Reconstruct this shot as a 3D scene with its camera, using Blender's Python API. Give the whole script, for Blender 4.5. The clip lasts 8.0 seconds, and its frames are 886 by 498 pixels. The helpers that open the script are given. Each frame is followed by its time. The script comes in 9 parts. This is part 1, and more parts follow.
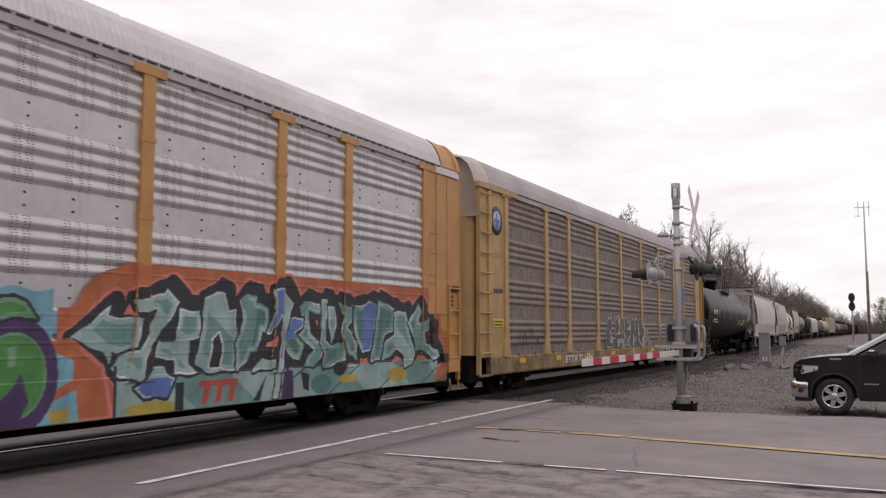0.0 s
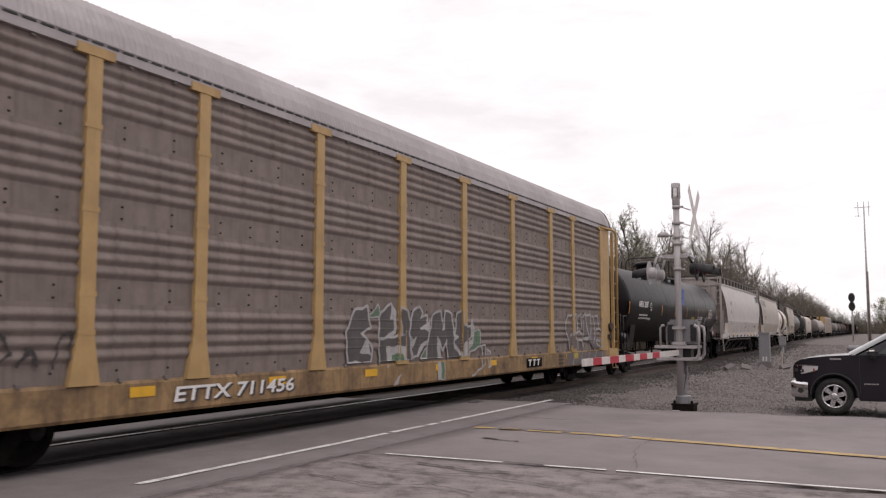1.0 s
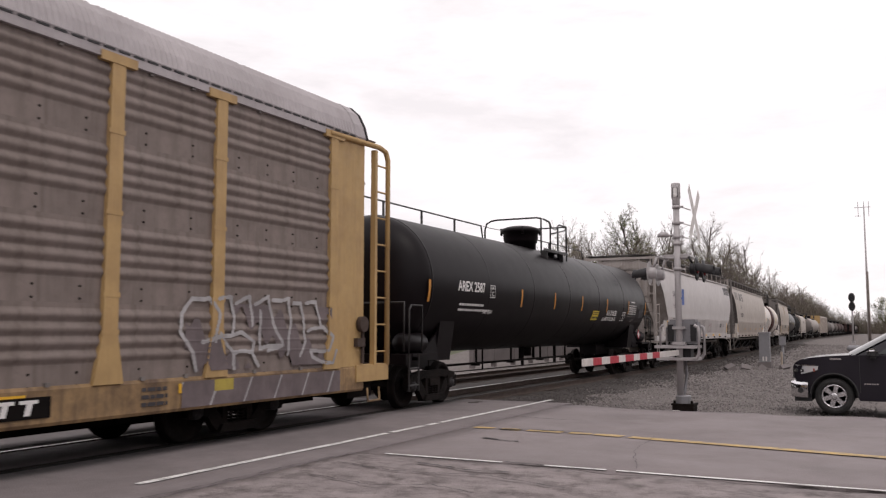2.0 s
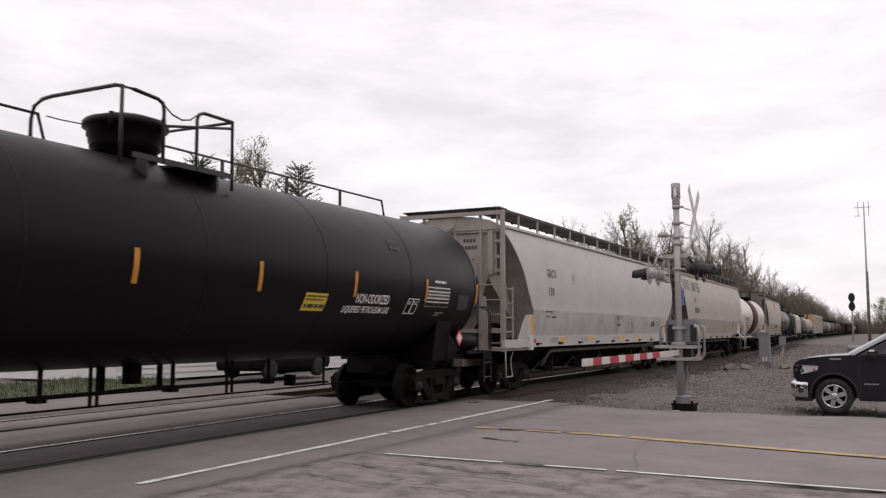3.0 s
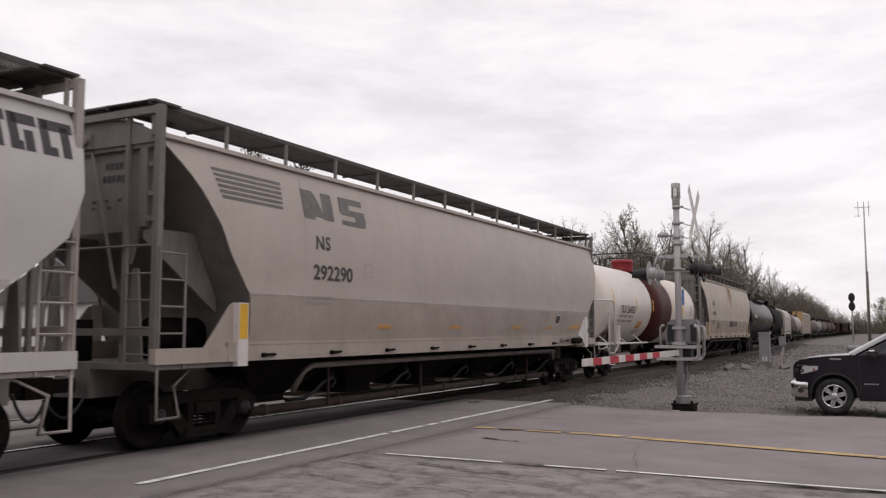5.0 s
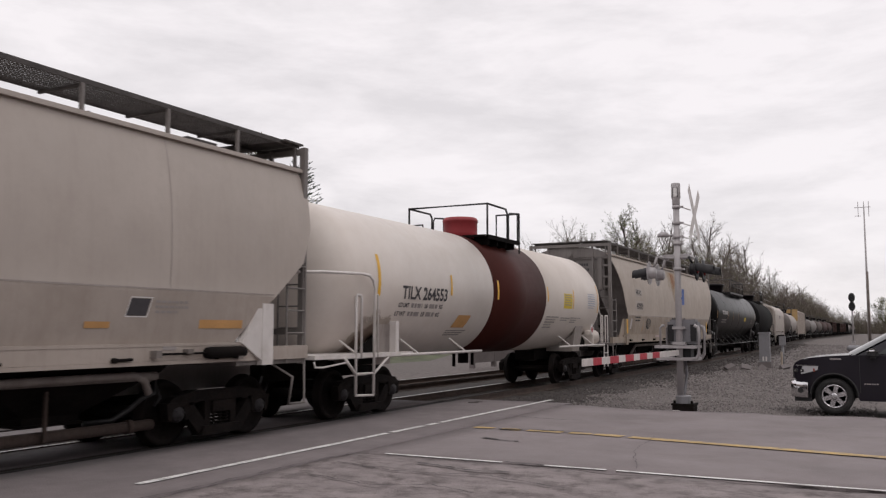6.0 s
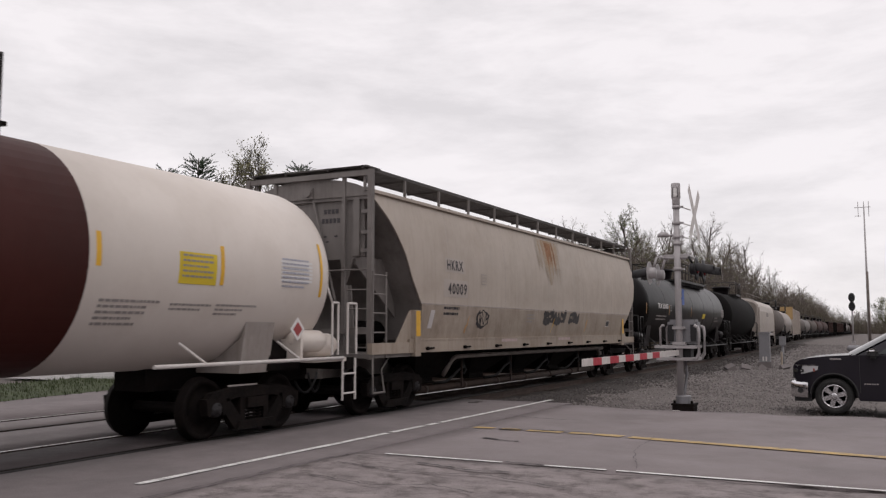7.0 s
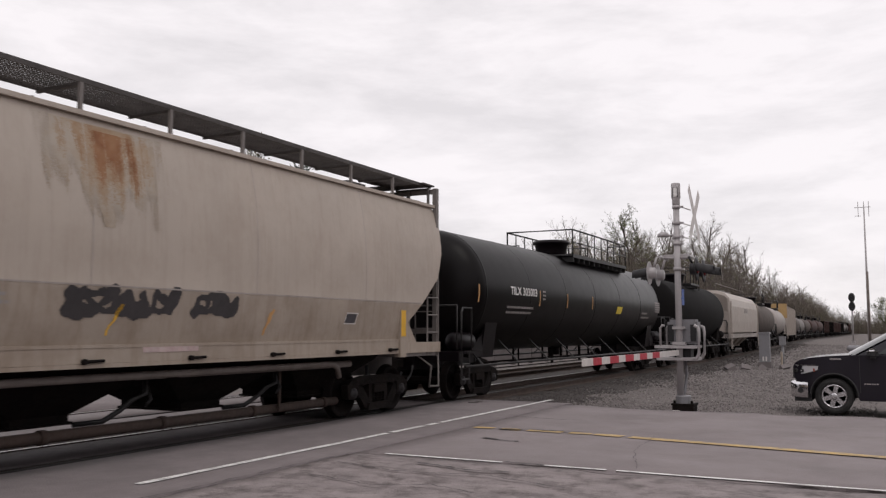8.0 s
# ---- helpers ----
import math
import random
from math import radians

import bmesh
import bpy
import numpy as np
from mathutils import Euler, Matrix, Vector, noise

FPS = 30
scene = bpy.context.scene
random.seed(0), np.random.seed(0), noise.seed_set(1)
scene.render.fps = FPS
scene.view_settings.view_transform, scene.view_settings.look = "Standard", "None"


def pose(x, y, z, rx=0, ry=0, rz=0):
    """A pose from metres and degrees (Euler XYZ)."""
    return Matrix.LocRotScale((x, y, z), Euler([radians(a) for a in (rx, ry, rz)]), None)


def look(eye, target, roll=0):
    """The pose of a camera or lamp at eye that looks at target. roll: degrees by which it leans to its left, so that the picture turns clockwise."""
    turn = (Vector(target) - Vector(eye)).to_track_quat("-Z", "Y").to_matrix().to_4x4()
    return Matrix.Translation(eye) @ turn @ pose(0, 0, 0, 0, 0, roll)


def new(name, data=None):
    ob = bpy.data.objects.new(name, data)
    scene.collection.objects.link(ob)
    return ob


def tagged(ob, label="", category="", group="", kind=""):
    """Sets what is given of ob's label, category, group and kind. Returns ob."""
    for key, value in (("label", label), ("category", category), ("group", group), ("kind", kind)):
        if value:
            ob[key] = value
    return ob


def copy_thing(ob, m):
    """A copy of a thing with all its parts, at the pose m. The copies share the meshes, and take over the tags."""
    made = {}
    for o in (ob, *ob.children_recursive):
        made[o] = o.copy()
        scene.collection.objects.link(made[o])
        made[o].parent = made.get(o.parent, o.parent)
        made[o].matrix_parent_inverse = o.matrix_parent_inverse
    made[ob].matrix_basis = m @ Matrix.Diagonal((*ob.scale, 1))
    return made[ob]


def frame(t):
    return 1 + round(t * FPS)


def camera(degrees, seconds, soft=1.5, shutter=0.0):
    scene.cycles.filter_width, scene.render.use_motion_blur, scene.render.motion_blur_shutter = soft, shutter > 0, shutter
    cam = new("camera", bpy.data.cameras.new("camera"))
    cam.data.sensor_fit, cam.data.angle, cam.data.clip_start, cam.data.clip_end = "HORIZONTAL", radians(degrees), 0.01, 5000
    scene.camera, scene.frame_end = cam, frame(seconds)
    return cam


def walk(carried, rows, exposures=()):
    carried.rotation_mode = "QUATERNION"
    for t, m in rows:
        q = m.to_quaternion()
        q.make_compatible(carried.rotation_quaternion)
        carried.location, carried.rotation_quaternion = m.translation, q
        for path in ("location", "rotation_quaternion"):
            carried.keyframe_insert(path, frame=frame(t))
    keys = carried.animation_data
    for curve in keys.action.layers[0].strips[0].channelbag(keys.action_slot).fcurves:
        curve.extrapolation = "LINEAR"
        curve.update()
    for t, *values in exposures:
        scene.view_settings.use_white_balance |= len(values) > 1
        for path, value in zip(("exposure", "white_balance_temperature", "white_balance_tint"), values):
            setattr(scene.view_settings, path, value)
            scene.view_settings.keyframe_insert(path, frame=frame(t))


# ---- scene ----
cam = camera(2 * math.degrees(math.atan(784 / 1540)), 8.0, soft=1.25, shutter=0.07)
EYE = pose(0, 0, 1.65, 95.305, 0, 27.2)
walk(cam, [(0, EYE), (8.0, EYE)], exposures=[(0, 0.04, 6720, 14), (1.0, 0.13, 6720, 14), (1.7, 0.14, 6720, 14), (3.0, -0.01, 6620, 13), (4.7, -0.05, 6620, 13), (6.0, -0.16, 6600, 12.5), (7.0, -0.18, 6600, 12.5), (8.0, -0.11, 6600, 12.5)])

# ---- world, sun ----
SPEED = 15.66          # metres a second, towards the camera
TRACK = -10.1          # x of the track's centre line
world = bpy.data.worlds.new("overcast_sky")
scene.world = world
world.use_nodes = True
wn, wl = world.node_tree.nodes, world.node_tree.links
wn.clear()
w_out = wn.new("ShaderNodeOutputWorld")
w_bg = wn.new("ShaderNodeBackground")
w_sky = wn.new("ShaderNodeTexSky")
w_sky.sky_type, w_sky.sun_disc = "NISHITA", False
w_sky.sun_elevation, w_sky.sun_rotation = radians(48), radians(200)
w_co = wn.new("ShaderNodeTexCoord")
w_map = wn.new("ShaderNodeMapping")
w_map.inputs["Scale"].default_value = (1.0, 1.0, 3.6)
w_n1 = wn.new("ShaderNodeTexNoise")
w_n1.inputs["Scale"].default_value, w_n1.inputs["Detail"].default_value, w_n1.inputs["Roughness"].default_value = 4.2, 8, 0.6
w_n1.inputs["Distortion"].default_value = 0.15
w_r1 = wn.new("ShaderNodeValToRGB")
w_r1.color_ramp.elements[0].position, w_r1.color_ramp.elements[0].color = 0.34, (8.75, 8.55, 8.75, 1)
w_r1.color_ramp.elements[1].position, w_r1.color_ramp.elements[1].color = 0.58, (10.8, 10.52, 10.72, 1)
w_mix = wn.new("ShaderNodeMix")
w_mix.data_type = "RGBA"
w_mix.inputs["Factor"].default_value = 0.94
wl.new(w_co.outputs["Generated"], w_map.inputs["Vector"])
wl.new(w_map.outputs["Vector"], w_n1.inputs["Vector"])
wl.new(w_n1.outputs["Fac"], w_r1.inputs["Fac"])
wl.new(w_sky.outputs["Color"], w_mix.inputs["A"])
wl.new(w_r1.outputs["Color"], w_mix.inputs["B"])
wl.new(w_mix.outputs["Result"], w_bg.inputs["Color"])
wl.new(w_bg.outputs["Background"], w_out.inputs["Surface"])
w_bg.inputs["Strength"].default_value = 0.1
sun = new("sun", bpy.data.lights.new("sun", "SUN"))
sun.data.energy, sun.data.angle, sun.data.color = 0.5, radians(25), (1.0, 0.97, 0.92)
sun.matrix_world = look((0, 0, 40), (-18, 14, 0))

# ---- materials ----
def mat(name, base, rough=0.6, metal=0.0, var=0.18, scale=2.0, dirt=None, amount=0.0, streak=0.0, bump=0.08, fine=60.0, spec=0.5, per=0.0, lo=0.45, hi=0.75):
    """A painted or natural surface: tone drift, dirt patches, run-down streaks, fine grain."""
    m = bpy.data.materials.new(name)
    m.use_nodes = True
    n, l = m.node_tree.nodes, m.node_tree.links
    b = n["Principled BSDF"]
    b.inputs["Roughness"].default_value, b.inputs["Metallic"].default_value = rough, metal
    b.inputs["Specular IOR Level"].default_value = spec
    co = n.new("ShaderNodeTexCoord")

    def nz(sc, detail, vec=None, rg=0.55):
        t = n.new("ShaderNodeTexNoise")
        t.inputs["Scale"].default_value, t.inputs["Detail"].default_value, t.inputs["Roughness"].default_value = sc, detail, rg
        l.new(vec or co.outputs["Object"], t.inputs["Vector"])
        return t.outputs["Fac"]

    def mixed(a, bcol, fac):
        x = n.new("ShaderNodeMix")
        x.data_type = "RGBA"
        for sock, val in (("A", a), ("B", bcol)):
            if isinstance(val, tuple):
                x.inputs[sock].default_value = (*val, 1)
            else:
                l.new(val, x.inputs[sock])
        l.new(fac, x.inputs["Factor"])
        return x.outputs["Result"]

    def ramp(src, p0, p1, v0=0.0, v1=1.0):
        x = n.new("ShaderNodeMapRange")
        x.inputs["From Min"].default_value, x.inputs["From Max"].default_value = p0, p1
        x.inputs["To Min"].default_value, x.inputs["To Max"].default_value = v0, v1
        l.new(src, x.inputs["Value"])
        return x.outputs["Result"]

    lo_c = tuple(c * (1 - var) for c in base)
    hi_c = tuple(min(1, c * (1 + var)) for c in base)
    col = mixed(lo_c, hi_c, ramp(nz(scale, 6), 0.3, 0.7))
    g = nz(scale * 14, 4)
    col = mixed(col, tuple(c * (1 - var * 0.8) for c in base), ramp(g, 0.52, 0.75, 0, 0.6))
    if dirt and amount:
        col = mixed(col, dirt, ramp(nz(scale * 0.9 + 0.37, 9, rg=0.68), lo, hi, 0, amount))
    if dirt and streak:
        mp = n.new("ShaderNodeMapping")
        mp.inputs["Scale"].default_value = (5.0, 5.0, 0.35)
        l.new(co.outputs["Object"], mp.inputs["Vector"])
        col = mixed(col, dirt, ramp(nz(1.6, 8, mp.outputs["Vector"], 0.7), 0.48, 0.74, 0, streak))
    if per:
        oi = n.new("ShaderNodeObjectInfo")
        hsv = n.new("ShaderNodeHueSaturation")
        l.new(ramp(oi.outputs["Random"], 0, 1, 1 - per, 1 + per), hsv.inputs["Value"])
        l.new(col, hsv.inputs["Color"])
        col = hsv.outputs["Color"]
    l.new(col, b.inputs["Base Color"])
    rr = ramp(nz(scale * 5, 4), 0.3, 0.7, max(0.03, rough - (0.1 if bump else 0.02)), min(1, rough + (0.1 if bump else 0.02)))
    l.new(rr, b.inputs["Roughness"])
    if bump:
        bp = n.new("ShaderNodeBump")
        bp.inputs["Strength"].default_value, bp.inputs["Distance"].default_value = bump, 0.02
        l.new(nz(fine, 5), bp.inputs["Height"])
        l.new(bp.outputs["Normal"], b.inputs["Normal"])
    return m


RUST, SOOT, DUST = (0.16, 0.065, 0.03), (0.05, 0.045, 0.045), (0.32, 0.29, 0.26)
M = {
    "mark_grey": mat("mark_faded_black", (0.13, 0.118, 0.115), 0.6, var=0.2, scale=6, dirt=(0.2, 0.18, 0.17), amount=0.6),
    "asphalt": mat("asphalt_worn", (0.236, 0.204, 0.205), 0.9, var=0.12, scale=0.5, dirt=(0.158, 0.134, 0.134), amount=0.6, bump=0.5, fine=45),
    "asphalt_old": mat("asphalt_old", (0.25, 0.215, 0.213), 0.95, var=0.25, scale=2.6, dirt=(0.085, 0.069, 0.067), amount=0.9, bump=0.9, fine=30, lo=0.48, hi=0.66),
    "asphalt_approach": mat("asphalt_approach", (0.195, 0.168, 0.169), 0.9, var=0.14, scale=0.7, dirt=(0.12, 0.102, 0.102), amount=0.6, bump=0.5, fine=45),
    # Panel and flangeway tones are lowered to carry the shade under passing cars.
    "asphalt_dark": mat("crossing_panel_shaded", (0.088, 0.075, 0.077), 0.85, var=0.2, scale=1.0, dirt=(0.055, 0.047, 0.047), amount=0.6, bump=0.4, spec=0.2),
    "flange": mat("flangeway_grease_shade", (0.02, 0.017, 0.017), 0.85, var=0.25, scale=1.0, spec=0.2),
    "concrete": mat("crossing_panel", (0.175, 0.153, 0.151), 0.9, var=0.15, scale=0.8, dirt=(0.115, 0.1, 0.098), amount=0.6, bump=0.3),
    "line_white": mat("line_white", (0.72, 0.71, 0.69), 0.7, var=0.1, scale=5, dirt=(0.2, 0.185, 0.18), amount=0.8, bump=0.2, lo=0.5, hi=0.66),
    "line_yellow": mat("line_yellow", (0.50, 0.34, 0.14), 0.8, var=0.15, scale=6, dirt=(0.22, 0.195, 0.18), amount=0.85, bump=0.2, lo=0.45, hi=0.66),
    "car_maroon": mat("car_maroon", (0.07, 0.04, 0.037), 0.75, var=0.2, scale=1, dirt=(0.035, 0.024, 0.02), amount=0.6, streak=0.5, spec=0.2),
    "car_taupe": mat("car_taupe", (0.115, 0.095, 0.086), 0.75, var=0.2, scale=1, dirt=(0.06, 0.047, 0.042), amount=0.6, streak=0.5, spec=0.2),
    # Tone of the added out-of-view screen that cuts off low sky.
    "hedge": mat("sky_screen_dark", (0.05, 0.052, 0.036), 0.95, var=0.5, scale=0.6, bump=0),
    "crack": mat("crack_filler", (0.05, 0.045, 0.045), 0.8),
    "gravel": mat("gravel", (0.180, 0.161, 0.154), 0.95, var=0.35, scale=7, dirt=(0.105, 0.09, 0.085), amount=0.8, bump=1.0, fine=16, spec=0.1),
    "grass": mat("lot_grass", (0.082, 0.092, 0.05), 0.95, var=0.4, scale=1.0, dirt=(0.10, 0.088, 0.062), amount=0.6, bump=0.8, fine=20),
    "rail": mat("rail_steel", (0.07, 0.048, 0.04), 0.75, metal=0.2, dirt=(0.05, 0.028, 0.018), amount=0.6),
    "rail_top": mat("rail_head_polished", (0.62, 0.6, 0.58), 0.3, metal=1.0, var=0.1, bump=0.02),
    "tie": mat("tie_wood", (0.075, 0.06, 0.05), 0.95, var=0.3, scale=4, bump=0.6, per=0.3),
    "ttx": mat("yellow_rack_paint", (0.45, 0.295, 0.127), 0.6, var=0.1, scale=1.4, dirt=(0.23, 0.13, 0.065), amount=0.45, streak=0.4),
    "ttx2": mat("ochre_rack_paint", (0.46, 0.235, 0.072), 0.55, var=0.12, scale=1.4, dirt=(0.26, 0.125, 0.05), amount=0.45, streak=0.35),
    "sill2": mat("ochre_sill_paint", (0.33, 0.21, 0.10), 0.7, var=0.2, scale=1.4, dirt=(0.085, 0.05, 0.033), amount=0.95, streak=0.8, lo=.42, hi=.66),
    "galv": mat("galvanized_panel_clean", (0.56, 0.537, 0.555), 0.45, metal=0.4, var=0.08, scale=1.6, dirt=(0.37, 0.35, 0.36), amount=0.6, streak=0.5, bump=0.03),
    "galv_old": mat("galvanized_panel_dirty", (0.218, 0.178, 0.162), 0.7, metal=0.0, var=0.18, scale=1.2, dirt=(0.105, 0.082, 0.07), amount=0.6, streak=0.8, bump=0.08, spec=0.3),
    "roof": mat("rack_roof_sheet", (0.40, 0.365, 0.375), 0.6, metal=0.1, var=0.12, scale=0.8, dirt=(0.27, 0.24, 0.24), amount=0.6, streak=0.4),
    "roof_clean": mat("rack_roof_clean", (0.56, 0.53, 0.545), 0.55, metal=0.1, var=0.1, scale=0.8, dirt=(0.40, 0.37, 0.38), amount=0.5, streak=0.3),
    "black": mat("tank_black_paint", (0.0060, 0.0040, 0.0052), 0.40, var=0.2, scale=0.5, dirt=(0.0095, 0.0064, 0.0076), amount=0.5, bump=0, spec=0.15),
    "black2": mat("tank_black_dusty", (0.0048, 0.0038, 0.004), 0.36, var=0.12, scale=0.5, dirt=(0.008, 0.006, 0.006), amount=0.5, bump=0, spec=0.13),
    "soot": mat("tank_soot", (0.006, 0.0052, 0.0052), 0.8, var=0.3, scale=0.8, dirt=(0.010, 0.008, 0.008), amount=0.5, bump=0, spec=0.12),
    "cream": mat("tank_white_paint", (0.68, 0.615, 0.565), 0.42, var=0.04, scale=0.7, dirt=(0.50, 0.42, 0.36), amount=0.3, bump=0.01),
    "brown": mat("tank_brown_band", (0.060, 0.015, 0.012), 0.55, var=0.1, scale=0.8, dirt=(0.038, 0.011, 0.009), amount=0.5, bump=0, spec=0.12),
    "hop": mat("hopper_grey_white", (0.51, 0.475, 0.47), 0.5, var=0.04, scale=0.7, dirt=(0.35, 0.315, 0.30), amount=0.3, streak=0.16, bump=0.01),
    "hop_ns": mat("hopper_light_grey", (0.43, 0.376, 0.338), 0.5, var=0.05, scale=0.7, dirt=(0.30, 0.247, 0.21), amount=0.35, streak=0.2, bump=0.01),
    "hop_hk": mat("hopper_beige_grey", (0.435, 0.372, 0.32), 0.55, var=0.06, scale=0.7, dirt=(0.28, 0.215, 0.165), amount=0.4, streak=0.3, bump=0.01),
    # Lower side of the light grey paint: soiling plus downward-facing shade in the base.
    "hop_ns_low": mat("hopper_light_grey_soiled_shaded", (0.385, 0.33, 0.292), 0.55, var=0.08, scale=0.8, dirt=(0.24, 0.19, 0.155), amount=0.5, streak=0.3, bump=0.02),
    "hop_dirty": mat("hopper_lower_soiled", (0.36, 0.32, 0.30), 0.6, var=0.1, scale=0.9, dirt=(0.19, 0.155, 0.13), amount=0.6, streak=0.5, bump=0.03),
    # Next two also mix soiling with the shade of the turned-under lower side.
    "hop_low": mat("hopper_grey_soiled_shaded", (0.495, 0.455, 0.445), 0.55, var=0.08, scale=0.9, dirt=(0.28, 0.24, 0.22), amount=0.5, streak=0.3, bump=0.02),
    "hop_hk_low": mat("hopper_beige_soiled_shaded", (0.36, 0.30, 0.248), 0.6, var=0.08, scale=0.9, dirt=(0.18, 0.125, 0.085), amount=0.6, streak=0.45, bump=0.02),
    "letter_pink": mat("letter_faded_red", (0.45, 0.33, 0.32), 0.6, var=0.15, scale=8, dirt=(0.5, 0.46, 0.45), amount=0.8),
    "patch_grey": mat("patch_faded_grey", (0.045, 0.042, 0.047), 0.6, var=0.15),
    "patch_blue": mat("print_blue_grey", (0.38, 0.38, 0.45), 0.6, var=0.1),
    "rust_pale": mat("rust_pale", (0.37, 0.295, 0.225), 0.8, var=0.12, scale=3, dirt=(0.395, 0.345, 0.295), amount=0.9, streak=0.7, lo=.4, hi=.6),
    "rust_mid": mat("rust_mid", (0.31, 0.19, 0.11), 0.85, var=0.15, scale=4, dirt=(0.36, 0.28, 0.20), amount=0.8, streak=0.7, lo=.4, hi=.62),
    "rust_deep": mat("rust_deep", (0.24, 0.10, 0.045), 0.85, var=0.2, scale=4, dirt=(0.30, 0.17, 0.09), amount=0.6, streak=0.4, lo=.4, hi=.65),
    # End grey kept dark: shade below the end walkway is part of this colour.
    "hop_end": mat("hopper_end_grey_shaded", (0.185, 0.166, 0.158), 0.65, var=0.15, scale=0.9, dirt=(0.09, 0.075, 0.066), amount=0.6, streak=0.5),
    # Underframe, truck, wheel: grimy tones pushed near-black to include shade beneath the cars.
    "under": mat("underframe_grime_shade", (0.0075, 0.006, 0.0058), 0.9, var=0.35, scale=3, dirt=(0.013, 0.009, 0.0075), amount=0.7, bump=0.2, spec=0.1),
    "bogie": mat("truck_frame_grime_shade", (0.0098, 0.0074, 0.007), 0.85, var=0.35, scale=4, dirt=(0.019, 0.012, 0.0095), amount=0.7, bump=0.25, spec=0.14),
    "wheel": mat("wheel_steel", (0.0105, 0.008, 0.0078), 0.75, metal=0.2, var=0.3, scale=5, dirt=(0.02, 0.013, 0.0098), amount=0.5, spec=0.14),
    "cap": mat("bearing_cap", (0.022, 0.019, 0.021), 0.7, metal=0.1, var=0.25, scale=9),
    "pipe_grey": mat("side_pipe_grey", (0.19, 0.165, 0.152), 0.7, var=0.15, scale=2, dirt=(0.08, 0.06, 0.05), amount=0.7, streak=0.3),
    "pipe": mat("rusty_pipe", (0.055, 0.036, 0.029), 0.85, var=0.3, scale=4, dirt=(0.03, 0.017, 0.012), amount=0.7),
    "ballast": mat("ballast_dark", (0.055, 0.046, 0.042), 0.95, var=0.45, scale=7, dirt=(0.028, 0.022, 0.019), amount=0.8, bump=1.0, fine=16),
    "grate": mat("walkway_steel", (0.085, 0.076, 0.073), 0.7, metal=0.4, var=0.25, scale=4),
    "railing_dark": mat("railing_black", (0.02, 0.018, 0.018), 0.5, var=0.2),
    "white": mat("white_paint", (0.66, 0.62, 0.60), 0.5, var=0.06, scale=3, dirt=(0.42, 0.37, 0.34), amount=0.5, streak=0.3),
    "letter_w": mat("letter_white", (0.72, 0.7, 0.69), 0.6, var=0.06),
    "letter_k": mat("letter_dark", (0.045, 0.04, 0.045), 0.6, var=0.1),
    "letter_g": mat("letter_faded", (0.30, 0.27, 0.26), 0.6, var=0.1),
    "letter_r": mat("letter_red", (0.35, 0.06, 0.06), 0.6, var=0.1),
    "refl": mat("reflector_amber", (0.72, 0.40, 0.03), 0.45, var=0.1, scale=6),
    "refl_o": mat("reflector_orange", (0.55, 0.23, 0.03), 0.5, var=0.15, scale=6),
    "decal_y": mat("decal_yellow", (0.68, 0.5, 0.03), 0.5, var=0.08),
    "decal_o": mat("decal_tan", (0.5, 0.27, 0.1), 0.6, var=0.15),
    "red": mat("red_paint", (0.30, 0.03, 0.035), 0.5, var=0.15, scale=3),
    "red_arm": mat("gate_arm_red", (0.45, 0.03, 0.05), 0.5, var=0.1),
    "mast": mat("signal_mast_aluminium", (0.42, 0.395, 0.40), 0.5, metal=0.15, var=0.1, scale=4, dirt=(0.25, 0.23, 0.23), amount=0.5, streak=0.4),
    "signal_black": mat("signal_black", (0.012, 0.011, 0.013), 0.55, var=0.3),
    "cabinet": mat("cabinet_grey", (0.25, 0.245, 0.26), 0.5, metal=0.2, var=0.12, scale=4, dirt=(0.13, 0.12, 0.12), amount=0.6),
    "blue": mat("blue_sign", (0.05, 0.12, 0.42), 0.5, var=0.1),
    "bark": mat("bark", (0.06, 0.048, 0.042), 0.95, var=0.3, scale=3, bump=0),
    "bark2": mat("bark_grey", (0.15, 0.125, 0.112), 0.95, var=0.3, scale=3, bump=0),
    "leaf": mat("spring_leaf", (0.14, 0.15, 0.06), 0.8, var=0.35, scale=1.5, per=0.2, bump=0),
    "bud": mat("spring_bud", (0.17, 0.16, 0.085), 0.8, var=0.3, scale=1.5, per=0.2, bump=0),
    "needle": mat("needle_green", (0.035, 0.055, 0.03), 0.8, var=0.35, scale=2, per=0.1, bump=0),
    "brush": mat("brush_twigs", (0.115, 0.093, 0.078), 0.95, var=0.45, scale=0.35, dirt=(0.11, 0.10, 0.055), amount=0.7, bump=0),
    "disc": mat("brake_disc_steel", (0.035, 0.032, 0.034), 0.6, metal=0.2, bump=0),
    "truck": mat("pickup_dark_paint", (0.017, 0.0145, 0.021), 0.22, var=0.1, scale=2, dirt=(0.022, 0.02, 0.021), amount=0.2, bump=0, spec=0.4),
    "chrome": mat("chrome", (0.75, 0.74, 0.76), 0.12, metal=1.0, var=0.05, bump=0),
    "alloy": mat("alloy_rim", (0.62, 0.60, 0.62), 0.22, metal=0.7, var=0.05, bump=0),
    "tyre": mat("tyre_rubber", (0.022, 0.021, 0.021), 0.9, var=0.2, scale=6, dirt=(0.09, 0.08, 0.075), amount=0.3),
    "plastic": mat("black_plastic", (0.018, 0.017, 0.018), 0.6, var=0.2),
    "glass": mat("tinted_glass", (0.03, 0.035, 0.035), 0.1, var=0.1, bump=0, spec=0.45),
    "lens": mat("headlight_lens", (0.84, 0.83, 0.86), 0.14, metal=0.4, var=0.1, bump=0),
    "lens_o": mat("marker_lens", (0.28, 0.06, 0.035), 0.2, var=0.1, bump=0),
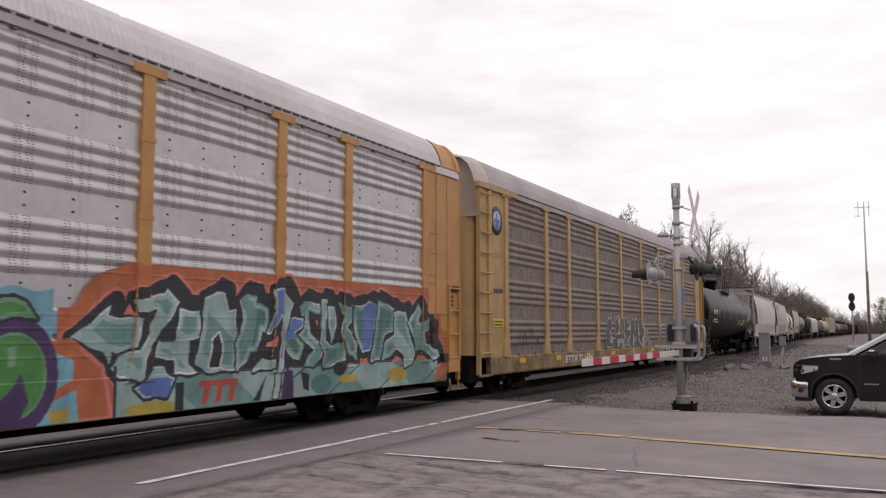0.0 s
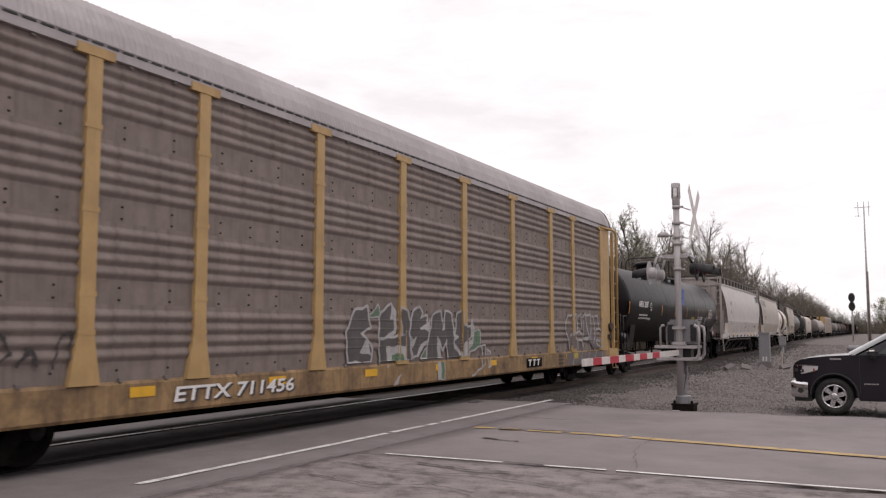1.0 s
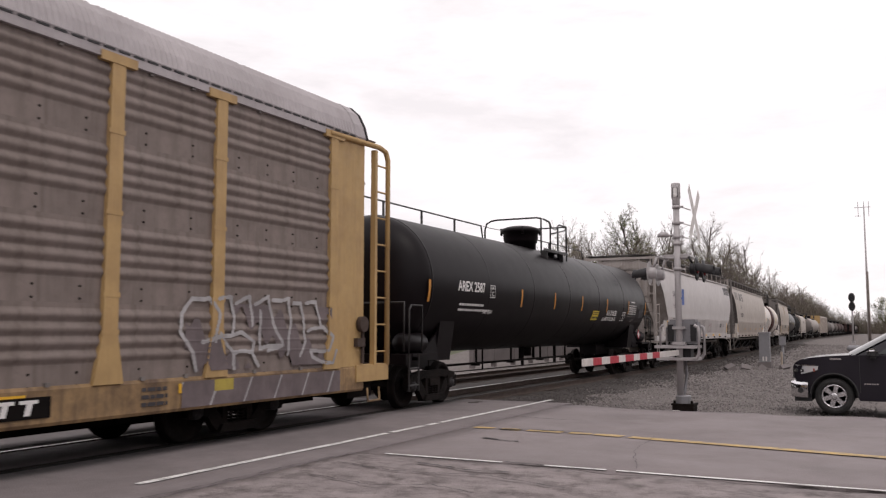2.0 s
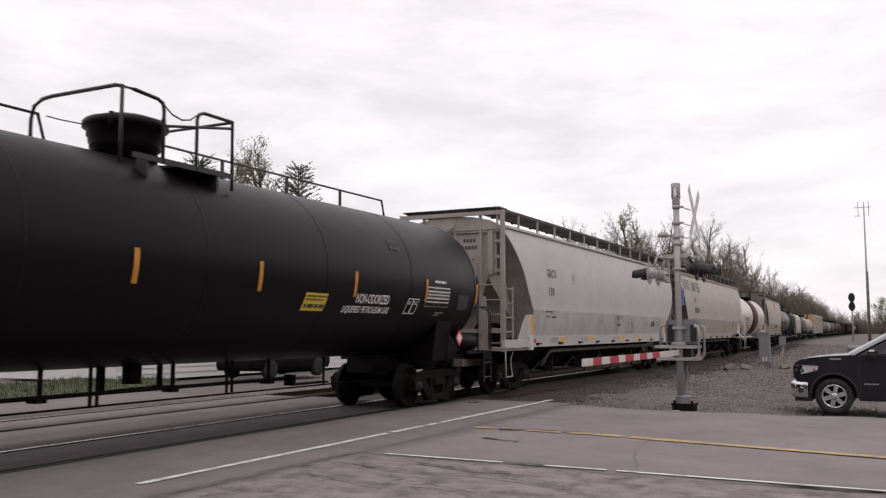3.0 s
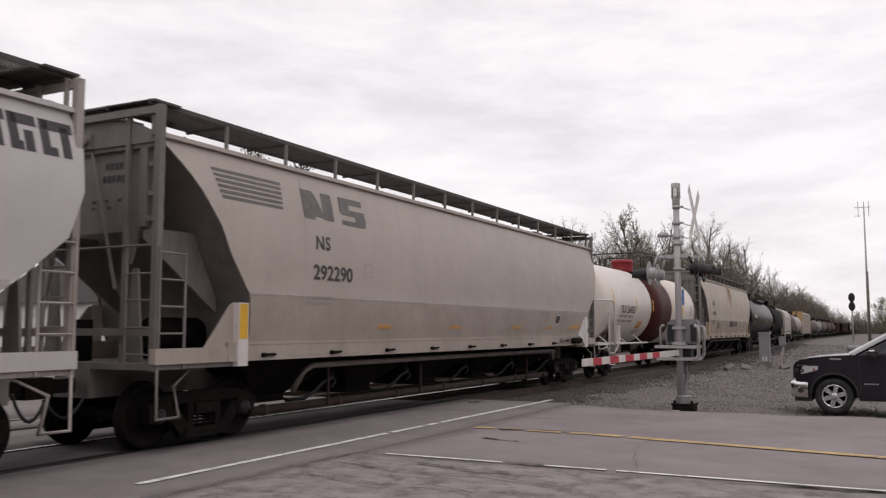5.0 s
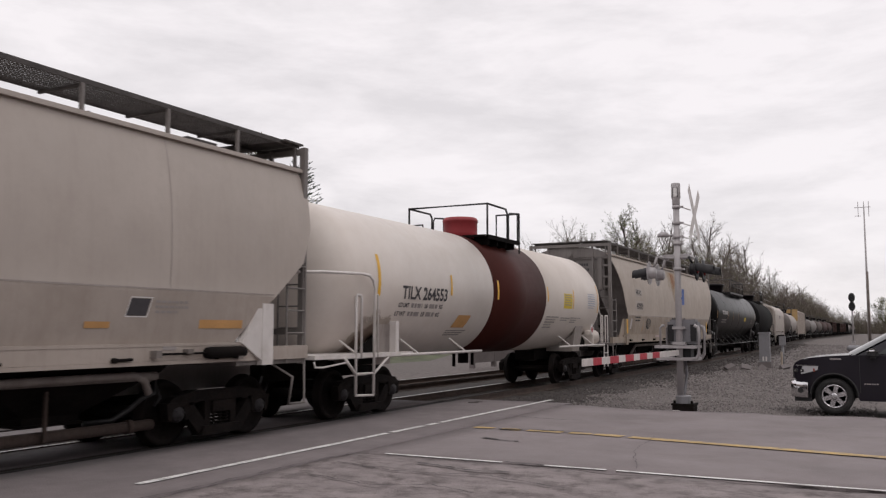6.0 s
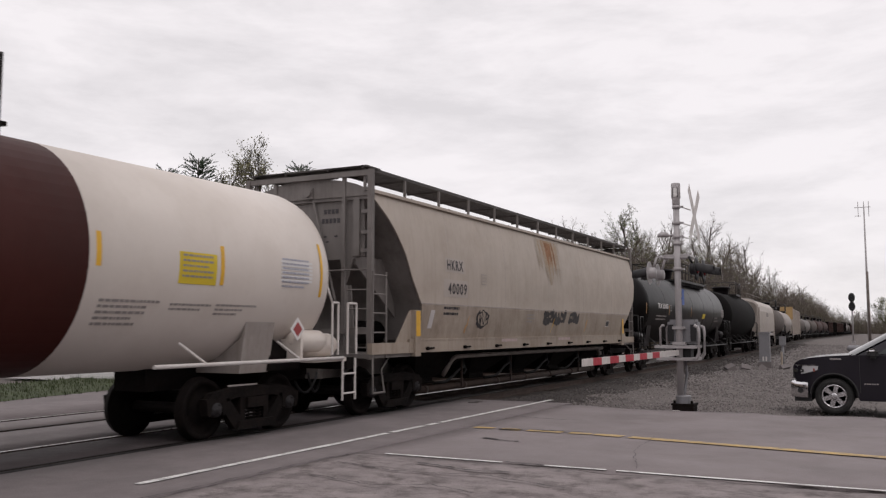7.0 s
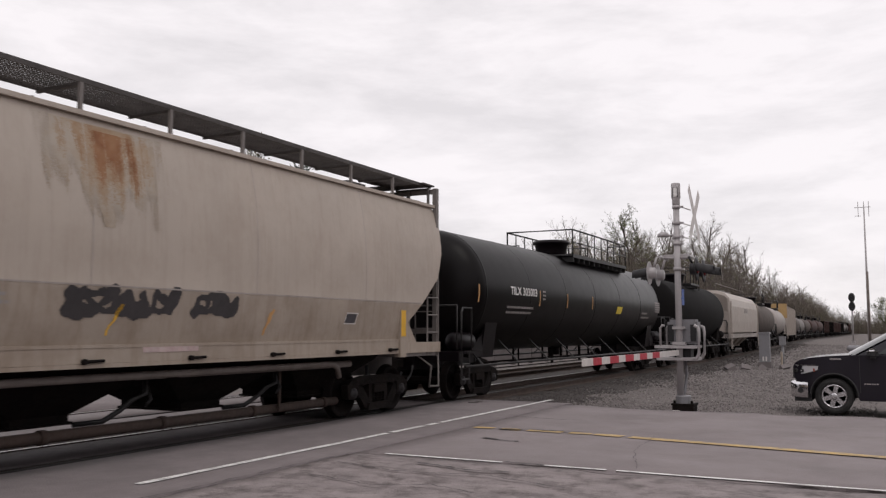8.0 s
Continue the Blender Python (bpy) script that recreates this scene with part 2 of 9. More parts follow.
    "lawn": mat("spring_lawn", (0.05, 0.066, 0.026), 0.95, var=0.35, scale=1.5, dirt=(0.07, 0.06, 0.036), amount=0.5, bump=0.8, fine=24),
    "siding": mat("white_siding", (0.7, 0.68, 0.67), 0.6, var=0.06, scale=2),
    "shingle": mat("roof_shingle", (0.12, 0.11, 0.11), 0.9, var=0.2, scale=3),
}


# ---- mesh tools ----
def box(bm, x0, x1, y0, y1, z0, z1):
    v = [bm.verts.new((x, y, z)) for z in (z0, z1) for y in (y0, y1) for x in (x0, x1)]
    for f in ((0, 2, 3, 1), (4, 5, 7, 6), (0, 1, 5, 4), (2, 6, 7, 3), (0, 4, 6, 2), (1, 3, 7, 5)):
        bm.faces.new([v[i] for i in f])


def rod(bm, a, b, r, n=8, r2=None):
    a, b = Vector(a), Vector(b)
    d = b - a
    q = d.to_track_quat("Z", "Y")
    rings = []
    for p, rr in ((a, r), (b, r if r2 is None else r2)):
        rings.append([bm.verts.new(p + q @ Vector((rr * math.cos(2 * math.pi * i / n), rr * math.sin(2 * math.pi * i / n), 0))) for i in range(n)])
    for i in range(n):
        j = (i + 1) % n
        f = bm.faces.new((rings[0][i], rings[0][j], rings[1][j], rings[1][i]))
        f.smooth = n > 6
    bm.faces.new(rings[0][::-1])
    bm.faces.new(rings[1])


def pipe(bm, pts, r, n=8):
    """One bent tube through the points."""
    pts = [Vector(p) for p in pts]
    up, rings = Vector((0.31, 0.22, 0.93)), []
    for i, p in enumerate(pts):
        d0 = (p - pts[i - 1]).normalized() if i else (pts[1] - p).normalized()
        d1 = (pts[i + 1] - p).normalized() if i < len(pts) - 1 else d0
        d = (d0 + d1).normalized() if (d0 + d1).length > 1e-3 else d1
        a = d0.cross(up)
        a = (a if a.length > .05 else d0.cross(Vector((1, 0, 0)))).normalized()
        b = d0.cross(a).normalized()
        ring = []
        for k in range(n):
            t = 2 * math.pi * k / n
            o = (a * math.cos(t) + b * math.sin(t)) * r
            ring.append(p + o - d0 * (o.dot(d) / max(.4, d0.dot(d))))
        rings.append(ring)
    vs = skin(bm, rings, n > 5, True) if all(len(q) == n for q in rings) else None
    bm.faces.new(vs[0][::-1])
    bm.faces.new(vs[-1])


def prism(bm, prof, a, b, axis="y"):
    """A closed profile pushed along an axis; profile pairs are (x, z) for y, (y, z) for x, (x, y) for z."""
    put = {"y": lambda p, s: (p[0], s, p[1]), "x": lambda p, s: (s, p[0], p[1]), "z": lambda p, s: (p[0], p[1], s)}[axis]
    r0 = [bm.verts.new(put(p, a)) for p in prof]
    r1 = [bm.verts.new(put(p, b)) for p in prof]
    n = len(prof)
    for i in range(n):
        bm.faces.new((r0[i], r0[(i + 1) % n], r1[(i + 1) % n], r1[i]))
    bm.faces.new(r0[::-1])
    bm.faces.new(r1)


def lathe(bm, prof, centre=(0, 0, 0), axis="y", n=32, smooth=True):
    """Rings of (radius, height along the axis)."""
    cx, cy, cz = centre
    rings = []
    for r, h in prof:
        ring = []
        for i in range(n):
            a = 2 * math.pi * i / n
            c, s = r * math.cos(a), r * math.sin(a)
            ring.append(bm.verts.new({"y": (cx + c, cy + h, cz + s), "x": (cx + h, cy + c, cz + s), "z": (cx + c, cy + s, cz + h)}[axis]))
        rings.append(ring)
    for r0, r1 in zip(rings, rings[1:]):
        for i in range(n):
            f = bm.faces.new((r0[i], r0[(i + 1) % n], r1[(i + 1) % n], r1[i]))
            f.smooth = smooth
    bm.faces.new(rings[0][::-1])
    bm.faces.new(rings[-1])


def skin(bm, rows, smooth=True, closed=False):
    """Faces between rows of points."""
    vs = [[bm.verts.new(p) for p in r] for r in rows]
    for a, b in zip(vs, vs[1:]):
        k = len(a)
        for i in range(k if closed else k - 1):
            f = bm.faces.new((a[i], a[(i + 1) % k], b[(i + 1) % k], b[i]))
            f.smooth = smooth
    return vs


def finish(bm, name, material):
    bmesh.ops.recalc_face_normals(bm, faces=bm.faces)
    me = bpy.data.meshes.new(name)
    bm.to_mesh(me)
    bm.free()
    for m in (material if isinstance(material, (list, tuple)) else [material]):
        me.materials.append(M[m] if isinstance(m, str) else m)
    return me


def part(name, bm, material, parent, label=""):
    ob = new(name, finish(bm, name, material))
    ob.parent = parent
    if label:
        ob["label"] = label
    return ob


def shared(name, me, parent, loc=(0, 0, 0), label=""):
    ob = new(name, me)
    ob.parent, ob.location = parent, loc
    if label:
        ob["label"] = label
    return ob


def thing(name, label, category, group="", kind="", at=(0, 0, 0), rz=0.0):
    ob = tagged(new(name), label, category, group, kind)
    ob.location, ob.rotation_euler = at, (0, 0, radians(rz))
    return ob


def solid(name, bm, material, label, category, group="", kind="", at=(0, 0, 0), rz=0.0):
    ob = tagged(new(name, finish(bm, name, material)), label, category, group, kind)
    ob.location, ob.rotation_euler = at, (0, 0, radians(rz))
    return ob


# ---- lettering ----
WORDS = {}


def word(s, tight=1.0):
    """A mesh of the word, one unit high in capitals, starting at 0."""
    if (s, tight) not in WORDS:
        cu = bpy.data.curves.new("word", "FONT")
        cu.body, cu.size, cu.space_character = s, 1.0, tight
        cu.resolution_u, cu.offset = 3, 0.022
        ob = bpy.data.objects.new("word", cu)
        scene.collection.objects.link(ob)
        dg = bpy.context.evaluated_depsgraph_get()
        dg.update()
        me = bpy.data.meshes.new_from_object(ob.evaluated_get(dg))
        co = np.empty(len(me.vertices) * 3)
        me.vertices.foreach_get("co", co)
        co = co.reshape(-1, 3) / 0.69
        polys = [list(p.vertices) for p in me.polygons]
        bpy.data.objects.remove(ob)
        bpy.data.curves.remove(cu)
        bpy.data.meshes.remove(me)
        WORDS[(s, tight)] = (co[:, :2], polys)
    return WORDS[(s, tight)]


def lettering(parent, s, y, z, h, surf, material, wide=1.0, name="lettering", slant=0.0, tight=1.0, proud=0.006, span=0.0):
    """Letters on the side facing +x: surf(y, z) gives the side's x."""
    co, polys = word(s, tight)
    if span:
        wide = span / (float(co[:, 0].max()) * h)
    me = bpy.data.meshes.new(name)
    pts = []
    for a, b in co:
        yy, zz = y + (a + slant * b) * h * wide, z + b * h
        pts.append((surf(yy, zz) + proud, yy, zz))
    me.from_pydata(pts, [], polys)
    me.materials.append(M[material])
    ob = new(name, me)
    ob.parent = parent
    return ob


def patch(bm, y0, y1, z0, z1, surf, proud=0.006, slant=0.0, n=6):
    """A thin painted field that follows the side."""
    rows = []
    n = max(n, math.ceil(abs(z1 - z0) / .07))
    for j in range(n + 1):
        z = z0 + (z1 - z0) * j / n
        rows.append([(surf(y0 + (y1 - y0) * i / 2 + slant * (z - z0), z) + proud, y0 + (y1 - y0) * i / 2 + slant * (z - z0), z) for i in range(3)])
    skin(bm, rows)


def small_print(parent, y, z, widths, h, surf, material, gap=1.9, name="small_print"):
    """Illegible lines of stencilled text as broken bars."""
    rng = random.Random(int(y * 97 + z * 31 + len(widths)))
    bm = bmesh.new()
    for i, w in enumerate(widths):
        zz, p = z - i * h * gap, y
        while p < y + w:
            k = min(rng.uniform(0.8, 3.2) * h, y + w - p)
            patch(bm, p, p + k, zz, zz + h, surf, n=1)
            p += k + h * 0.45
    return part(name, bm, material, parent)


def strokes_field(y, z, strokes):
    """Distance of each grid point to the nearest stroke."""
    d = np.full(y.shape, 99.0)
    for line in strokes:
        for (a, b), (c, e) in zip(line, line[1:]):
            vy, vz = c - a, e - b
            t = np.clip(((y - a) * vy + (z - b) * vz) / (vy * vy + vz * vz + 1e-9), 0, 1)
            d = np.minimum(d, np.hypot(y - a - t * vy, z - b - t * vz))
    return d


def painted(parent, name, y0, y1, z0, z1, step, surf, classify, materials, label="", proud=0.005):
    """Sprayed paint that follows the side: classify(Y, Z) gives a material number for each cell, -1 for none."""
    ny, nz_ = int((y1 - y0) / step), int((z1 - z0) / step)
    ys, zs = np.linspace(y0, y1, ny + 1), np.linspace(z0, z1, nz_ + 1)
    yc, zc = np.meshgrid((ys[1:] + ys[:-1]) / 2, (zs[1:] + zs[:-1]) / 2, indexing="ij")
    k = classify(yc, zc)
    idx, pts, faces, mids = {}, [], [], []

    def vid(i, j):
        if (i, j) not in idx:
            idx[(i, j)] = len(pts)
            pts.append((surf(ys[i], zs[j]) + proud, ys[i], zs[j]))
        return idx[(i, j)]
    for i, j in zip(*np.nonzero(k >= 0)):
        faces.append((vid(i, j), vid(i + 1, j), vid(i + 1, j + 1), vid(i, j + 1)))
        mids.append(int(k[i, j]))
    me = bpy.data.meshes.new(name)
    me.from_pydata(pts, [], faces)
    for m in materials:
        me.materials.append(m)
    me.polygons.foreach_set("material_index", mids)
    ob = new(name, me)
    ob.parent = parent
    if label:
        ob["label"] = label
    return ob

# ---- ground, road, tracks ----
def bend(y):
    """The line swings five metres aside beyond the crossing and then runs straight again."""
    t = min(1, max(0, (y - 44) / 140))
    return -5.0 * t * t * (3 - 2 * t)


def ground_height(x, y):
    z = -0.10
    if y > 18.0:                                  # the shoulder falls away beyond the road
        k = min(1, (y - 18.0) / 3.0)
        z -= 0.2 * k * (0.5 + 0.5 * max(0, min(1, (x + 6) / 4)))
    x -= bend(y)
    if x > -8.6 and y > 17.2:                     # ballast spills down from the track
        z += 0.10 * max(0, 1 - (x + 8.6) / 2.0)
    if x < -18:
        z += 0.05
    if x < -19 and y > 45:                        # wooded bank behind the train
        z += min(4.5, (-19 - x) * 0.5) * min(1, (y - 45) / 25)
    return z


def build_ground():
    xs = sorted(set([-900, -400, -200, -120, -80, -60, -45, -36] + [round(-30 + 0.5 * i, 2) for i in range(72)] + [8, 12, 20, 40, 80, 160, 400, 900]))
    ys = sorted(set([-600, -200, -80, -40, -20] + list(range(-10, 60, 1)) + list(range(60, 140, 4)) + [160, 200, 260, 340, 450, 600, 1000, 2000, 3500]))
    bm = bmesh.new()
    rows = []
    for y in ys:
        row = []
        for x in xs:
            bumpy = 0.035 * noise.noise((x * 0.7, y * 0.7, 1.3)) + 0.02 * noise.noise((x * 2.1, y * 2.1, 5.0)) if y > 17.2 and -9 < x < 6 else 0
            row.append((x, y, ground_height(x, y) + bumpy))
        rows.append(row)
    skin(bm, rows)
    ob = solid("ground", bm, ["gravel", "grass", "ballast"], "grey gravel lot and grass around the railway crossing", "ground", kind="structure")
    for p in ob.data.polygons:
        c = p.center
        p.material_index = 1 if c.x < -36 or (c.x < -24 and c.y > 40) or c.x > 14 or c.y < -20 else 0
        if p.material_index == 0 and c.y > 18 and -15 < c.x - bend(c.y) < -7.2 + 0.6 * noise.noise((c.x * .7, c.y * .4, 3)):
            p.material_index = 2
    return ob


build_ground()


def slab(name, x0, x1, y0, y1, z, material, label, step=1.0, amp=0.006, thick=0.09, jag=0.0, category="road"):
    bm = bmesh.new()
    nx, ny = max(1, int((x1 - x0) / step)), max(1, int((y1 - y0) / step))
    rows = []
    for j in range(ny + 1):
        row = []
        for i in range(nx + 1):
            x, y = x0 + (x1 - x0) * i / nx, y0 + (y1 - y0) * j / ny
            e = jag * noise.noise((x * 0.9, y * 0.9, 2)) if j in (0, ny) else 0
            row.append((x, y + e, z + amp * noise.noise((x * 0.6, y * 0.6, 7))))
        rows.append(row)
    top = skin(bm, rows)
    ring = top[0] + [r[-1] for r in top[1:]] + top[-1][-2::-1] + [r[0] for r in top[-2:0:-1]]
    low = [bm.verts.new((v.co.x, v.co.y, v.co.z - thick)) for v in ring]
    for i in range(len(ring)):
        j = (i + 1) % len(ring)
        bm.faces.new((ring[i], low[i], low[j], ring[j]))
    return solid(name, bm, material, label, category, kind="structure")


slab("road", -6.5, 60, 10.05, 18.35, 0.0, "asphalt", "worn grey asphalt road leading to the crossing", step=0.5, jag=0.35)
slab("crossing_panel_4", -9.34, -9.15, -20, 18.9, -0.004, "flange", "dark rubber strip with train shade along the outside of the rail", step=0.6, category="crossing panel")
slab("road_approach", -9.145, -6.5, -20, 19.0, 0.003, "asphalt_approach", "smooth asphalt approach beside the rails", step=0.5, jag=0.2)
slab("road_apron", -6.5, 60, -20, 10.05, -0.004, "asphalt_old", "broken old asphalt apron with cracks", step=0.25, amp=0.02)
slab("road_far", -70, -14.62, -6, 17.5, -0.01, "asphalt_approach", "grey asphalt road beyond the tracks", step=2, jag=0.3)
slab("crossing_panel_1", -10.72, -9.46, 0, 18.2, -0.012, "asphalt_dark", "crossing panel between the rails with train shade in its colour", step=0.6, category="crossing panel")
slab("crossing_panel_2", -12.95, -10.95, -6, 18.1, -0.008, "concrete", "grey paving between the two tracks", step=0.6, category="crossing panel")
slab("crossing_panel_3", -14.38, -13.18, -6, 18.0, -0.012, "concrete", "grey paving between the far rails", step=0.6, category="crossing panel")


def ribbon(name, pts, width, z, material, label, category="road marking", gaps=(), wob=0.012):
    """A painted stripe, broken where worn away."""
    bm = bmesh.new()
    a, b = Vector(pts[0]), Vector(pts[1])
    d = (b - a).normalized()
    s = Vector((-d.y, d.x))
    n = int((b - a).length / 0.12)
    prev = None
    for i in range(n + 1):
        p = a + d * ((b - a).length * i / n)
        t = i / n
        w = width / 2 * (1 + 0.25 * noise.noise((p.x * 3, p.y * 3, 9)))
        o = s * wob * noise.noise((p.x * 0.8, p.y * 0.8, 4))
        cur = [bm.verts.new((*(p + o + s * w), z)), bm.verts.new((*(p + o - s * w), z))]
        if prev and not any(g0 < t < g1 for g0, g1 in gaps):
            bm.faces.new((prev[0], prev[1], cur[1], cur[0]))
        prev = cur
    return solid(name, bm, material, label, category, kind="structure")


ribbon("line_track", [(-7.24, 6.95), (-7.2, 19.6)], 0.11, 0.012, "line_white", "thin white painted line along the rails", gaps=((0.415, 0.425), (0.505, 0.52), (0.55, 0.56)))
ribbon("line_edge", [(-6.3, 10.12), (30, 10.2)], 0.075, 0.016, "line_white", "thin worn white edge line", gaps=((0.0, 0.008), (0.0545, 0.067), (0.092, 0.094), (0.116, 0.119)))
ribbon("line_yellow_worn", [(-6.6, 13.56), (-4.3, 13.50)], 0.20, 0.012, "line_yellow", "almost worn away stretch of the yellow centre line", gaps=((0.0, 0.12), (0.3, 0.34), (0.5, 0.56), (0.8, 0.86)))
ribbon("line_yellow", [(-4.25, 13.50), (4.6, 11.95)], 0.23, 0.012, "line_yellow", "faded yellow centre line", gaps=((0.055, 0.07),))



def crack(name, pts, width, z=0.009):
    bm = bmesh.new()
    rng = random.Random(int(pts[0][0] * 100 + pts[0][1]))
    line = []
    for (ax, ay), (bx, by) in zip(pts, pts[1:]):
        k = max(2, int(math.hypot(bx - ax, by - ay) / 0.1))
        line += [(ax + (bx - ax) * i / k + rng.uniform(-.025, .025), ay + (by - ay) * i / k + rng.uniform(-.025, .025)) for i in range(k)]
    prev = None
    for (x, y), (x2, y2) in zip(line, line[1:]):
        d = Vector((x2 - x, y2 - y)).normalized()
        w = width * rng.uniform(0.2, 1.0)
        cur = [bm.verts.new((x - d.y * w, y + d.x * w, z)), bm.verts.new((x + d.y * w, y - d.x * w, z))]
        if prev:
            bm.faces.new((prev[0], prev[1], cur[1], cur[0]))
        prev = cur
    return solid(name, bm, "crack", "dark crack in the asphalt", "crack", kind="structure")


crack("crack_1", [(-6.46, 10.0), (-6.55, 8.6), (-6.52, 7.2), (-6.6, 5.5)], 0.016, 0.02)
crack("crack_2", [(-4.35, 10.14), (-3.6, 10.08)], 0.04, 0.022)
crack("crack_3", [(-5.9, 13.45), (-5.2, 13.6), (-4.3, 13.62)], 0.05, 0.02)
crack("crack_4", [(-3.3, 13.6), (-3.2, 11.9), (-2.7, 10.2)], 0.005, 0.02)
crack("crack_8", [(-1.5, 9.3), (-.6, 9.0), (.1, 9.2)], 0.02, 0.02)
crack("crack_9", [(-5.3, 9.6), (-4.4, 9.35), (-3.8, 9.5)], 0.035, 0.02)
crack("crack_10", [(-6.3, 15.5), (-5.5, 15.3), (-4.9, 15.45)], 0.03, 0.02)
crack("crack_5", [(-5.6, 12.3), (-5.1, 12.1), (-4.8, 12.2)], 0.05, 0.012)
crack("crack_6", [(-6.2, 9.2), (-5.2, 8.9), (-4.1, 9.1), (-2.9, 8.7)], 0.02, 0.022)
crack("crack_7", [(-6.0, 8.3), (-5.0, 8.0), (-4.4, 8.3), (-3.6, 8.0)], 0.015, 0.022)


def build_track(name, xc, label):
    """Rails on timber ties; the ties show only outside the crossing."""
    tr = thing(name, label, "railway track", kind="structure", at=(xc, 0, 0))
    along = [-160, 0, 44] + list(range(48, 190, 4)) + [560]
    for sx in (-0.72, 0.72):
        bm = bmesh.new()
        prof = [(sx - .07, -.17), (sx + .07, -.17), (sx + .07, -.155), (sx + .012, -.13), (sx + .012, -.045), (sx + .034, -.035), (sx + .034, -.004), (sx - .034, -.004), (sx - .034, -.035), (sx - .012, -.045), (sx - .012, -.13), (sx - .07, -.155)]
        v = skin(bm, [[(x + bend(y), y, z) for x, z in prof] for y in along], smooth=False, closed=True)
        bm.faces.new(v[0][::-1]), bm.faces.new(v[-1])
        rail = part("rail", bm, "rail", tr)
        bm = bmesh.new()
        skin(bm, [[(x + bend(y), y, z) for x, z in ((sx - .028, -.004), (sx + .028, -.004), (sx + .028, .003), (sx - .028, .003))] for y in along], smooth=False, closed=True)
        # Near head is coloured dark, standing in for the train underside mirrored in it.
        part("rail_head", bm, "rail_top" if sx < 0 else "wheel", rail, "polished steel running surface" if sx < 0 else "running surface with the dark train underside painted in")
    bm = bmesh.new()
    box(bm, -1.28, 1.28, -0.11, 0.11, -0.32, -0.165)
    tie = finish(bm, "tie", "tie")
    for i in range(100):
        shared("tie", tie, tr, (0.02 * math.sin(i * 7.1) + bend(18.9 + .52 * i), 18.9 + 0.52 * i, 0))
    return tr


build_track("railway_track_1", TRACK, "main railway track with polished rails on timber ties")
build_track("railway_track_2", TRACK - 3.65, "second railway track behind the passing train")


def ballast_bed(name, x0, x1, label):
    bm = bmesh.new()
    rows = []
    for j in range(0, 90):
        y = 18.4 + j * 0.5 if j < 60 else 48.4 + (j - 60) * 18
        rows.append([(x + bend(y), y, zz + 0.03 * noise.noise((x * 3, y * 3, 1))) for x, zz in ((x0 - 1.2, -.35), (x0 - .2, -.17), (x0 + .6, -.16), ((x0 + x1) / 2, -.16), (x1 - .6, -.16), (x1 + .2, -.17), (x1 + 1.2, -.35))])
    skin(bm, rows)
    return solid(name, bm, "ballast", label, "ballast", kind="structure")


ballast_bed("ballast_1", -15.4, -8.6, "grey crushed stone ballast under the tracks")


def stones():
    """Loose crushed stone over the shoulder between the road and the train."""
    rng = random.Random(4)
    base = bmesh.new()
    bmesh.ops.create_icosphere(base, subdivisions=1, radius=1)
    bv = np.array([v.co[:] for v in base.verts])
    bf = [tuple(v.index for v in f.verts) for f in base.faces]
    base.free()
    heaps = [([], []), ([], [])]
    for i in range(32000):
        y = 18.0 + 30 * rng.random() ** 1.9 if i < 25000 else 48 + 70 * rng.random() ** 1.4
        x = -8.9 + bend(y) + rng.random() * min(8.5, 4.6 + 1.1 * (y - 18))
        if y < 18.7 and x > -8.4:
            continue
        r = rng.uniform(0.010, 0.028) * (1 if y < 28 else 1.5 if y < 48 else 2.6)
        q = Euler((rng.random() * 6, rng.random() * 6, rng.random() * 6)).to_matrix()
        sc = np.array([1, rng.uniform(.6, 1), rng.uniform(.5, .8)]) * r
        # Stones nearer the track get the darker tone, with a ragged edge.
        soot = x - bend(y) + 0.9 * noise.noise((x * .6, y * .35, 3)) + rng.gauss(0, .45) < -6.9
        pts, faces = heaps[1 if soot else 0]
        k = len(pts)
        w = (bv * (1 + 0.25 * np.sin(bv[:, [1, 2, 0]] * 5 + i)) * sc) @ np.array(q).T
        w += np.array([x, y, ground_height(x, y) + r * 0.45])
        pts += [tuple(p) for p in w]
        faces += [tuple(k + j for j in f) for f in bf]
    for (pts, faces), nm, mt, lb in zip(heaps, ("loose_stone", "sooty_stone"), ("stone_isle", "stone_dark"), ("loose grey crushed stone on the shoulder", "dark crushed stone beside the track")):
        me = bpy.data.meshes.new(nm)
        me.from_pydata(pts, [], faces)
        me.materials.append(M[mt])
        tagged(new(nm, me), lb, "gravel", kind="stuff")


def isle(name, base, per):
    m = mat(name, base, 0.95, var=0.2, scale=6, bump=0.3)
    n, l = m.node_tree.nodes, m.node_tree.links
    b = n["Principled BSDF"]
    src = b.inputs["Base Color"].links[0].from_socket
    g = n.new("ShaderNodeNewGeometry")
    mr = n.new("ShaderNodeMapRange")
    mr.inputs["To Min"].default_value, mr.inputs["To Max"].default_value = 1 - per, 1 + per
    l.new(g.outputs["Random Per Island"], mr.inputs["Value"])
    h = n.new("ShaderNodeHueSaturation")
    l.new(mr.outputs["Result"], h.inputs["Value"])
    l.new(src, h.inputs["Color"])
    l.new(h.outputs["Color"], b.inputs["Base Color"])
    return m


M["stone_isle"] = isle("crushed_stone", (0.225, 0.203, 0.197), 0.36)
M["stone_dark"] = isle("crushed_stone_dark", (0.095, 0.083, 0.08), 0.4)
stones()

# ---- running gear shared by all cars ----
R_WHEEL = 0.457


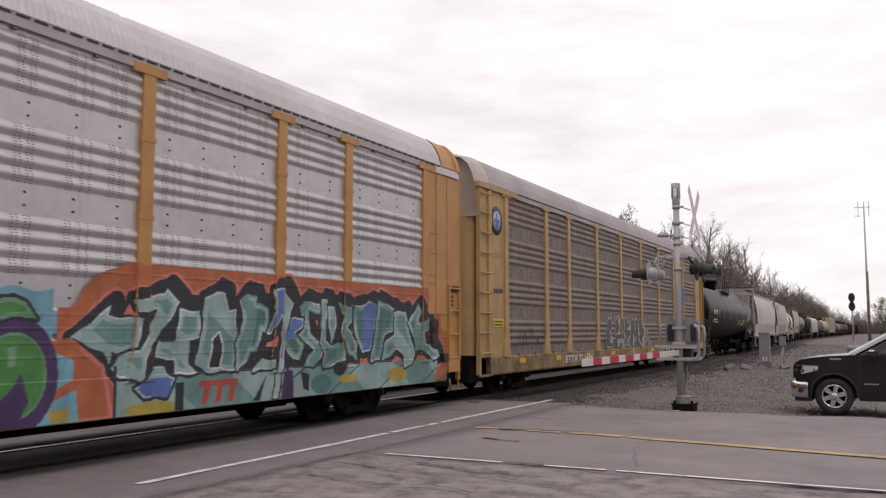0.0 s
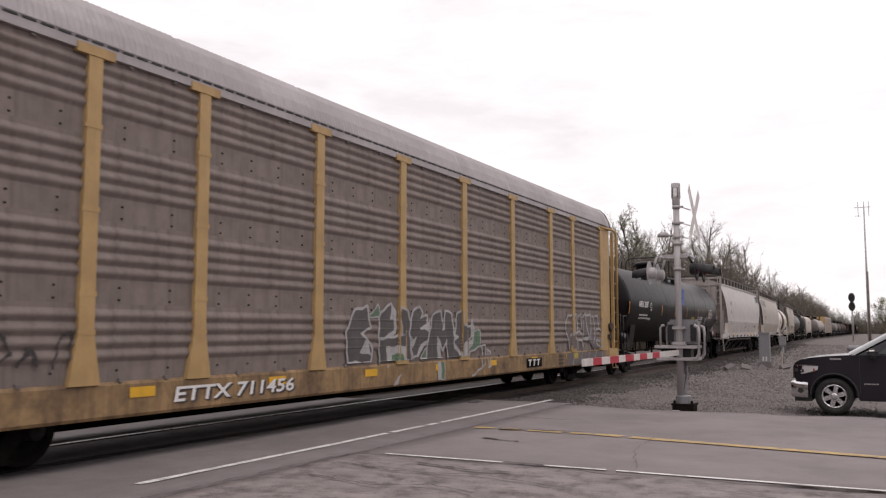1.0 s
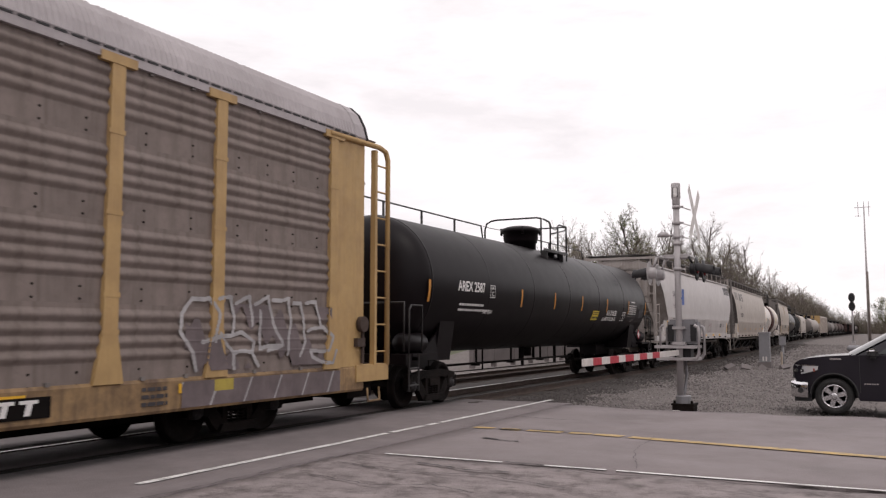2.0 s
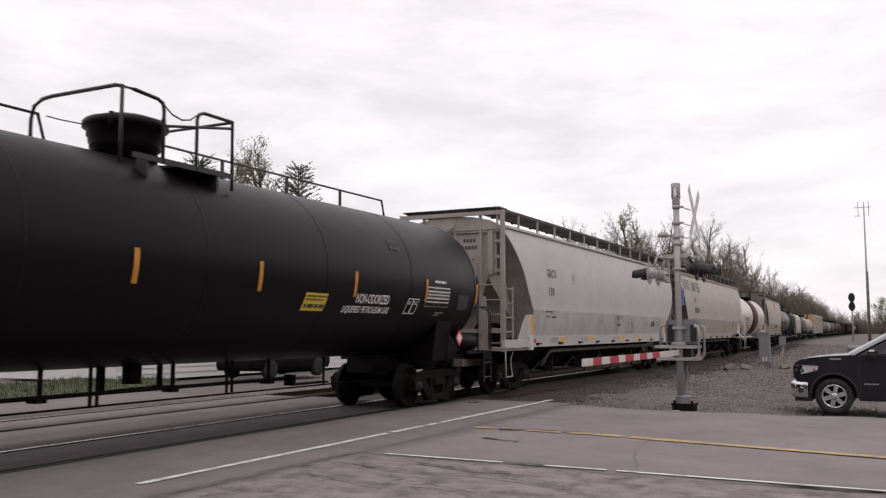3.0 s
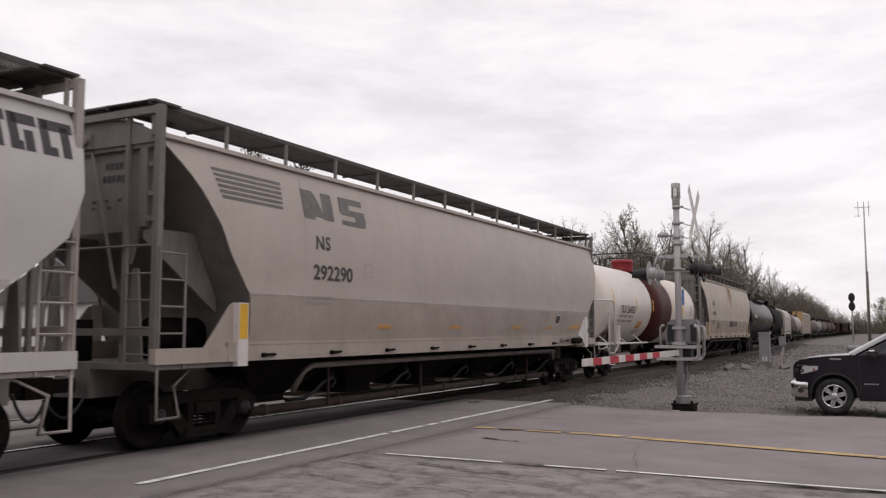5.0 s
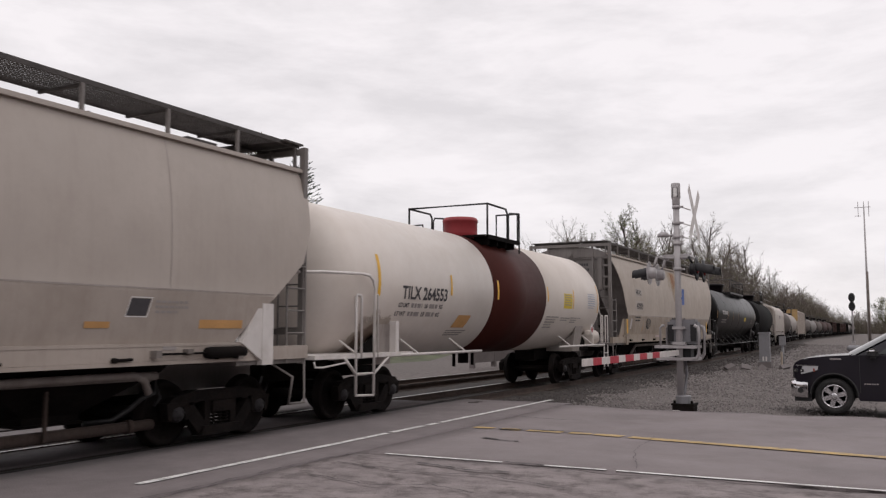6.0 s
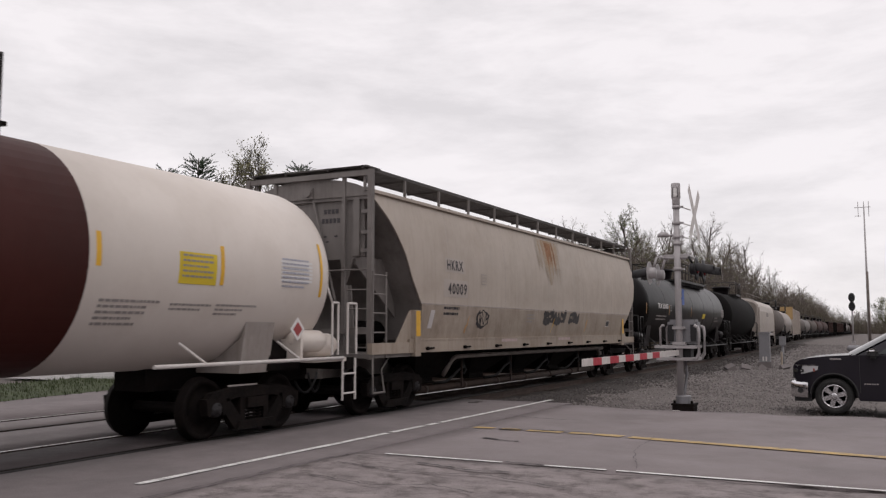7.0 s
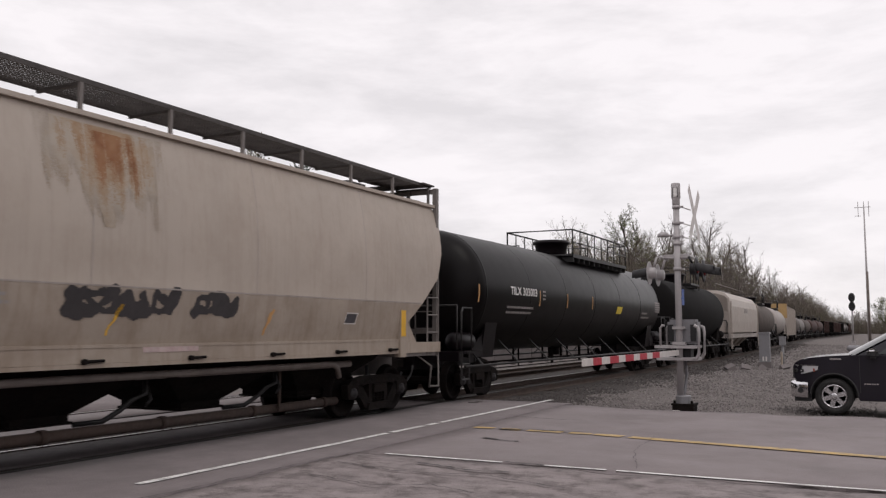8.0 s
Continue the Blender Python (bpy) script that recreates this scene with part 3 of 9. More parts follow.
def wheel_meshes():
    bm = bmesh.new()
    lathe(bm, [(0.07, -0.9), (0.085, -0.6), (0.085, 0.6), (0.07, 0.9)], axis="x", n=14)
    for s in (-1, 1):
        prof = [(0.12, 0.60), (0.13, 0.645), (0.2, 0.655), (0.36, 0.64), (0.375, 0.665), (0.485, 0.675), (0.485, 0.70), (R_WHEEL + .003, 0.712), (R_WHEEL - .004, 0.80), (0.44, 0.812), (0.375, 0.812), (0.36, 0.76), (0.22, 0.735), (0.17, 0.78), (0.12, 0.79)]
        lathe(bm, [(r, s * h) for r, h in prof], axis="x", n=40)
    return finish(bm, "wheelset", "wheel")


def cap_mesh():
    bm = bmesh.new()
    lathe(bm, [(0.06, 0.88), (0.115, 0.89), (0.115, 1.05), (0.1, 1.08), (0.055, 1.085), (0.05, 1.10), (0.0001, 1.10)], axis="x", n=18)
    for i in range(3):
        a = 2 * math.pi * i / 3
        rod(bm, (1.075, 0.075 * math.cos(a), 0.075 * math.sin(a)), (1.10, 0.075 * math.cos(a), 0.075 * math.sin(a)), 0.018, 6)
    return finish(bm, "bearing_cap", "cap")


def side_frame_mesh(s):
    """Cast side frame: arched top member, hanging spring seat, two window openings, bearing arms."""
    bm = bmesh.new()
    x0, x1 = (0.93, 1.06) if s > 0 else (-1.06, -0.93)
    top = [(-1.10, 0.60), (-0.98, 0.70), (-0.5, 0.77), (0.5, 0.77), (0.98, 0.70), (1.10, 0.60)]
    bot = [(-1.10, 0.48), (-0.78, 0.53), (-0.45, 0.61), (0.45, 0.61), (0.78, 0.53), (1.10, 0.48)]
    prism(bm, top + bot[::-1], x0, x1, "x")
    for d in (-1, 1):
        prism(bm, [(d * 0.86, 0.57), (d * 0.62, 0.62), (d * 0.24, 0.20), (d * 0.46, 0.13)], x0, x1, "x")       # diagonal tension member
        prism(bm, [(d * 0.34, 0.18), (d * 0.22, 0.18), (d * 0.22, 0.64), (d * 0.34, 0.64)], x0 + .01, x1 - .01, "x")  # column
        prism(bm, [(d * 1.12, 0.62), (d * 0.68, 0.62), (d * 0.70, 0.38), (d * 0.755, 0.36), (d * 0.78, 0.55), (d * 1.0, 0.55), (d * 1.02, 0.36), (d * 1.08, 0.38)], x0 - .01, x1 + .01, "x")  # pedestal
    prism(bm, [(-0.48, 0.12), (0.48, 0.12), (0.40, 0.25), (-0.40, 0.25)], x0 - .06 * (s < 0), x1 + .06 * (s > 0), "x")
    for b_ in [e for e in bm.edges]:
        b_.smooth = False
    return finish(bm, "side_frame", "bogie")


def spring_mesh(s):
    bm = bmesh.new()
    for y in (-0.14, 0, 0.14):
        pts = [((0.99 if s > 0 else -0.99) + 0.055 * math.cos(t), y + 0.055 * math.sin(t), 0.24 + 0.2 * t / 25) for t in np.linspace(0, 25, 40)]
        pipe(bm, pts, 0.013, 4)
    box(bm, min(0.8 * s, 1.1 * s), max(0.8 * s, 1.1 * s), -0.22, 0.22, 0.44, 0.60)
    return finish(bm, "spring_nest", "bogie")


def bolster_mesh():
    bm = bmesh.new()
    box(bm, -1.0, 1.0, -0.2, 0.2, 0.42, 0.66)
    lathe(bm, [(0.22, 0.66), (0.22, 0.78)], axis="z", n=16)
    for y in (-0.55, 0.55):
        box(bm, -0.85, 0.85, y - .05, y + .05, 0.33, 0.45)
        for x in (-.75, .75):
            box(bm, x - .09, x + .09, y + (0.05 if y < 0 else -.12), y + (.12 if y < 0 else -.05), 0.3, 0.55)
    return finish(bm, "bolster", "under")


WHEEL, CAP, FRAME_R, FRAME_L, SPRING_R, SPRING_L, BOLSTER = wheel_meshes(), cap_mesh(), side_frame_mesh(1), side_frame_mesh(-1), spring_mesh(1), spring_mesh(-1), bolster_mesh()
WHEELSETS = []      # those near enough for their turning to show


def add_truck(car, y, turning=True):
    shared("bolster", BOLSTER, car, (0, y, 0))
    shared("side_frame", FRAME_R, car, (0, y, 0))
    shared("side_frame", FRAME_L, car, (0, y, 0))
    shared("spring_nest", SPRING_R, car, (0, y, 0))
    shared("spring_nest", SPRING_L, car, (0, y, 0))
    for d in (-0.889, 0.889):
        ws = shared("wheelset", WHEEL, car, (0, y + d, R_WHEEL))
        shared("bearing_cap", CAP, ws)
        if turning:
            WHEELSETS.append(ws)


def add_coupler(car, y, d):
    bm = bmesh.new()
    box(bm, -0.07, 0.07, min(y, y + d * 0.45), max(y, y + d * 0.45), 0.80, 0.98)
    box(bm, -0.16, 0.13, min(y + d * 0.4, y + d * 0.62), max(y + d * 0.4, y + d * 0.62), 0.74, 1.02)
    part("coupler", bm, "bogie", car)
    bm = bmesh.new()
    pts = [(0.35, y + d * 0.05, 0.85)]
    for i in range(7):
        t = i / 6
        pts.append((0.35 - 0.1 * t, y + d * (0.1 + 0.5 * t), 0.85 - 0.42 * math.sin(math.pi * (0.15 + 0.7 * t)) + 0.05))
    pipe(bm, pts, 0.022, 6)
    part("air_hose", bm, "plastic", car)


def ladder(bm, x, y0, y1, z0, z1, step=0.38, r=0.014, axis="y"):
    """Two stiles and rungs, facing +x (axis y) or across the car (axis x)."""
    p = (lambda a, z: (x, a, z)) if axis == "y" else (lambda a, z: (a, x, z))
    for a in (y0, y1):
        rod(bm, p(a, z0), p(a, z1), r * 1.3, 6)
    z = z0 + 0.12
    while z < z1:
        rod(bm, p(y0, z), p(y1, z), r, 6)
        z += step


CARS = []           # (thing, place along the track at the start)


def freight_car(name, label, u, group="cars of the train"):
    car = thing(name, label, "freight car", group, at=(TRACK, u, 0))
    CARS.append((car, u))
    return car

# ---- auto rack cars ----
RACK_POSTS = (-11.85, -8.97, -7.05, -4.23, -1.4, 1.4, 4.23, 7.05, 8.97, 11.85)
SIDE_X = 1.55


def rib(z):
    """Depth of the pressed ribs at height z: four ribs and a flat band to each sheet of 1.02 m."""
    t = (z - 0.95) % 1.02
    if not 0.30 < t < 0.96:
        return 0.0
    return 0.036 * (0.5 - 0.5 * math.cos((t - 0.30) / 0.66 * math.pi * 8)) ** 0.8


def rack_surf(y, z):
    return SIDE_X - 0.03 + rib(z) if z > 1.06 else SIDE_X + 0.012


def panel_mesh(width, material):
    bm = bmesh.new()
    n = 68
    prof = [(SIDE_X - 0.03 + rib(0.9501 + 1.0198 * i / n), 1.0198 * i / n) for i in range(n + 1)]
    prof += [(SIDE_X - 0.05, 1.0198), (SIDE_X - 0.05, 0)]
    prism(bm, prof, -width / 2 + .005, width / 2 - .005)
    me = finish(bm, "side_panel", material)
    return me


def rivet_mesh(width):
    bm = bmesh.new()
    k = max(2, int(width / 0.62))
    for i in range(k):
        y = -width / 2 + width * (i + 0.5) / k
        for z in (0.05, 0.20):
            rod(bm, (SIDE_X - 0.035, y, z), (SIDE_X - 0.018, y, z), 0.015, 6)
    return finish(bm, "bolt_row", "bogie")


def hole_mesh(width):
    """Columns of small pierced slots, dark against the ribs."""
    bm = bmesh.new()
    cols = []
    k = max(2, int(width / 0.62))
    for i in range(k):
        y = -width / 2 + width * (i + 0.5) / k
        cols += [y - 0.16, y - 0.1, y, y + 0.06] if i % 2 else [y - 0.12, y - 0.06, y + 0.08, y + 0.2]
    for r in range(20):
        z = 0.305 + r * 0.034
        for y in cols:
            x = SIDE_X - 0.03 + max(rib(0.95 + z - .006), rib(0.95 + z + .006)) + 0.003
            v = [bm.verts.new(p) for p in ((x, y - .012, z - .006), (x, y + .012, z - .006), (x, y + .012, z + .006), (x, y - .012, z + .006))]
            bm.faces.new(v)
    return finish(bm, "slot_row", "letter_k")


HOLES, RIVETS = {}, {}


def auto_rack(label, u, clean):
    car = freight_car("auto_rack_car", label, u)
    yel = "ttx2" if clean else "ttx"
    skin_m = "galv" if clean else "galv_old"
    # deck and side sills
    bm = bmesh.new()
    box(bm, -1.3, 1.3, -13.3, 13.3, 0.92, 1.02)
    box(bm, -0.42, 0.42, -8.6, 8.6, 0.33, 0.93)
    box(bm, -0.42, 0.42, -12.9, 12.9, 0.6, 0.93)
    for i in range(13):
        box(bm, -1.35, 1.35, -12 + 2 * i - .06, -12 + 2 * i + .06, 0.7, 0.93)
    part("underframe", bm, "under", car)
    for s in (1, -1):
        bm = bmesh.new()
        prism(bm, [(s * 1.40, 0.56), (s * 1.53, 0.56), (s * 1.555, 0.60), (s * 1.555, 0.97), (s * 1.53, 1.01), (s * 1.30, 1.02), (s * 1.40, 0.9)], -13.42 if clean else -12.74, 12.86)
        part("side_sill", bm, "sill2", car)
    # posts with flared feet and T heads
    bm = bmesh.new()
    prism(bm, [(-0.23, 0.985), (0.23, 0.985), (0.115, 1.62), (0.105, 4.98), (-0.105, 4.98), (-0.115, 1.62)], SIDE_X - .06, SIDE_X + .035, "x")
    box(bm, SIDE_X - .05, SIDE_X + .045, -0.29, 0.29, 4.98, 5.10)
    for z in (1.62, 2.08, 3.10, 4.12):
        box(bm, SIDE_X + .03, SIDE_X + .04, -0.13, 0.13, z - .03, z + .03)
    post = finish(bm, "rack_post", yel)
    for y in RACK_POSTS:
        shared("rack_post", post, car, (0, y, 0))
    bays = list(zip(RACK_POSTS, RACK_POSTS[1:]))
    for a, b in bays:
        w = round(b - a - 0.2, 3)
        if (w, clean) not in HOLES:
            HOLES[(w, clean)] = (panel_mesh(w, skin_m), rivet_mesh(w), hole_mesh(w))
        pm, rm, hm = HOLES[(w, clean)]
        for k in range(4):
            sheet = shared("side_panel", pm, car, (0, (a + b) / 2, 0.95 + 1.02 * k))
            tagged(shared("bolt_row", rm, sheet), kind="stuff")
            if clean:
                tagged(shared("slot_row", hm, sheet), kind="stuff")
    bm = bmesh.new()
    box(bm, -1.54, -1.5, -13.3, 13.3, 1.0, 5.1)
    part("far_side_panel", bm, skin_m, car)
    # fascia under the eave and pads along the sill
    bm = bmesh.new()
    for a, b in bays:
        for t in (0.3, 0.7):
            box(bm, SIDE_X - .03, SIDE_X + .012, a + (b - a) * t - .03, a + (b - a) * t + .03, 4.985, 5.02)
            box(bm, SIDE_X - .05, SIDE_X + .012, a + (b - a) * t - .03, a + (b - a) * t + .03, 1.0, 1.05)
    box(bm, SIDE_X - .055, SIDE_X - .048, -11.8, 11.8, 1.0, 5.15)
    part("hinge_strip", bm, "hop_end", car)
    # roof of cross-ribbed sheets
    prof = [(1.56, 5.11), (1.585, 5.17), (1.52, 5.40), (1.40, 5.63), (1.22, 5.79), (0.88, 5.89), (0.4, 5.93)]
    prof = prof + [(-x, z) for x, z in prof[::-1]]
    m = len(prof)
    for k in range(9):
        bm = bmesh.new()
        r0, r1 = -13.0, 12.6
        y0 = r0 + (r1 - r0) * k / 9
        rows = []
        nr = 60
        for i in range(nr + 1):
            d = 0.02 if i % 2 else 0.0
            if i in (0, nr):
                d = 0.014
            rows.append([(x * (1 - d * .5), y0 + (r1 - r0) / 9 * i / nr, z - d) for x, z in prof])
        skin(bm, rows, smooth=False)
        part("roof_sheet", bm, "roof_clean" if clean else "roof", car)
    bm = bmesh.new()
    for s in (-1, 1):
        prism(bm, [(s * 1.50, 5.14), (s * 1.575, 5.165), (s * 1.585, 5.18), (s * 1.5, 5.2)], -13.2, 13.2)
    part("roof_rail", bm, "roof", car)
    # end shrouds, doors and ladders
    for d in (-1, 1):
        hood = yel if clean else ("hop_ns" if d < 0 else "roof")
        short = not clean and d > 0              # roof and panel stop short, the ladder stands clear of them
        edge = 12.86 if short else 13.4
        bm = bmesh.new()
        if short:
            rings = ((12.5, 1.004), (12.84, 1.0), (12.85, .985), (12.88, .985))
        elif clean:
            rings = ((12.55, 1.006), (13.28, .985), (13.30, 1.012), (13.44, 1.012), (13.45, .97))
        else:
            rings = ((12.95, 1.006), (13.2, 1.004), (13.42, .985), (13.55, .93))
        skin(bm, [[(x * k, d * yy, 5.1 + (z - 5.1) * k) for x, z in prof] for yy, k in rings], smooth=False)
        part("roof_end_cap", bm, hood, car, "painted end hood of the roof")
        if short:
            bm = bmesh.new()
            skin(bm, [[(x * k, yy, 5.1 + (z - 5.1) * k) for x, z in prof] for yy, k in ((12.86, .99), (12.86, 1.012), (12.90, 1.012), (12.90, .99))], smooth=False)
            part("roof_seal", bm, "plastic", car, "black rubber edge of the roof")
        bm = bmesh.new()
        y0, y1 = sorted((d * 11.95, d * edge))
        box(bm, SIDE_X - .07, SIDE_X - .005, y0, y1, 1.0, 5.1)
        corner = part("end_panel", bm, yel, car, "painted steel corner panel")
        if clean and d > 0:
            # folded sheets with dark seams between them, a foot ladder in a recess
            for a, b in ((11.97, 12.31), (12.35, 12.82), (12.86, 13.4)):
                bm = bmesh.new()
                box(bm, SIDE_X - .005, SIDE_X + .012, a, b, 1.98 if b < 13 else 2.62, 4.98)
                part("cover_sheet", bm, yel, corner)
            for y_ in (12.33, 12.84):
                bm = bmesh.new()
                box(bm, SIDE_X - .006, SIDE_X + .002, y_ - .02, y_ + .02, 1.98, 4.98)
                part("seam", bm, "sill2", corner)
            # A flush black strip paints the shade below the cover sheet's edge.
            bm = bmesh.new()
            box(bm, SIDE_X - .004, SIDE_X + .004, 12.98, 13.38, 2.46, 2.6)
            part("recess_top", bm, "plastic", corner, "black strip for the shade at the top of the ladder recess")
            bm = bmesh.new()
            for y_ in (12.93, 13.42):
                box(bm, SIDE_X - .005, SIDE_X + .05, y_ - .03, y_ + .03, 1.0, 2.62)
            for z in (1.05, 1.55, 2.06, 2.55):
                rod(bm, (SIDE_X + .04, 12.93, z), (SIDE_X + .04, 13.42, z), .018, 6)
            part("foot_ladder", bm, yel, corner)
            bm = bmesh.new()
            box(bm, SIDE_X - .06, SIDE_X + .02, 13.40, 13.47, 0.56, 5.16)
            box(bm, SIDE_X - .01, SIDE_X + .035, 12.9, 13.45, .74, 1.02)
            part("corner_post", bm, yel, corner)
            bm = bmesh.new()
            box(bm, SIDE_X - .06, SIDE_X + .03, 11.75, 12.3, 4.98, 5.1)
            part("top_rail", bm, yel, corner)
            bm = bmesh.new()
            box(bm, SIDE_X - .06, SIDE_X + .034, 12.3, 13.38, 5.0, 5.15)
            part("eave_plate", bm, "galv", corner, "bare galvanized plate under the hood")
        elif not short:
            # rungs between the corner post and a broad stile
            bm = bmesh.new()
            ya, yb = sorted((d * 12.98, d * 12.81))
            box(bm, SIDE_X - .01, SIDE_X + .05, ya, yb, 1.06, 5.0)
            part("ladder_stile", bm, yel, corner)
            bm = bmesh.new()
            ya, yb = sorted((d * 13.46, d * 13.40))
            box(bm, SIDE_X - .07, SIDE_X + .03, ya, yb, 0.6, 5.12)
            part("corner_post", bm, yel, corner)
            for i in range(9):
                bm = bmesh.new()
                rod(bm, (SIDE_X + .045, d * 13.43, 1.1 + .475 * i), (SIDE_X + .055, d * 12.84, 1.1 + .475 * i), .02, 6)
                part("rung", bm, yel, corner)
            bm = bmesh.new()
            ya, yb = sorted((d * 13.54, d * 11.15))
            box(bm, SIDE_X - .05, SIDE_X + .06, ya, yb, 5.03, 5.15)
            part("top_rail", bm, yel, corner)
        else:
            # free-standing ladder frame held by a bent top rail
            bm = bmesh.new()
            pipe(bm, [(SIDE_X + .02, 11.7, 5.06), (SIDE_X + .02, 13.35, 5.10), (SIDE_X + .02, 13.58, 5.05), (SIDE_X + .02, 13.66, 4.9), (SIDE_X + .02, 13.66, 1.0)], .05, 8)
            box(bm, SIDE_X - .05, SIDE_X + .05, 13.16, 13.24, 1.0, 5.02)
            part("ladder_frame", bm, yel, corner)
            for i in range(8):
                bm = bmesh.new()
                rod(bm, (SIDE_X, 13.2, 1.25 + .5 * i), (SIDE_X, 13.66, 1.25 + .5 * i), .018, 6)
                part("rung", bm, yel, corner)
            bm = bmesh.new()
            box(bm, SIDE_X - .3, SIDE_X + .03, 12.6, 13.7, .72, 1.02)
            part("end_sill", bm, yel, corner)
            bm = bmesh.new()
            rod(bm, (SIDE_X, 12.75, 1.75), (SIDE_X + .1, 12.75, 1.75), .14, 12)
            box(bm, SIDE_X, SIDE_X + .08, 12.55, 12.8, 1.35, 1.5)
            box(bm, SIDE_X + .02, SIDE_X + .06, 12.74, 12.80, 1.05, 1.75)
            part("brake_lever", bm, "pipe", corner, "rusty hand brake lever")
        bm = bmesh.new()
        rows = []
        for i in range(17):
            a = math.pi * i / 16
            rows.append([(1.42 * math.cos(a), d * ((12.75 if short else 13.25) + 0.36 * math.sin(a) ** 0.6), z) for z in (1.05, 2.4, 2.42, 3.9, 3.92, 4.35)])
        skin(bm, rows)
        part("end_door", bm, yel, car, "curved steel end door")
        bm = bmesh.new()
        y0, y1 = sorted((d * (edge - .2), d * (edge - .11)))
        prism(bm, [(1.45, 4.36), (1.5, 5.1)] + [(x * .985, z - .02) for x, z in prof] + [(-1.5, 5.1), (-1.45, 4.36)], y0, y1)
        box(bm, -1.5, 1.5, min(d * (edge - .2), d * (edge + .1)), max(d * (edge - .2), d * (edge + .1)), 4.33, 4.38)
        part("end_gable", bm, yel if clean else "hop_hk", car, "flat sheet closing the end above the doors")
        bm = bmesh.new()
        if clean or d > 0:
            pipe(bm, [(SIDE_X, d * 13.0, 0.6), (SIDE_X + .02, d * 13.0, 0.36), (SIDE_X + .02, d * 13.4, 0.36), (SIDE_X, d * 13.4, 0.6)], 0.02, 6)
        else:
            box(bm, SIDE_X - .04, SIDE_X + .012, -13.42, -13.38, .56, 1.0)
            box(bm, SIDE_X - .04, SIDE_X + .012, -12.78, -12.72, .56, 1.0)
            box(bm, SIDE_X - .04, SIDE_X + .012, -13.42, -12.72, .55, .60)
        part("stirrup_step", bm, "sill2", car)
        add_coupler(car, d * 13.4, d)
        add_truck(car, d * 10.06)
    for y in np.arange(-11, 0 if clean else 11.1, 2.75):
        bm = bmesh.new()
        patch(bm, y, y + 0.42, 0.80, 0.93, rack_surf, 0.004, n=1)
        part("reflector_strip", bm, "refl", car, "amber reflective strip on the sill")
    bm = bmesh.new()
    box(bm, SIDE_X - .045, SIDE_X + .030, -11.75, 11.75, 5.022, 5.135)
    part("eave_strip", bm, "roof", car)
    bm = bmesh.new()
    y = -12.4
    while y < 12.5:
        box(bm, SIDE_X - .03, SIDE_X + .040, y, y + .17, 5.137, 5.163)
        y += .24
    tagged(part("eave_slot", bm, "plastic", car, "dark notches below the roof sheets"), kind="stuff")
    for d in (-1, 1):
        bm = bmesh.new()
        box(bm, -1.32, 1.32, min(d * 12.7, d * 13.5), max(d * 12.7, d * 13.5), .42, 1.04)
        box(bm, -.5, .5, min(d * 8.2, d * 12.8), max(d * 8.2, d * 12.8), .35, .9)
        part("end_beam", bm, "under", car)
    return car


def flat_paint(name, c, rough=0.55):
    return mat(name, c, rough, var=0.25, scale=2.2, dirt=tuple(v * 0.55 for v in c), amount=0.6, streak=0.5, bump=0.02)


SPRAY = [flat_paint("spray_black", (0.02, 0.022, 0.028)), flat_paint("spray_teal", (0.14, 0.265, 0.255)), flat_paint("spray_pale_teal", (0.28, 0.40, 0.39)),
         flat_paint("spray_orange", (0.42, 0.12, 0.05)), flat_paint("spray_red", (0.45, 0.07, 0.06)), flat_paint("spray_green", (0.06, 0.22, 0.055)),
         flat_paint("spray_violet", (0.06, 0.03, 0.10)), flat_paint("spray_blue", (0.10, 0.17, 0.42)), flat_paint("spray_white", (0.60, 0.60, 0.62)),
         flat_paint("spray_pink", (0.60, 0.18, 0.16)), flat_paint("spray_light_blue", (0.16, 0.36, 0.45)), flat_paint("spray_yellow", (0.40, 0.31, 0.06)), flat_paint("spray_moss", (0.15, 0.29, 0.19)), flat_paint("spray_deep_teal", (0.07, 0.165, 0.16))]
MUTED = list(SPRAY)
MUTED[8], MUTED[0], MUTED[5] = flat_paint("spray_grey_white", (0.40, 0.385, 0.39)), flat_paint("spray_dusty_black", (0.085, 0.074, 0.075)), flat_paint("spray_dusty_green", (0.10, 0.17, 0.105))


def mural_surf(y, z):
    """Panels, sill and the faces of the posts, as the spray went over all of them."""
    for p in RACK_POSTS:
        if abs(y - p) < (0.112 if z > 1.6 else 0.112 + 0.12 * (1.6 - z) / 0.6) and z > 0.99:
            return SIDE_X + 0.038
    return max(rack_surf(y, z), SIDE_X + 0.002) if z > 1.06 else SIDE_X + 0.012


def outline(Y, Z, poly):
    """Signed distance to a closed outline, negative inside."""
    d, inside = np.full(Y.shape, 99.0), np.zeros(Y.shape, bool)
    for (a, b), (c, e) in zip(poly, poly[1:] + poly[:1]):
        vy, vz = c - a, e - b
        t = np.clip(((Y - a) * vy + (Z - b) * vz) / (vy * vy + vz * vz + 1e-9), 0, 1)
        d = np.minimum(d, np.hypot(Y - a - t * vy, Z - b - t * vz))
        cross = (b > Z) != (e > Z)
        inside ^= cross & (Y < a + (Z - b) * vy / (vz if abs(vz) > 1e-9 else 1e-9))
    return np.where(inside, -d, d)


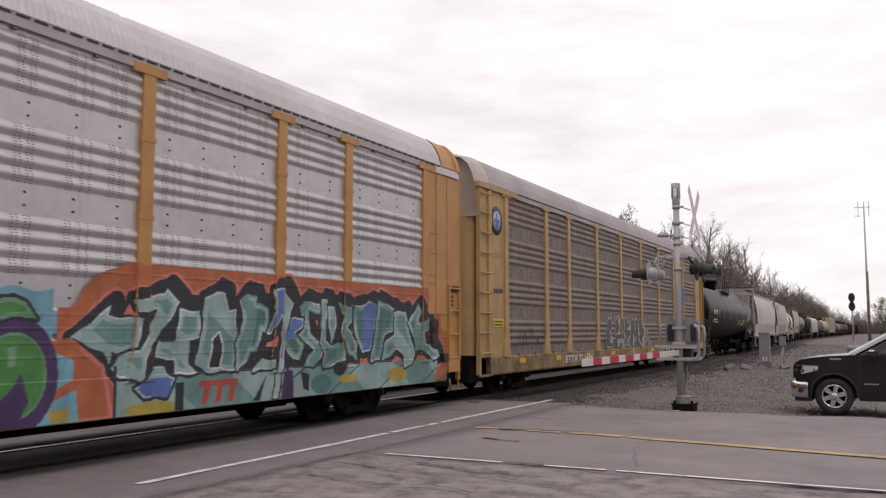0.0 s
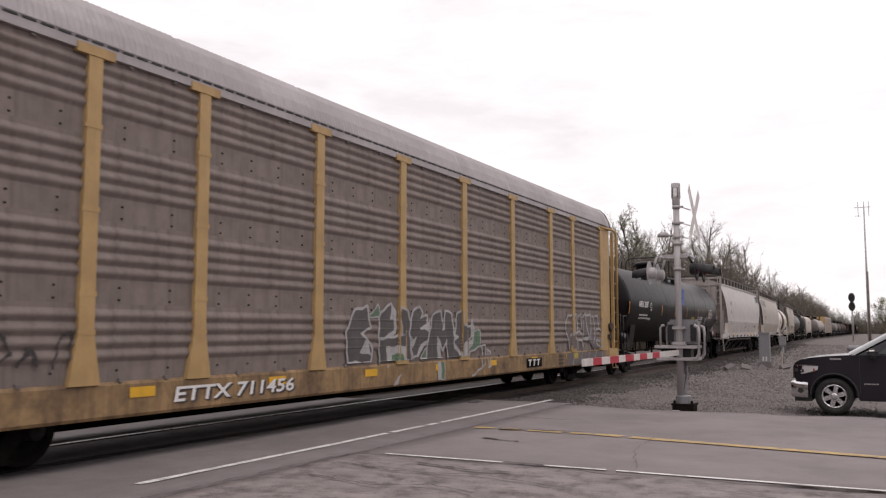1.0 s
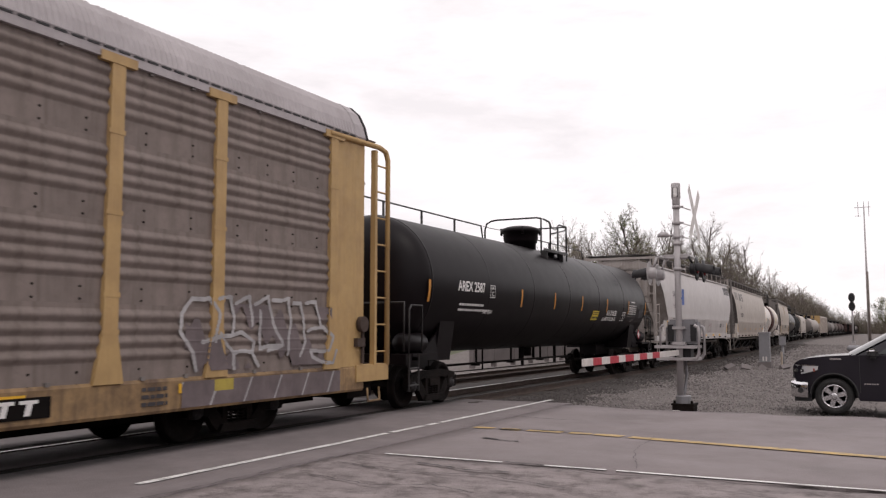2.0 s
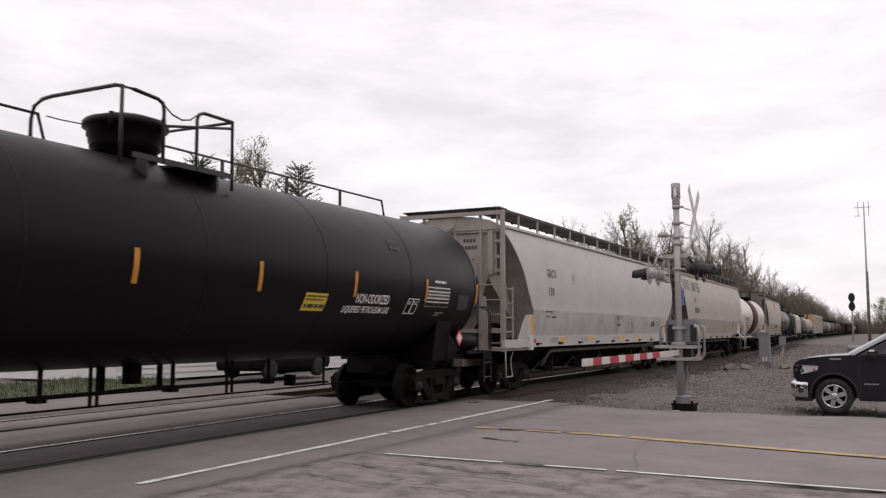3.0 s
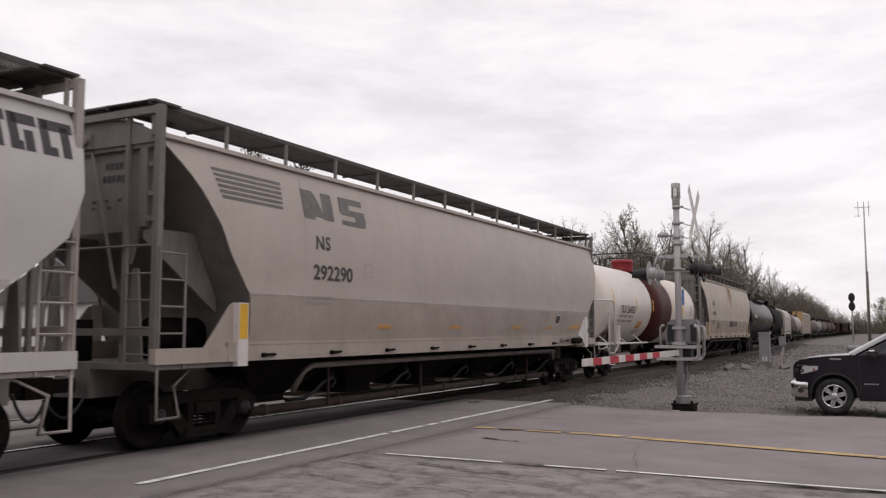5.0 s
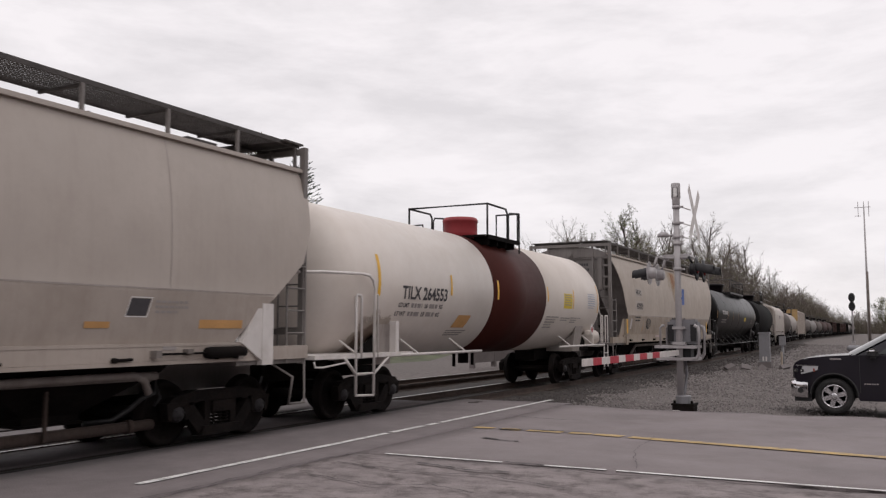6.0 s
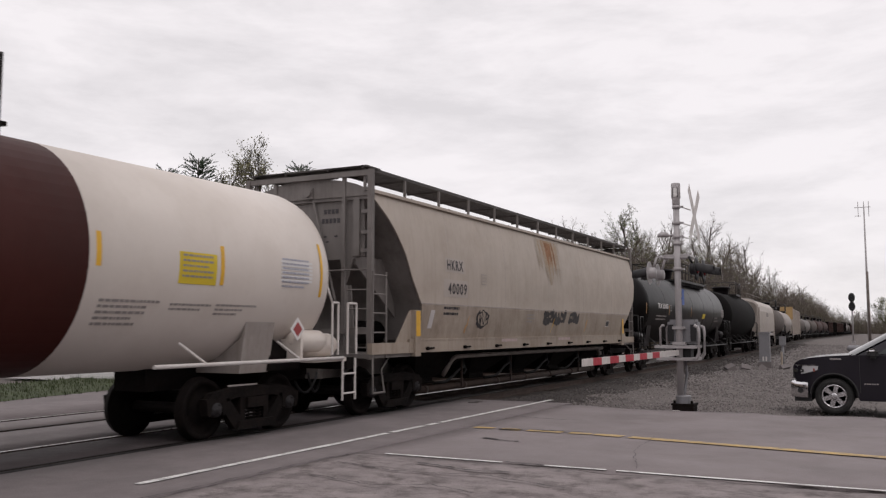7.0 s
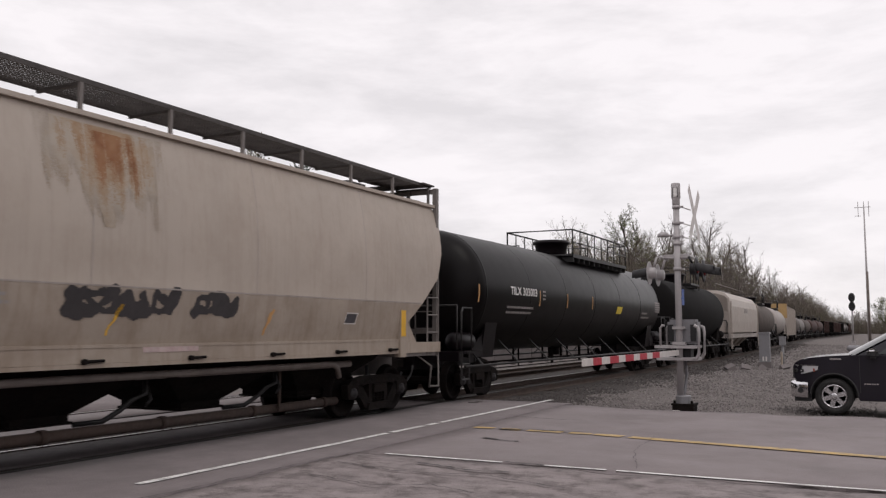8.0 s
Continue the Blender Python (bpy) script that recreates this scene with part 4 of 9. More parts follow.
# block letters of the mural, each an outline and the paint that fills it
ARROW = [(3.16, 1.56), (3.73, 1.95), (3.7, 1.82), (4.24, 1.8), (4.14, 1.36), (3.76, 1.38), (3.73, 1.21), (3.63, 1.37)]
ZED = [(4.09, 2.02), (4.6, 2.13), (4.66, 2.21), (4.9, 2.01), (4.8, 1.87), (4.45, 1.49), (4.3, 1.28), (4.29, .98), (3.89, 1.06), (3.77, 1.18), (3.87, 1.34), (4.2, 1.39), (4.4, 1.74), (4.5, 1.91), (4.14, 1.87)]
FOOT = [(4.31, 1.01), (4.43, 1.16), (4.63, 1.18), (4.7, 1.08), (4.85, 1.01), (4.69, .77), (4.32, .78), (4.12, .9)]
STEM = [(4.91, 1.93), (5.29, 1.91), (5.31, 1.53), (5.1, 1.52), (5.09, 1.2), (5.26, 1.06), (5.03, 1.04), (4.83, 1.06), (4.82, 1.25), (4.48, 1.28), (4.52, 1.49), (4.84, 1.5)]
RING = [(5.37, 2.09), (5.63, 2.2), (5.81, 2.17), (5.87, 1.94), (6.03, 1.97), (6.07, 1.52), (6.05, 1.07), (5.44, 1.05), (5.21, 1.18), (5.34, 1.6)]
RING_HOLE = [(5.57, 1.52), (5.68, 1.6), (5.76, 1.44), (5.72, 1.12), (5.51, 1.14)]
HOOK = [(6.12, 2.07), (6.28, 2.19), (6.51, 2.16), (6.51, 2.05), (6.8, 2.0), (6.78, 1.59), (6.66, 1.63), (6.53, 1.32), (6.39, 1.33), (6.26, 1.14), (6.08, 1.04), (6.04, 1.46), (6.21, 1.77)]
HOOK_FOOT = [(6.43, 1.06), (6.65, 1.21), (6.94, 1.19), (6.94, 1.07), (6.43, 1.02)]
BLADE = [(6.91, 2.27), (7.15, 2.31), (7.41, 2.07), (7.32, 1.82), (7.17, 1.44), (7.15, 1.18), (7.05, .58), (6.93, .58), (7.08, 1.48), (7.1, 1.86), (6.87, 1.59), (6.75, 1.59), (6.95, 1.93)]
FORK = [(7.38, 1.84), (7.7, 1.85), (7.67, 1.71), (7.48, 1.59), (7.71, 1.43), (7.62, 1.17), (7.43, 1.17), (7.17, 1.4), (7.23, 1.63)]
ESS = [(7.57, 2.04), (7.73, 2.12), (8.2, 2.09), (8.17, 1.91), (7.83, 1.95), (7.87, 1.59), (8.26, 1.41), (8.22, 1.19), (7.95, 1.04), (7.72, 1.06), (7.85, 1.24), (7.98, 1.31), (7.55, 1.55), (7.74, 1.75)]
WYE = [(8.2, 2.16), (8.38, 2.16), (8.32, 1.47), (8.5, 1.4), (8.91, 1.42), (8.88, 1.13), (8.58, 1.05), (8.23, .99), (8.29, 1.23), (8.18, 1.43)]
WEDGE = [(8.38, 2.06), (8.58, 2.06), (8.66, 1.71), (8.5, 1.42), (8.41, 1.71)]
LIMB = [(8.67, 2.13), (9.13, 2.03), (9.09, 1.8), (8.94, 1.71), (9.3, 1.41), (9.3, 1.11), (8.99, 1.21), (8.79, 1.59), (8.86, 1.92)]
CROWN = [(9.21, 2.1), (9.53, 2.09), (9.73, 2.2), (10.03, 2.08), (9.91, 1.72), (9.75, 1.28), (9.5, 1.22), (9.3, 1.46), (9.17, 1.76)]
BEND = [(10.03, 2.21), (10.61, 2.07), (10.57, 1.63), (10.26, 1.54), (10.09, 1.09), (9.75, 1.06), (9.95, 1.72)]
LOOP = [(10.61, 2.0), (11.08, 2.01), (11.13, 1.77), (11.28, 1.43), (11.48, 1.24), (11.28, .96), (10.99, .92), (10.99, 1.16), (10.66, 1.28), (10.44, 1.12), (10.17, 1.09), (10.26, 1.4), (10.61, 1.58)]
KICK = [(11.13, 1.77), (11.57, 2.18), (11.73, 2.02), (11.57, 1.77), (12.04, 1.9), (12.09, 1.67), (11.78, 1.62), (11.83, 1.38), (12.42, 1.22), (12.53, 1.07), (12.2, 1.03), (11.78, 1.23), (11.48, 1.24), (11.38, 1.53)]
LETTERS = [(ARROW, 2), (ZED, 2), (STEM, 2), (FOOT, 7), (RING, 2), (HOOK, 1), (HOOK_FOOT, 2), (ESS, 1), (FORK, 1), (BLADE, 2), (WYE, 1), (WEDGE, 2), (LIMB, 1), (CROWN, 1), (BEND, 1), (LOOP, 2), (KICK, 1)]


def mural(car):
    """Teal block letters on an orange and red cloud over the lower third of the rack."""
    def classify(Y, Z):
        wob = 0.035 * np.sin(Y * 5.1 + 1) + 0.03 * np.sin(Y * 11.3) + 0.02 * np.sin(Z * 9 + Y * 4)
        k = np.full(Y.shape, -1)
        yy, zz = Y + .010 * np.sin(Z * 19 + Y * 3), Z + .012 * np.sin(Y * 15)
        fields = [outline(yy, zz, p) for p, c in LETTERS]
        d = np.minimum.reduce(fields)
        cast = np.minimum.reduce([outline(yy - .11, zz - .10, p) for p, c in LETTERS])
        dark = np.minimum(d, cast + .02)
        body = (Y > 2.95) & (Y < 12.85)
        k[body & (dark < .40 + 1.3 * wob) & (Z < 2.5)] = 3
        k[body & (dark < .15 + wob * .6)] = 9
        k[body & (dark < .115 + wob * .3)] = 0
        low = (Z < 1.04) & (Y > 3.84) & (Y < 12.4 - 0.3 * (1 - Z))
        k[low] = 2
        k[low & (np.sin(Y * 2.1 + Z * 3) > 0.2)] = 1
        k[low & (np.abs(np.sin(Y * 1.9 - Z * 4 + 2)) < .05) & (Y > 7)] = 0
        k[low & (np.hypot((Y - 4.45) / .45, (Z - .64) / .09) < 1)] = 11
        k[low & (np.hypot((Y - 9.0) / .3, (Z - .80) / .07) < 1)] = 11
        k[low & (np.hypot((Y - 10.75) / .38, (Z - .80) / .14) < 1)] = 11
        k[low & (np.abs(Y - 4.92) < .08) & (Z < .95)] = 0
        k[low & (outline(Y, Z, [(6.45, .6), (6.75, .95), (6.6, .58)]) < 0)] = 0
        k[low & (outline(Y, Z, [(7.12, .57), (7.2, 1.05), (7.42, 1.0), (7.45, .57)]) < 0)] = 6
        k[low & (np.hypot((Y - 8.2) / .3, (Z - .75) / .16) < 1)] = 13
        k[low & (np.hypot((Y - 8.75) / .2, (Z - 1.0) / .14) < 1)] = 0
        k[low & (outline(Y, Z, [(7.62, .98), (8.0, .9), (7.95, .62), (7.7, .7)]) < 0) & (np.sin(Y * 14) > 0)] = 0
        tone = np.sin(Y * 3.3 + 1.7 * Z) + 0.6 * np.sin(Z * 5 + Y)
        for (p, c), f in zip(LETTERS, fields):
            k[body & (f < .04)] = 0
            k[f < 0] = c
            if c == 1:
                k[(f < 0) & (tone > 1.0)] = 12
                k[(f < -.10) & (np.sin(Y * 7.1 - Z * 1.3) > -.2)] = 13
                k[(f < -.03) & (f > -.075) & (np.sin(Y * 4 - Z * 3) > .1)] = 2
            if c == 2:
                k[(f < -.085) & (np.sin(Y * 4.3 + Z * 6) > -.3)] = 1
            k[(f < -.008) & (f > -.026) & (np.sin(Y * 5 + Z * 8) > -.2)] = 8
        bl = outline(yy, zz, BLADE)
        k[(bl < 0) & (Y < 7.13) & (Z > 1.2) & (bl < -.03)] = 7
        k[(fields[8] < -.03) & (Z > 1.5)] = 7
        k[(fields[13] < -.03) & (Y > 9.5)] = 7
        k[(fields[3] < -.02) & (Z > 1.02)] = 2
        hole = outline(yy, zz, RING_HOLE)
        k[hole < .03] = 8
        k[hole < 0] = 0
        k[outline(Y, Z, [(3.94, 1.85), (4.02, 1.97), (4.14, 1.83)]) < 0] = 9
        for i in range(3):                       # three red blocks under the letters
            k[low & (np.abs(Y - 5.42 - .27 * i - .25 * (Z - .7)) < .06) & (Z > .63) & (Z < .95)] = 4
        k[low & (Y > 5.3) & (Y < 6.1) & (Z > .87) & (Z < .95)] = 4
        # orange field beside the letters
        left = outline(Y, Z, [(2.9, 1.52), (3.16, 1.56), (3.66, 1.22), (3.83, .55), (2.9, .55)])
        k[left < 0] = 3
        k[(left < 0) & (left > -.06) & (Y > 3.3)] = 9
        k[(left < 0) & (outline(Y, Z, [(2.9, 1.4), (3.2, 1.3), (3.22, 1.08), (2.95, .95), (2.9, .95)]) < 0)] = 10
        k[(left < 0) & (outline(Y, Z, [(2.75, .55), (2.9, .82), (3.25, .95), (3.3, .55)]) < 0)] = 10
        k[(left < 0) & (Y > 2.72) & (Y < 3.17) & (Z > .60) & (Z < .73)] = 11
        k[(np.abs(Y - 3.83) < .03) & (Z < 1.2)] = 0
        k[(Y < 3.4) & (Z > 1.6) & (Z < 1.85 + wob) & (k < 0)] = 10
        # round green head with a violet rim, a stalk and a cap
        r = np.hypot((Y - 2.42) / .58, (Z - 1.14) / .66)
        k[(Y < 2.9) & (Z < 2.1 + wob) & (k < 0)] = 10
        k[r < 1.0] = 6
        k[r < .73] = 12
        k[r < .69] = 5
        k[(r < .5) & (np.abs(Y - 2.4) < .05) & (Z > 1.25)] = 12
        k[outline(Y, Z, [(2.52, 1.18), (2.4, 1.0), (2.15, .8), (2.1, .55), (2.45, .55), (2.62, .85)]) < 0] = 6
        cap = outline(Y, Z, [(2.1, 1.98), (2.39, 2.01), (2.54, 1.96), (2.69, 1.77), (2.4, 1.8), (2.1, 1.72)])
        k[cap < .04] = 0
        k[cap < 0] = 12
        k[cap < -.05] = 5
        k[Z < 0.575] = -1
        return k

    painted(car, "mural", 1.9, 12.9, 0.56, 2.55, 0.016, mural_surf, classify, SPRAY, "teal, orange and green sprayed block letters", proud=0.004)


# dark shapes, pale facets and green gaps of the large sprayed name; it spells nothing
DARKS = [[(-2.25, 1.48), (-2.23, 1.85), (-2.18, 1.97), (-1.82, 2.13), (-1.84, 1.86), (-1.72, 1.86), (-1.73, 1.65), (-1.96, 1.54)],
         [(-1.46, 2.07), (-1.2, 2.0), (-1.07, 1.78), (-1.1, 1.5), (-1.04, 1.06), (-1.27, 1.07), (-1.3, 1.31), (-1.96, 1.33), (-1.97, 1.04), (-2.22, 1.06), (-2.24, 1.46), (-1.58, 1.5), (-1.23, 1.59), (-1.4, 1.56), (-1.51, 1.99)],
         [(-1.08, 1.59), (-.96, 2.01), (-.68, 2.1), (-.59, 2.0), (-.67, 1.88), (-.37, 1.92), (-.39, 1.76), (-.66, 1.67), (-.27, 1.62), (-.27, 1.45), (-.65, 1.36), (-.8, 1.14), (-.94, 1.13), (-1.01, 1.31), (-.94, 1.43)]]
DARKS_2 = [[(-.21, 1.62), (-.11, 1.93), (.07, 2.02), (.22, 2.02), (.35, 1.73), (.31, 1.62), (.43, 1.66), (.46, 2.05), (.74, 1.98), (.89, 1.51), (.9, 1.25), (1.23, 1.05), (.6, 1.04), (.53, 1.48), (.34, 1.23), (.14, 1.52), (.11, 1.03), (-.38, 1.06), (-.31, 1.42)],
           [(.97, 1.58), (1.04, 1.99), (1.28, 2.07), (1.32, 1.73), (1.73, 1.7), (1.76, 1.5), (1.33, 1.35), (1.29, 1.13), (.9, 1.36)],
           [(-3.3, 1.1), (-3.35, 1.6), (-3.1, 1.98), (-2.7, 2.05), (-2.6, 1.7), (-2.9, 1.6), (-2.5, 1.3), (-2.6, 1.06)]]
PALES = [[(-1.79, 2.16), (-1.64, 1.97), (-1.64, 1.59), (-1.94, 1.49), (-1.71, 1.65), (-1.72, 1.98), (-1.84, 1.86)], [(-1.03, 1.43), (-.82, 1.49), (-1.01, 1.27)], [(-.78, 1.09), (-.61, 1.36), (-.31, 1.42), (-.68, 1.2)],
         [(-.66, 1.69), (-.37, 1.76), (-.24, 1.86), (-.28, 1.66)], [(-1.96, .93), (-1.98, 1.32), (-1.32, 1.33), (-1.3, 1.01), (-1.42, 1.2), (-1.81, 1.2), (-1.81, 1.01)], [(.13, .62), (.09, 1.52), (.22, 1.31), (.27, .6)],
         [(.85, 1.8), (.89, 1.55), (1.11, 1.49), (.95, 1.42)], [(1.29, 1.05), (1.83, 1.3), (1.94, 1.64), (1.81, 1.93), (1.73, 1.7), (1.8, 1.42), (1.34, 1.28)], [(-1.71, .6), (-1.45, .79), (-1.57, .6)], [(-2.9, 1.25), (-2.7, 1.5), (-2.55, 1.2)]]
GREENS = [[(1.34, 1.28), (1.83, 1.34), (1.94, 1.62), (2.25, 1.62), (2.23, 1.29), (1.34, 1.09)], [(.26, 1.03), (.4, 1.02), (.42, .6), (.27, .61)], [(-1.84, 1.18), (-1.35, 1.19), (-1.38, 1.07), (-1.8, 1.04)], [(-.64, 1.1), (-.39, 1.26), (-.42, 1.06)], [(-2.6, 1.9), (-2.3, 2.1), (-2.25, 1.9)]]
TAIL = [[(1.29, 1.05), (2.33, 1.29), (2.37, 1.05)], [(1.82, .6), (2.5, .84), (2.56, 1.28), (2.36, 1.29), (2.34, .8)], [(2.63, 1.2), (2.8, 1.13), (2.84, .78), (2.7, .78), (2.66, 1.16)]]
FINGERS = [[(8.59, 1.1), (8.49, 1.34), (8.27, 1.63), (8.27, 1.87), (8.49, 2.07), (8.82, 2.1), (8.99, 1.88), (8.93, 1.48)], [(8.99, 2.08), (9.27, 2.14), (9.33, 1.83), (9.33, 1.61)], [(9.39, 2.04), (9.69, 2.14), (9.75, 1.73)], [(9.81, 2.04), (10.12, 2.15), (10.24, 1.74), (10.49, 1.47)],
           [(10.24, 2.1), (10.63, 2.14), (10.69, 1.74), (10.62, 1.26)], [(10.76, 2.06), (10.96, 2.09), (11.09, 1.47), (10.95, 1.25)], [(11.1, 2.09), (11.37, 2.1), (11.51, 1.71)]]
FINGERS_2 = [[(8.7, 1.49), (9.5, 1.61), (9.8, 1.48), (9.74, 1.32), (9.33, 1.33), (9.04, 1.58)], [(9.33, 1.33), (9.38, 1.05)], [(9.74, 1.32), (9.92, 1.12)], [(9.93, 1.94), (9.93, 1.37), (10.49, 1.42), (10.11, 1.32)],
             [(11.16, 1.63), (11.58, 1.71), (11.86, 1.52), (11.71, 1.3), (11.22, 1.3), (11.29, 1.19), (11.85, 1.07), (11.93, 1.29)]]


def sprayed_name(car):
    def classify(Y, Z):
        k = np.full(Y.shape, -1)
        yy, zz = Y + .012 * np.sin(Z * 21), Z + .012 * np.sin(Y * 17)
        for p in GREENS:
            f = outline(yy, zz, p)
            k[f < .03] = 8
            k[f < 0] = 5
        for p in DARKS + DARKS_2:
            f = outline(yy, zz, p)
            k[f < .05] = 8
            k[f < 0] = 0
        for p in PALES:
            f = outline(yy, zz, p)
            k[f < .012] = 8
        k[strokes_field(yy, zz, TAIL) < .024] = 8
        for p in RACK_POSTS:                     # worn through along the post edges
            k[(np.abs(np.abs(Y - p) - .12) < .018) & (Z > 1.1)] = -1
        k[(Z > 0.97) & (Z < 1.06)] = -1
        return k
    return painted(car, "graffiti", -3.6, 3.0, .58, 2.3, .014, mural_surf, classify, MUTED, "white and black sprayed angular letters", proud=0.005)


def finger_tag(car):
    def classify(Y, Z):
        d = strokes_field(Y + .012 * np.sin(Z * 13), Z + .012 * np.sin(Y * 11), FINGERS + FINGERS_2)
        k = np.where(d < .03, 8, -1)
        inside = (Y > 8.35) & (Y < 11.8) & (Z > 1.08) & (Z < 2.02)
        k[inside & (k < 0) & (np.sin(Y * 3 + Z * 5) + np.sin(Y * 17) * .5 > .2)] = 14
        sill_ = (Z < .96) & (Y > 8.3) & (Y < 12.1)
        k[sill_] = 14
        k[sill_ & (np.abs(np.sin((Y - .5 * Z) * 4.4)) < .09)] = 8
        k[sill_ & (Y > 8.95) & (Y < 9.35) & (Z > .8)] = 11
        k[(Z > 0.97) & (Z < 1.06)] = -1
        return k
    return painted(car, "graffiti", 8.1, 12.1, .6, 2.3, .016, mural_surf, classify, MUTED + [flat_paint("spray_dull_violet", (.15, .118, .122))], "white outlined sprayed fingers over a dull violet fill", proud=0.005)


rack_a = auto_rack("yellow auto rack car with clean galvanized panels and sprayed murals", 3.95, True)
mural(rack_a)
rack_b = auto_rack("yellow auto rack car with dirty grey ribbed panels", 31.93, False)
sprayed_name(rack_b)
finger_tag(rack_b)
lettering(rack_b, "ETTX 711456", -7.47, 0.68, 0.19, rack_surf, "letter_k", 1.33, span=2.63, proud=0.007, slant=0.12)
lettering(rack_b, "ETTX 711456", -7.52, 0.70, 0.19, rack_surf, "letter_w", 1.33, span=2.63, proud=0.011, slant=0.12)
bm = bmesh.new()
patch(bm, 5.12, 6.25, 0.66, 0.9, rack_surf, 0.006, n=1)
part("logo_board", bm, "under", rack_b, "dark board with a pale maker's mark")
bm = bmesh.new()
for i in range(3):
    patch(bm, 5.3 + i * 0.3, 5.38 + i * .3, 0.70, 0.86, rack_surf, 0.010, slant=0.25, n=1)
    patch(bm, 5.24 + i * 0.3, 5.48 + i * .3, 0.83, 0.87, rack_surf, 0.011, n=1)
part("maker_mark", bm, "letter_w", rack_b)
small_print(rack_b, 7.6, 0.86, (0.45, 0.45, 0.45), 0.05, rack_surf, "letter_k")
# fittings on the near corners: emblem, notices, top plate
flat = lambda y, z: SIDE_X + 0.0
bm = bmesh.new()
lathe(bm, [(0.36, 0), (0.36, .006), (.22, .007), (.001, .007)], (SIDE_X, -12.42, 4.32), "x", 32)
emblem = part("round_emblem", bm, "letter_k", rack_b, "round dark emblem with a pale centre")
bm = bmesh.new()
lathe(bm, [(0.24, .008), (0.24, .011), (.001, .011)], (SIDE_X, -12.42, 4.32), "x", 28)
part("emblem_centre", bm, "patch_blue", emblem)
bm = bmesh.new()
box(bm, SIDE_X + .0115, SIDE_X + .014, -12.46, -12.38, 4.14, 4.50)
box(bm, SIDE_X + .0115, SIDE_X + .014, -12.60, -12.24, 4.28, 4.36)
part("emblem_cross", bm, "blue", emblem)
bm = bmesh.new()
patch(bm, -12.64, -12.0, 1.72, 1.92, flat, 0.008, n=1)
part("notice", bm, "decal_y", rack_b, "yellow notice plate")
small_print(rack_b, -12.58, 1.83, (0.5, 0.5), 0.04, lambda y, z: SIDE_X + .006, "letter_k")
small_print(rack_b, -12.6, 2.55, (0.55,), 0.10, flat, "letter_k")
small_print(rack_b, -12.6, 3.5, (0.5, 0.55), 0.035, flat, "letter_g")
bm = bmesh.new()
for dz in (0.35, 0.62, 0.12):
    for i in range(5 if dz < .3 else 4):
        box(bm, -0.9 + .28 * i, -0.72 + .28 * i, -13.31, -13.292, 4.45 + dz, 4.59 + dz)
part("end_lettering", bm, "letter_k", rack_b)
small_print(rack_a, 12.05, 4.1, (0.3, 0.3), 0.05, flat, "letter_r")
small_print(rack_a, 12.1, 3.6, (0.5, 0.5, 0.5, 0.5, 0.5), 0.035, flat, "letter_k")
bm = bmesh.new()
for y0, y1, z0, z1 in ((12.05, 12.65, 3.66, 3.68), (12.05, 12.65, 3.24, 3.26), (12.05, 12.07, 3.24, 3.68), (12.63, 12.65, 3.24, 3.68), (12.02, 12.3, 2.78, 2.8), (12.02, 12.3, 2.6, 2.62), (12.02, 12.03, 2.6, 2.8), (12.29, 12.3, 2.6, 2.8)):
    patch(bm, y0, y1, z0, z1, flat, 0.012, n=1)
part("stencil_frame", bm, "letter_k", rack_a)
small_print(rack_a, 12.04, 2.5, (0.26, 0.26), 0.06, flat, "letter_r")
small_print(rack_a, 12.95, 2.95, (0.35, 0.35, 0.3), 0.03, flat, "letter_k")
small_print(rack_a, 12.95, 2.35, (0.25, 0.25, 0.25), 0.05, flat, "letter_k")
bm = bmesh.new()
rod(bm, (SIDE_X, 12.2, 1.75), (SIDE_X + .09, 12.2, 1.75), 0.13, 14)
box(bm, SIDE_X, SIDE_X + .07, 12.08, 12.34, 1.4, 1.75)
part("brake_lever", bm, "pipe", rack_a, "rusty hand brake lever")
bm = bmesh.new()
prism(bm, [(12.6, .98), (12.75, .98), (12.75, 1.15), (12.5, 1.15)], SIDE_X - .02, SIDE_X + .1, "x")
part("lever_bracket", bm, "pipe", rack_a)

# ---- covered hopper cars ----
HOP_PROF = [(1.50, 1.44), (1.555, 1.70), (1.588, 2.0), (1.604, 2.15), (1.608, 2.20), (1.600, 2.27), (1.612, 2.6), (1.605, 3.0), (1.575, 3.4), (1.515, 3.8), (1.445, 4.12), (1.405, 4.27)]


def hop_x(z):
    for (x0, z0), (x1, z1) in zip(HOP_PROF, HOP_PROF[1:]):
        if z <= z1:
            return x0 + (x1 - x0) * max(0, (z - z0)) / (z1 - z0)
    return HOP_PROF[-1][0]


def hop_surf(y, z):
    return hop_x(z)


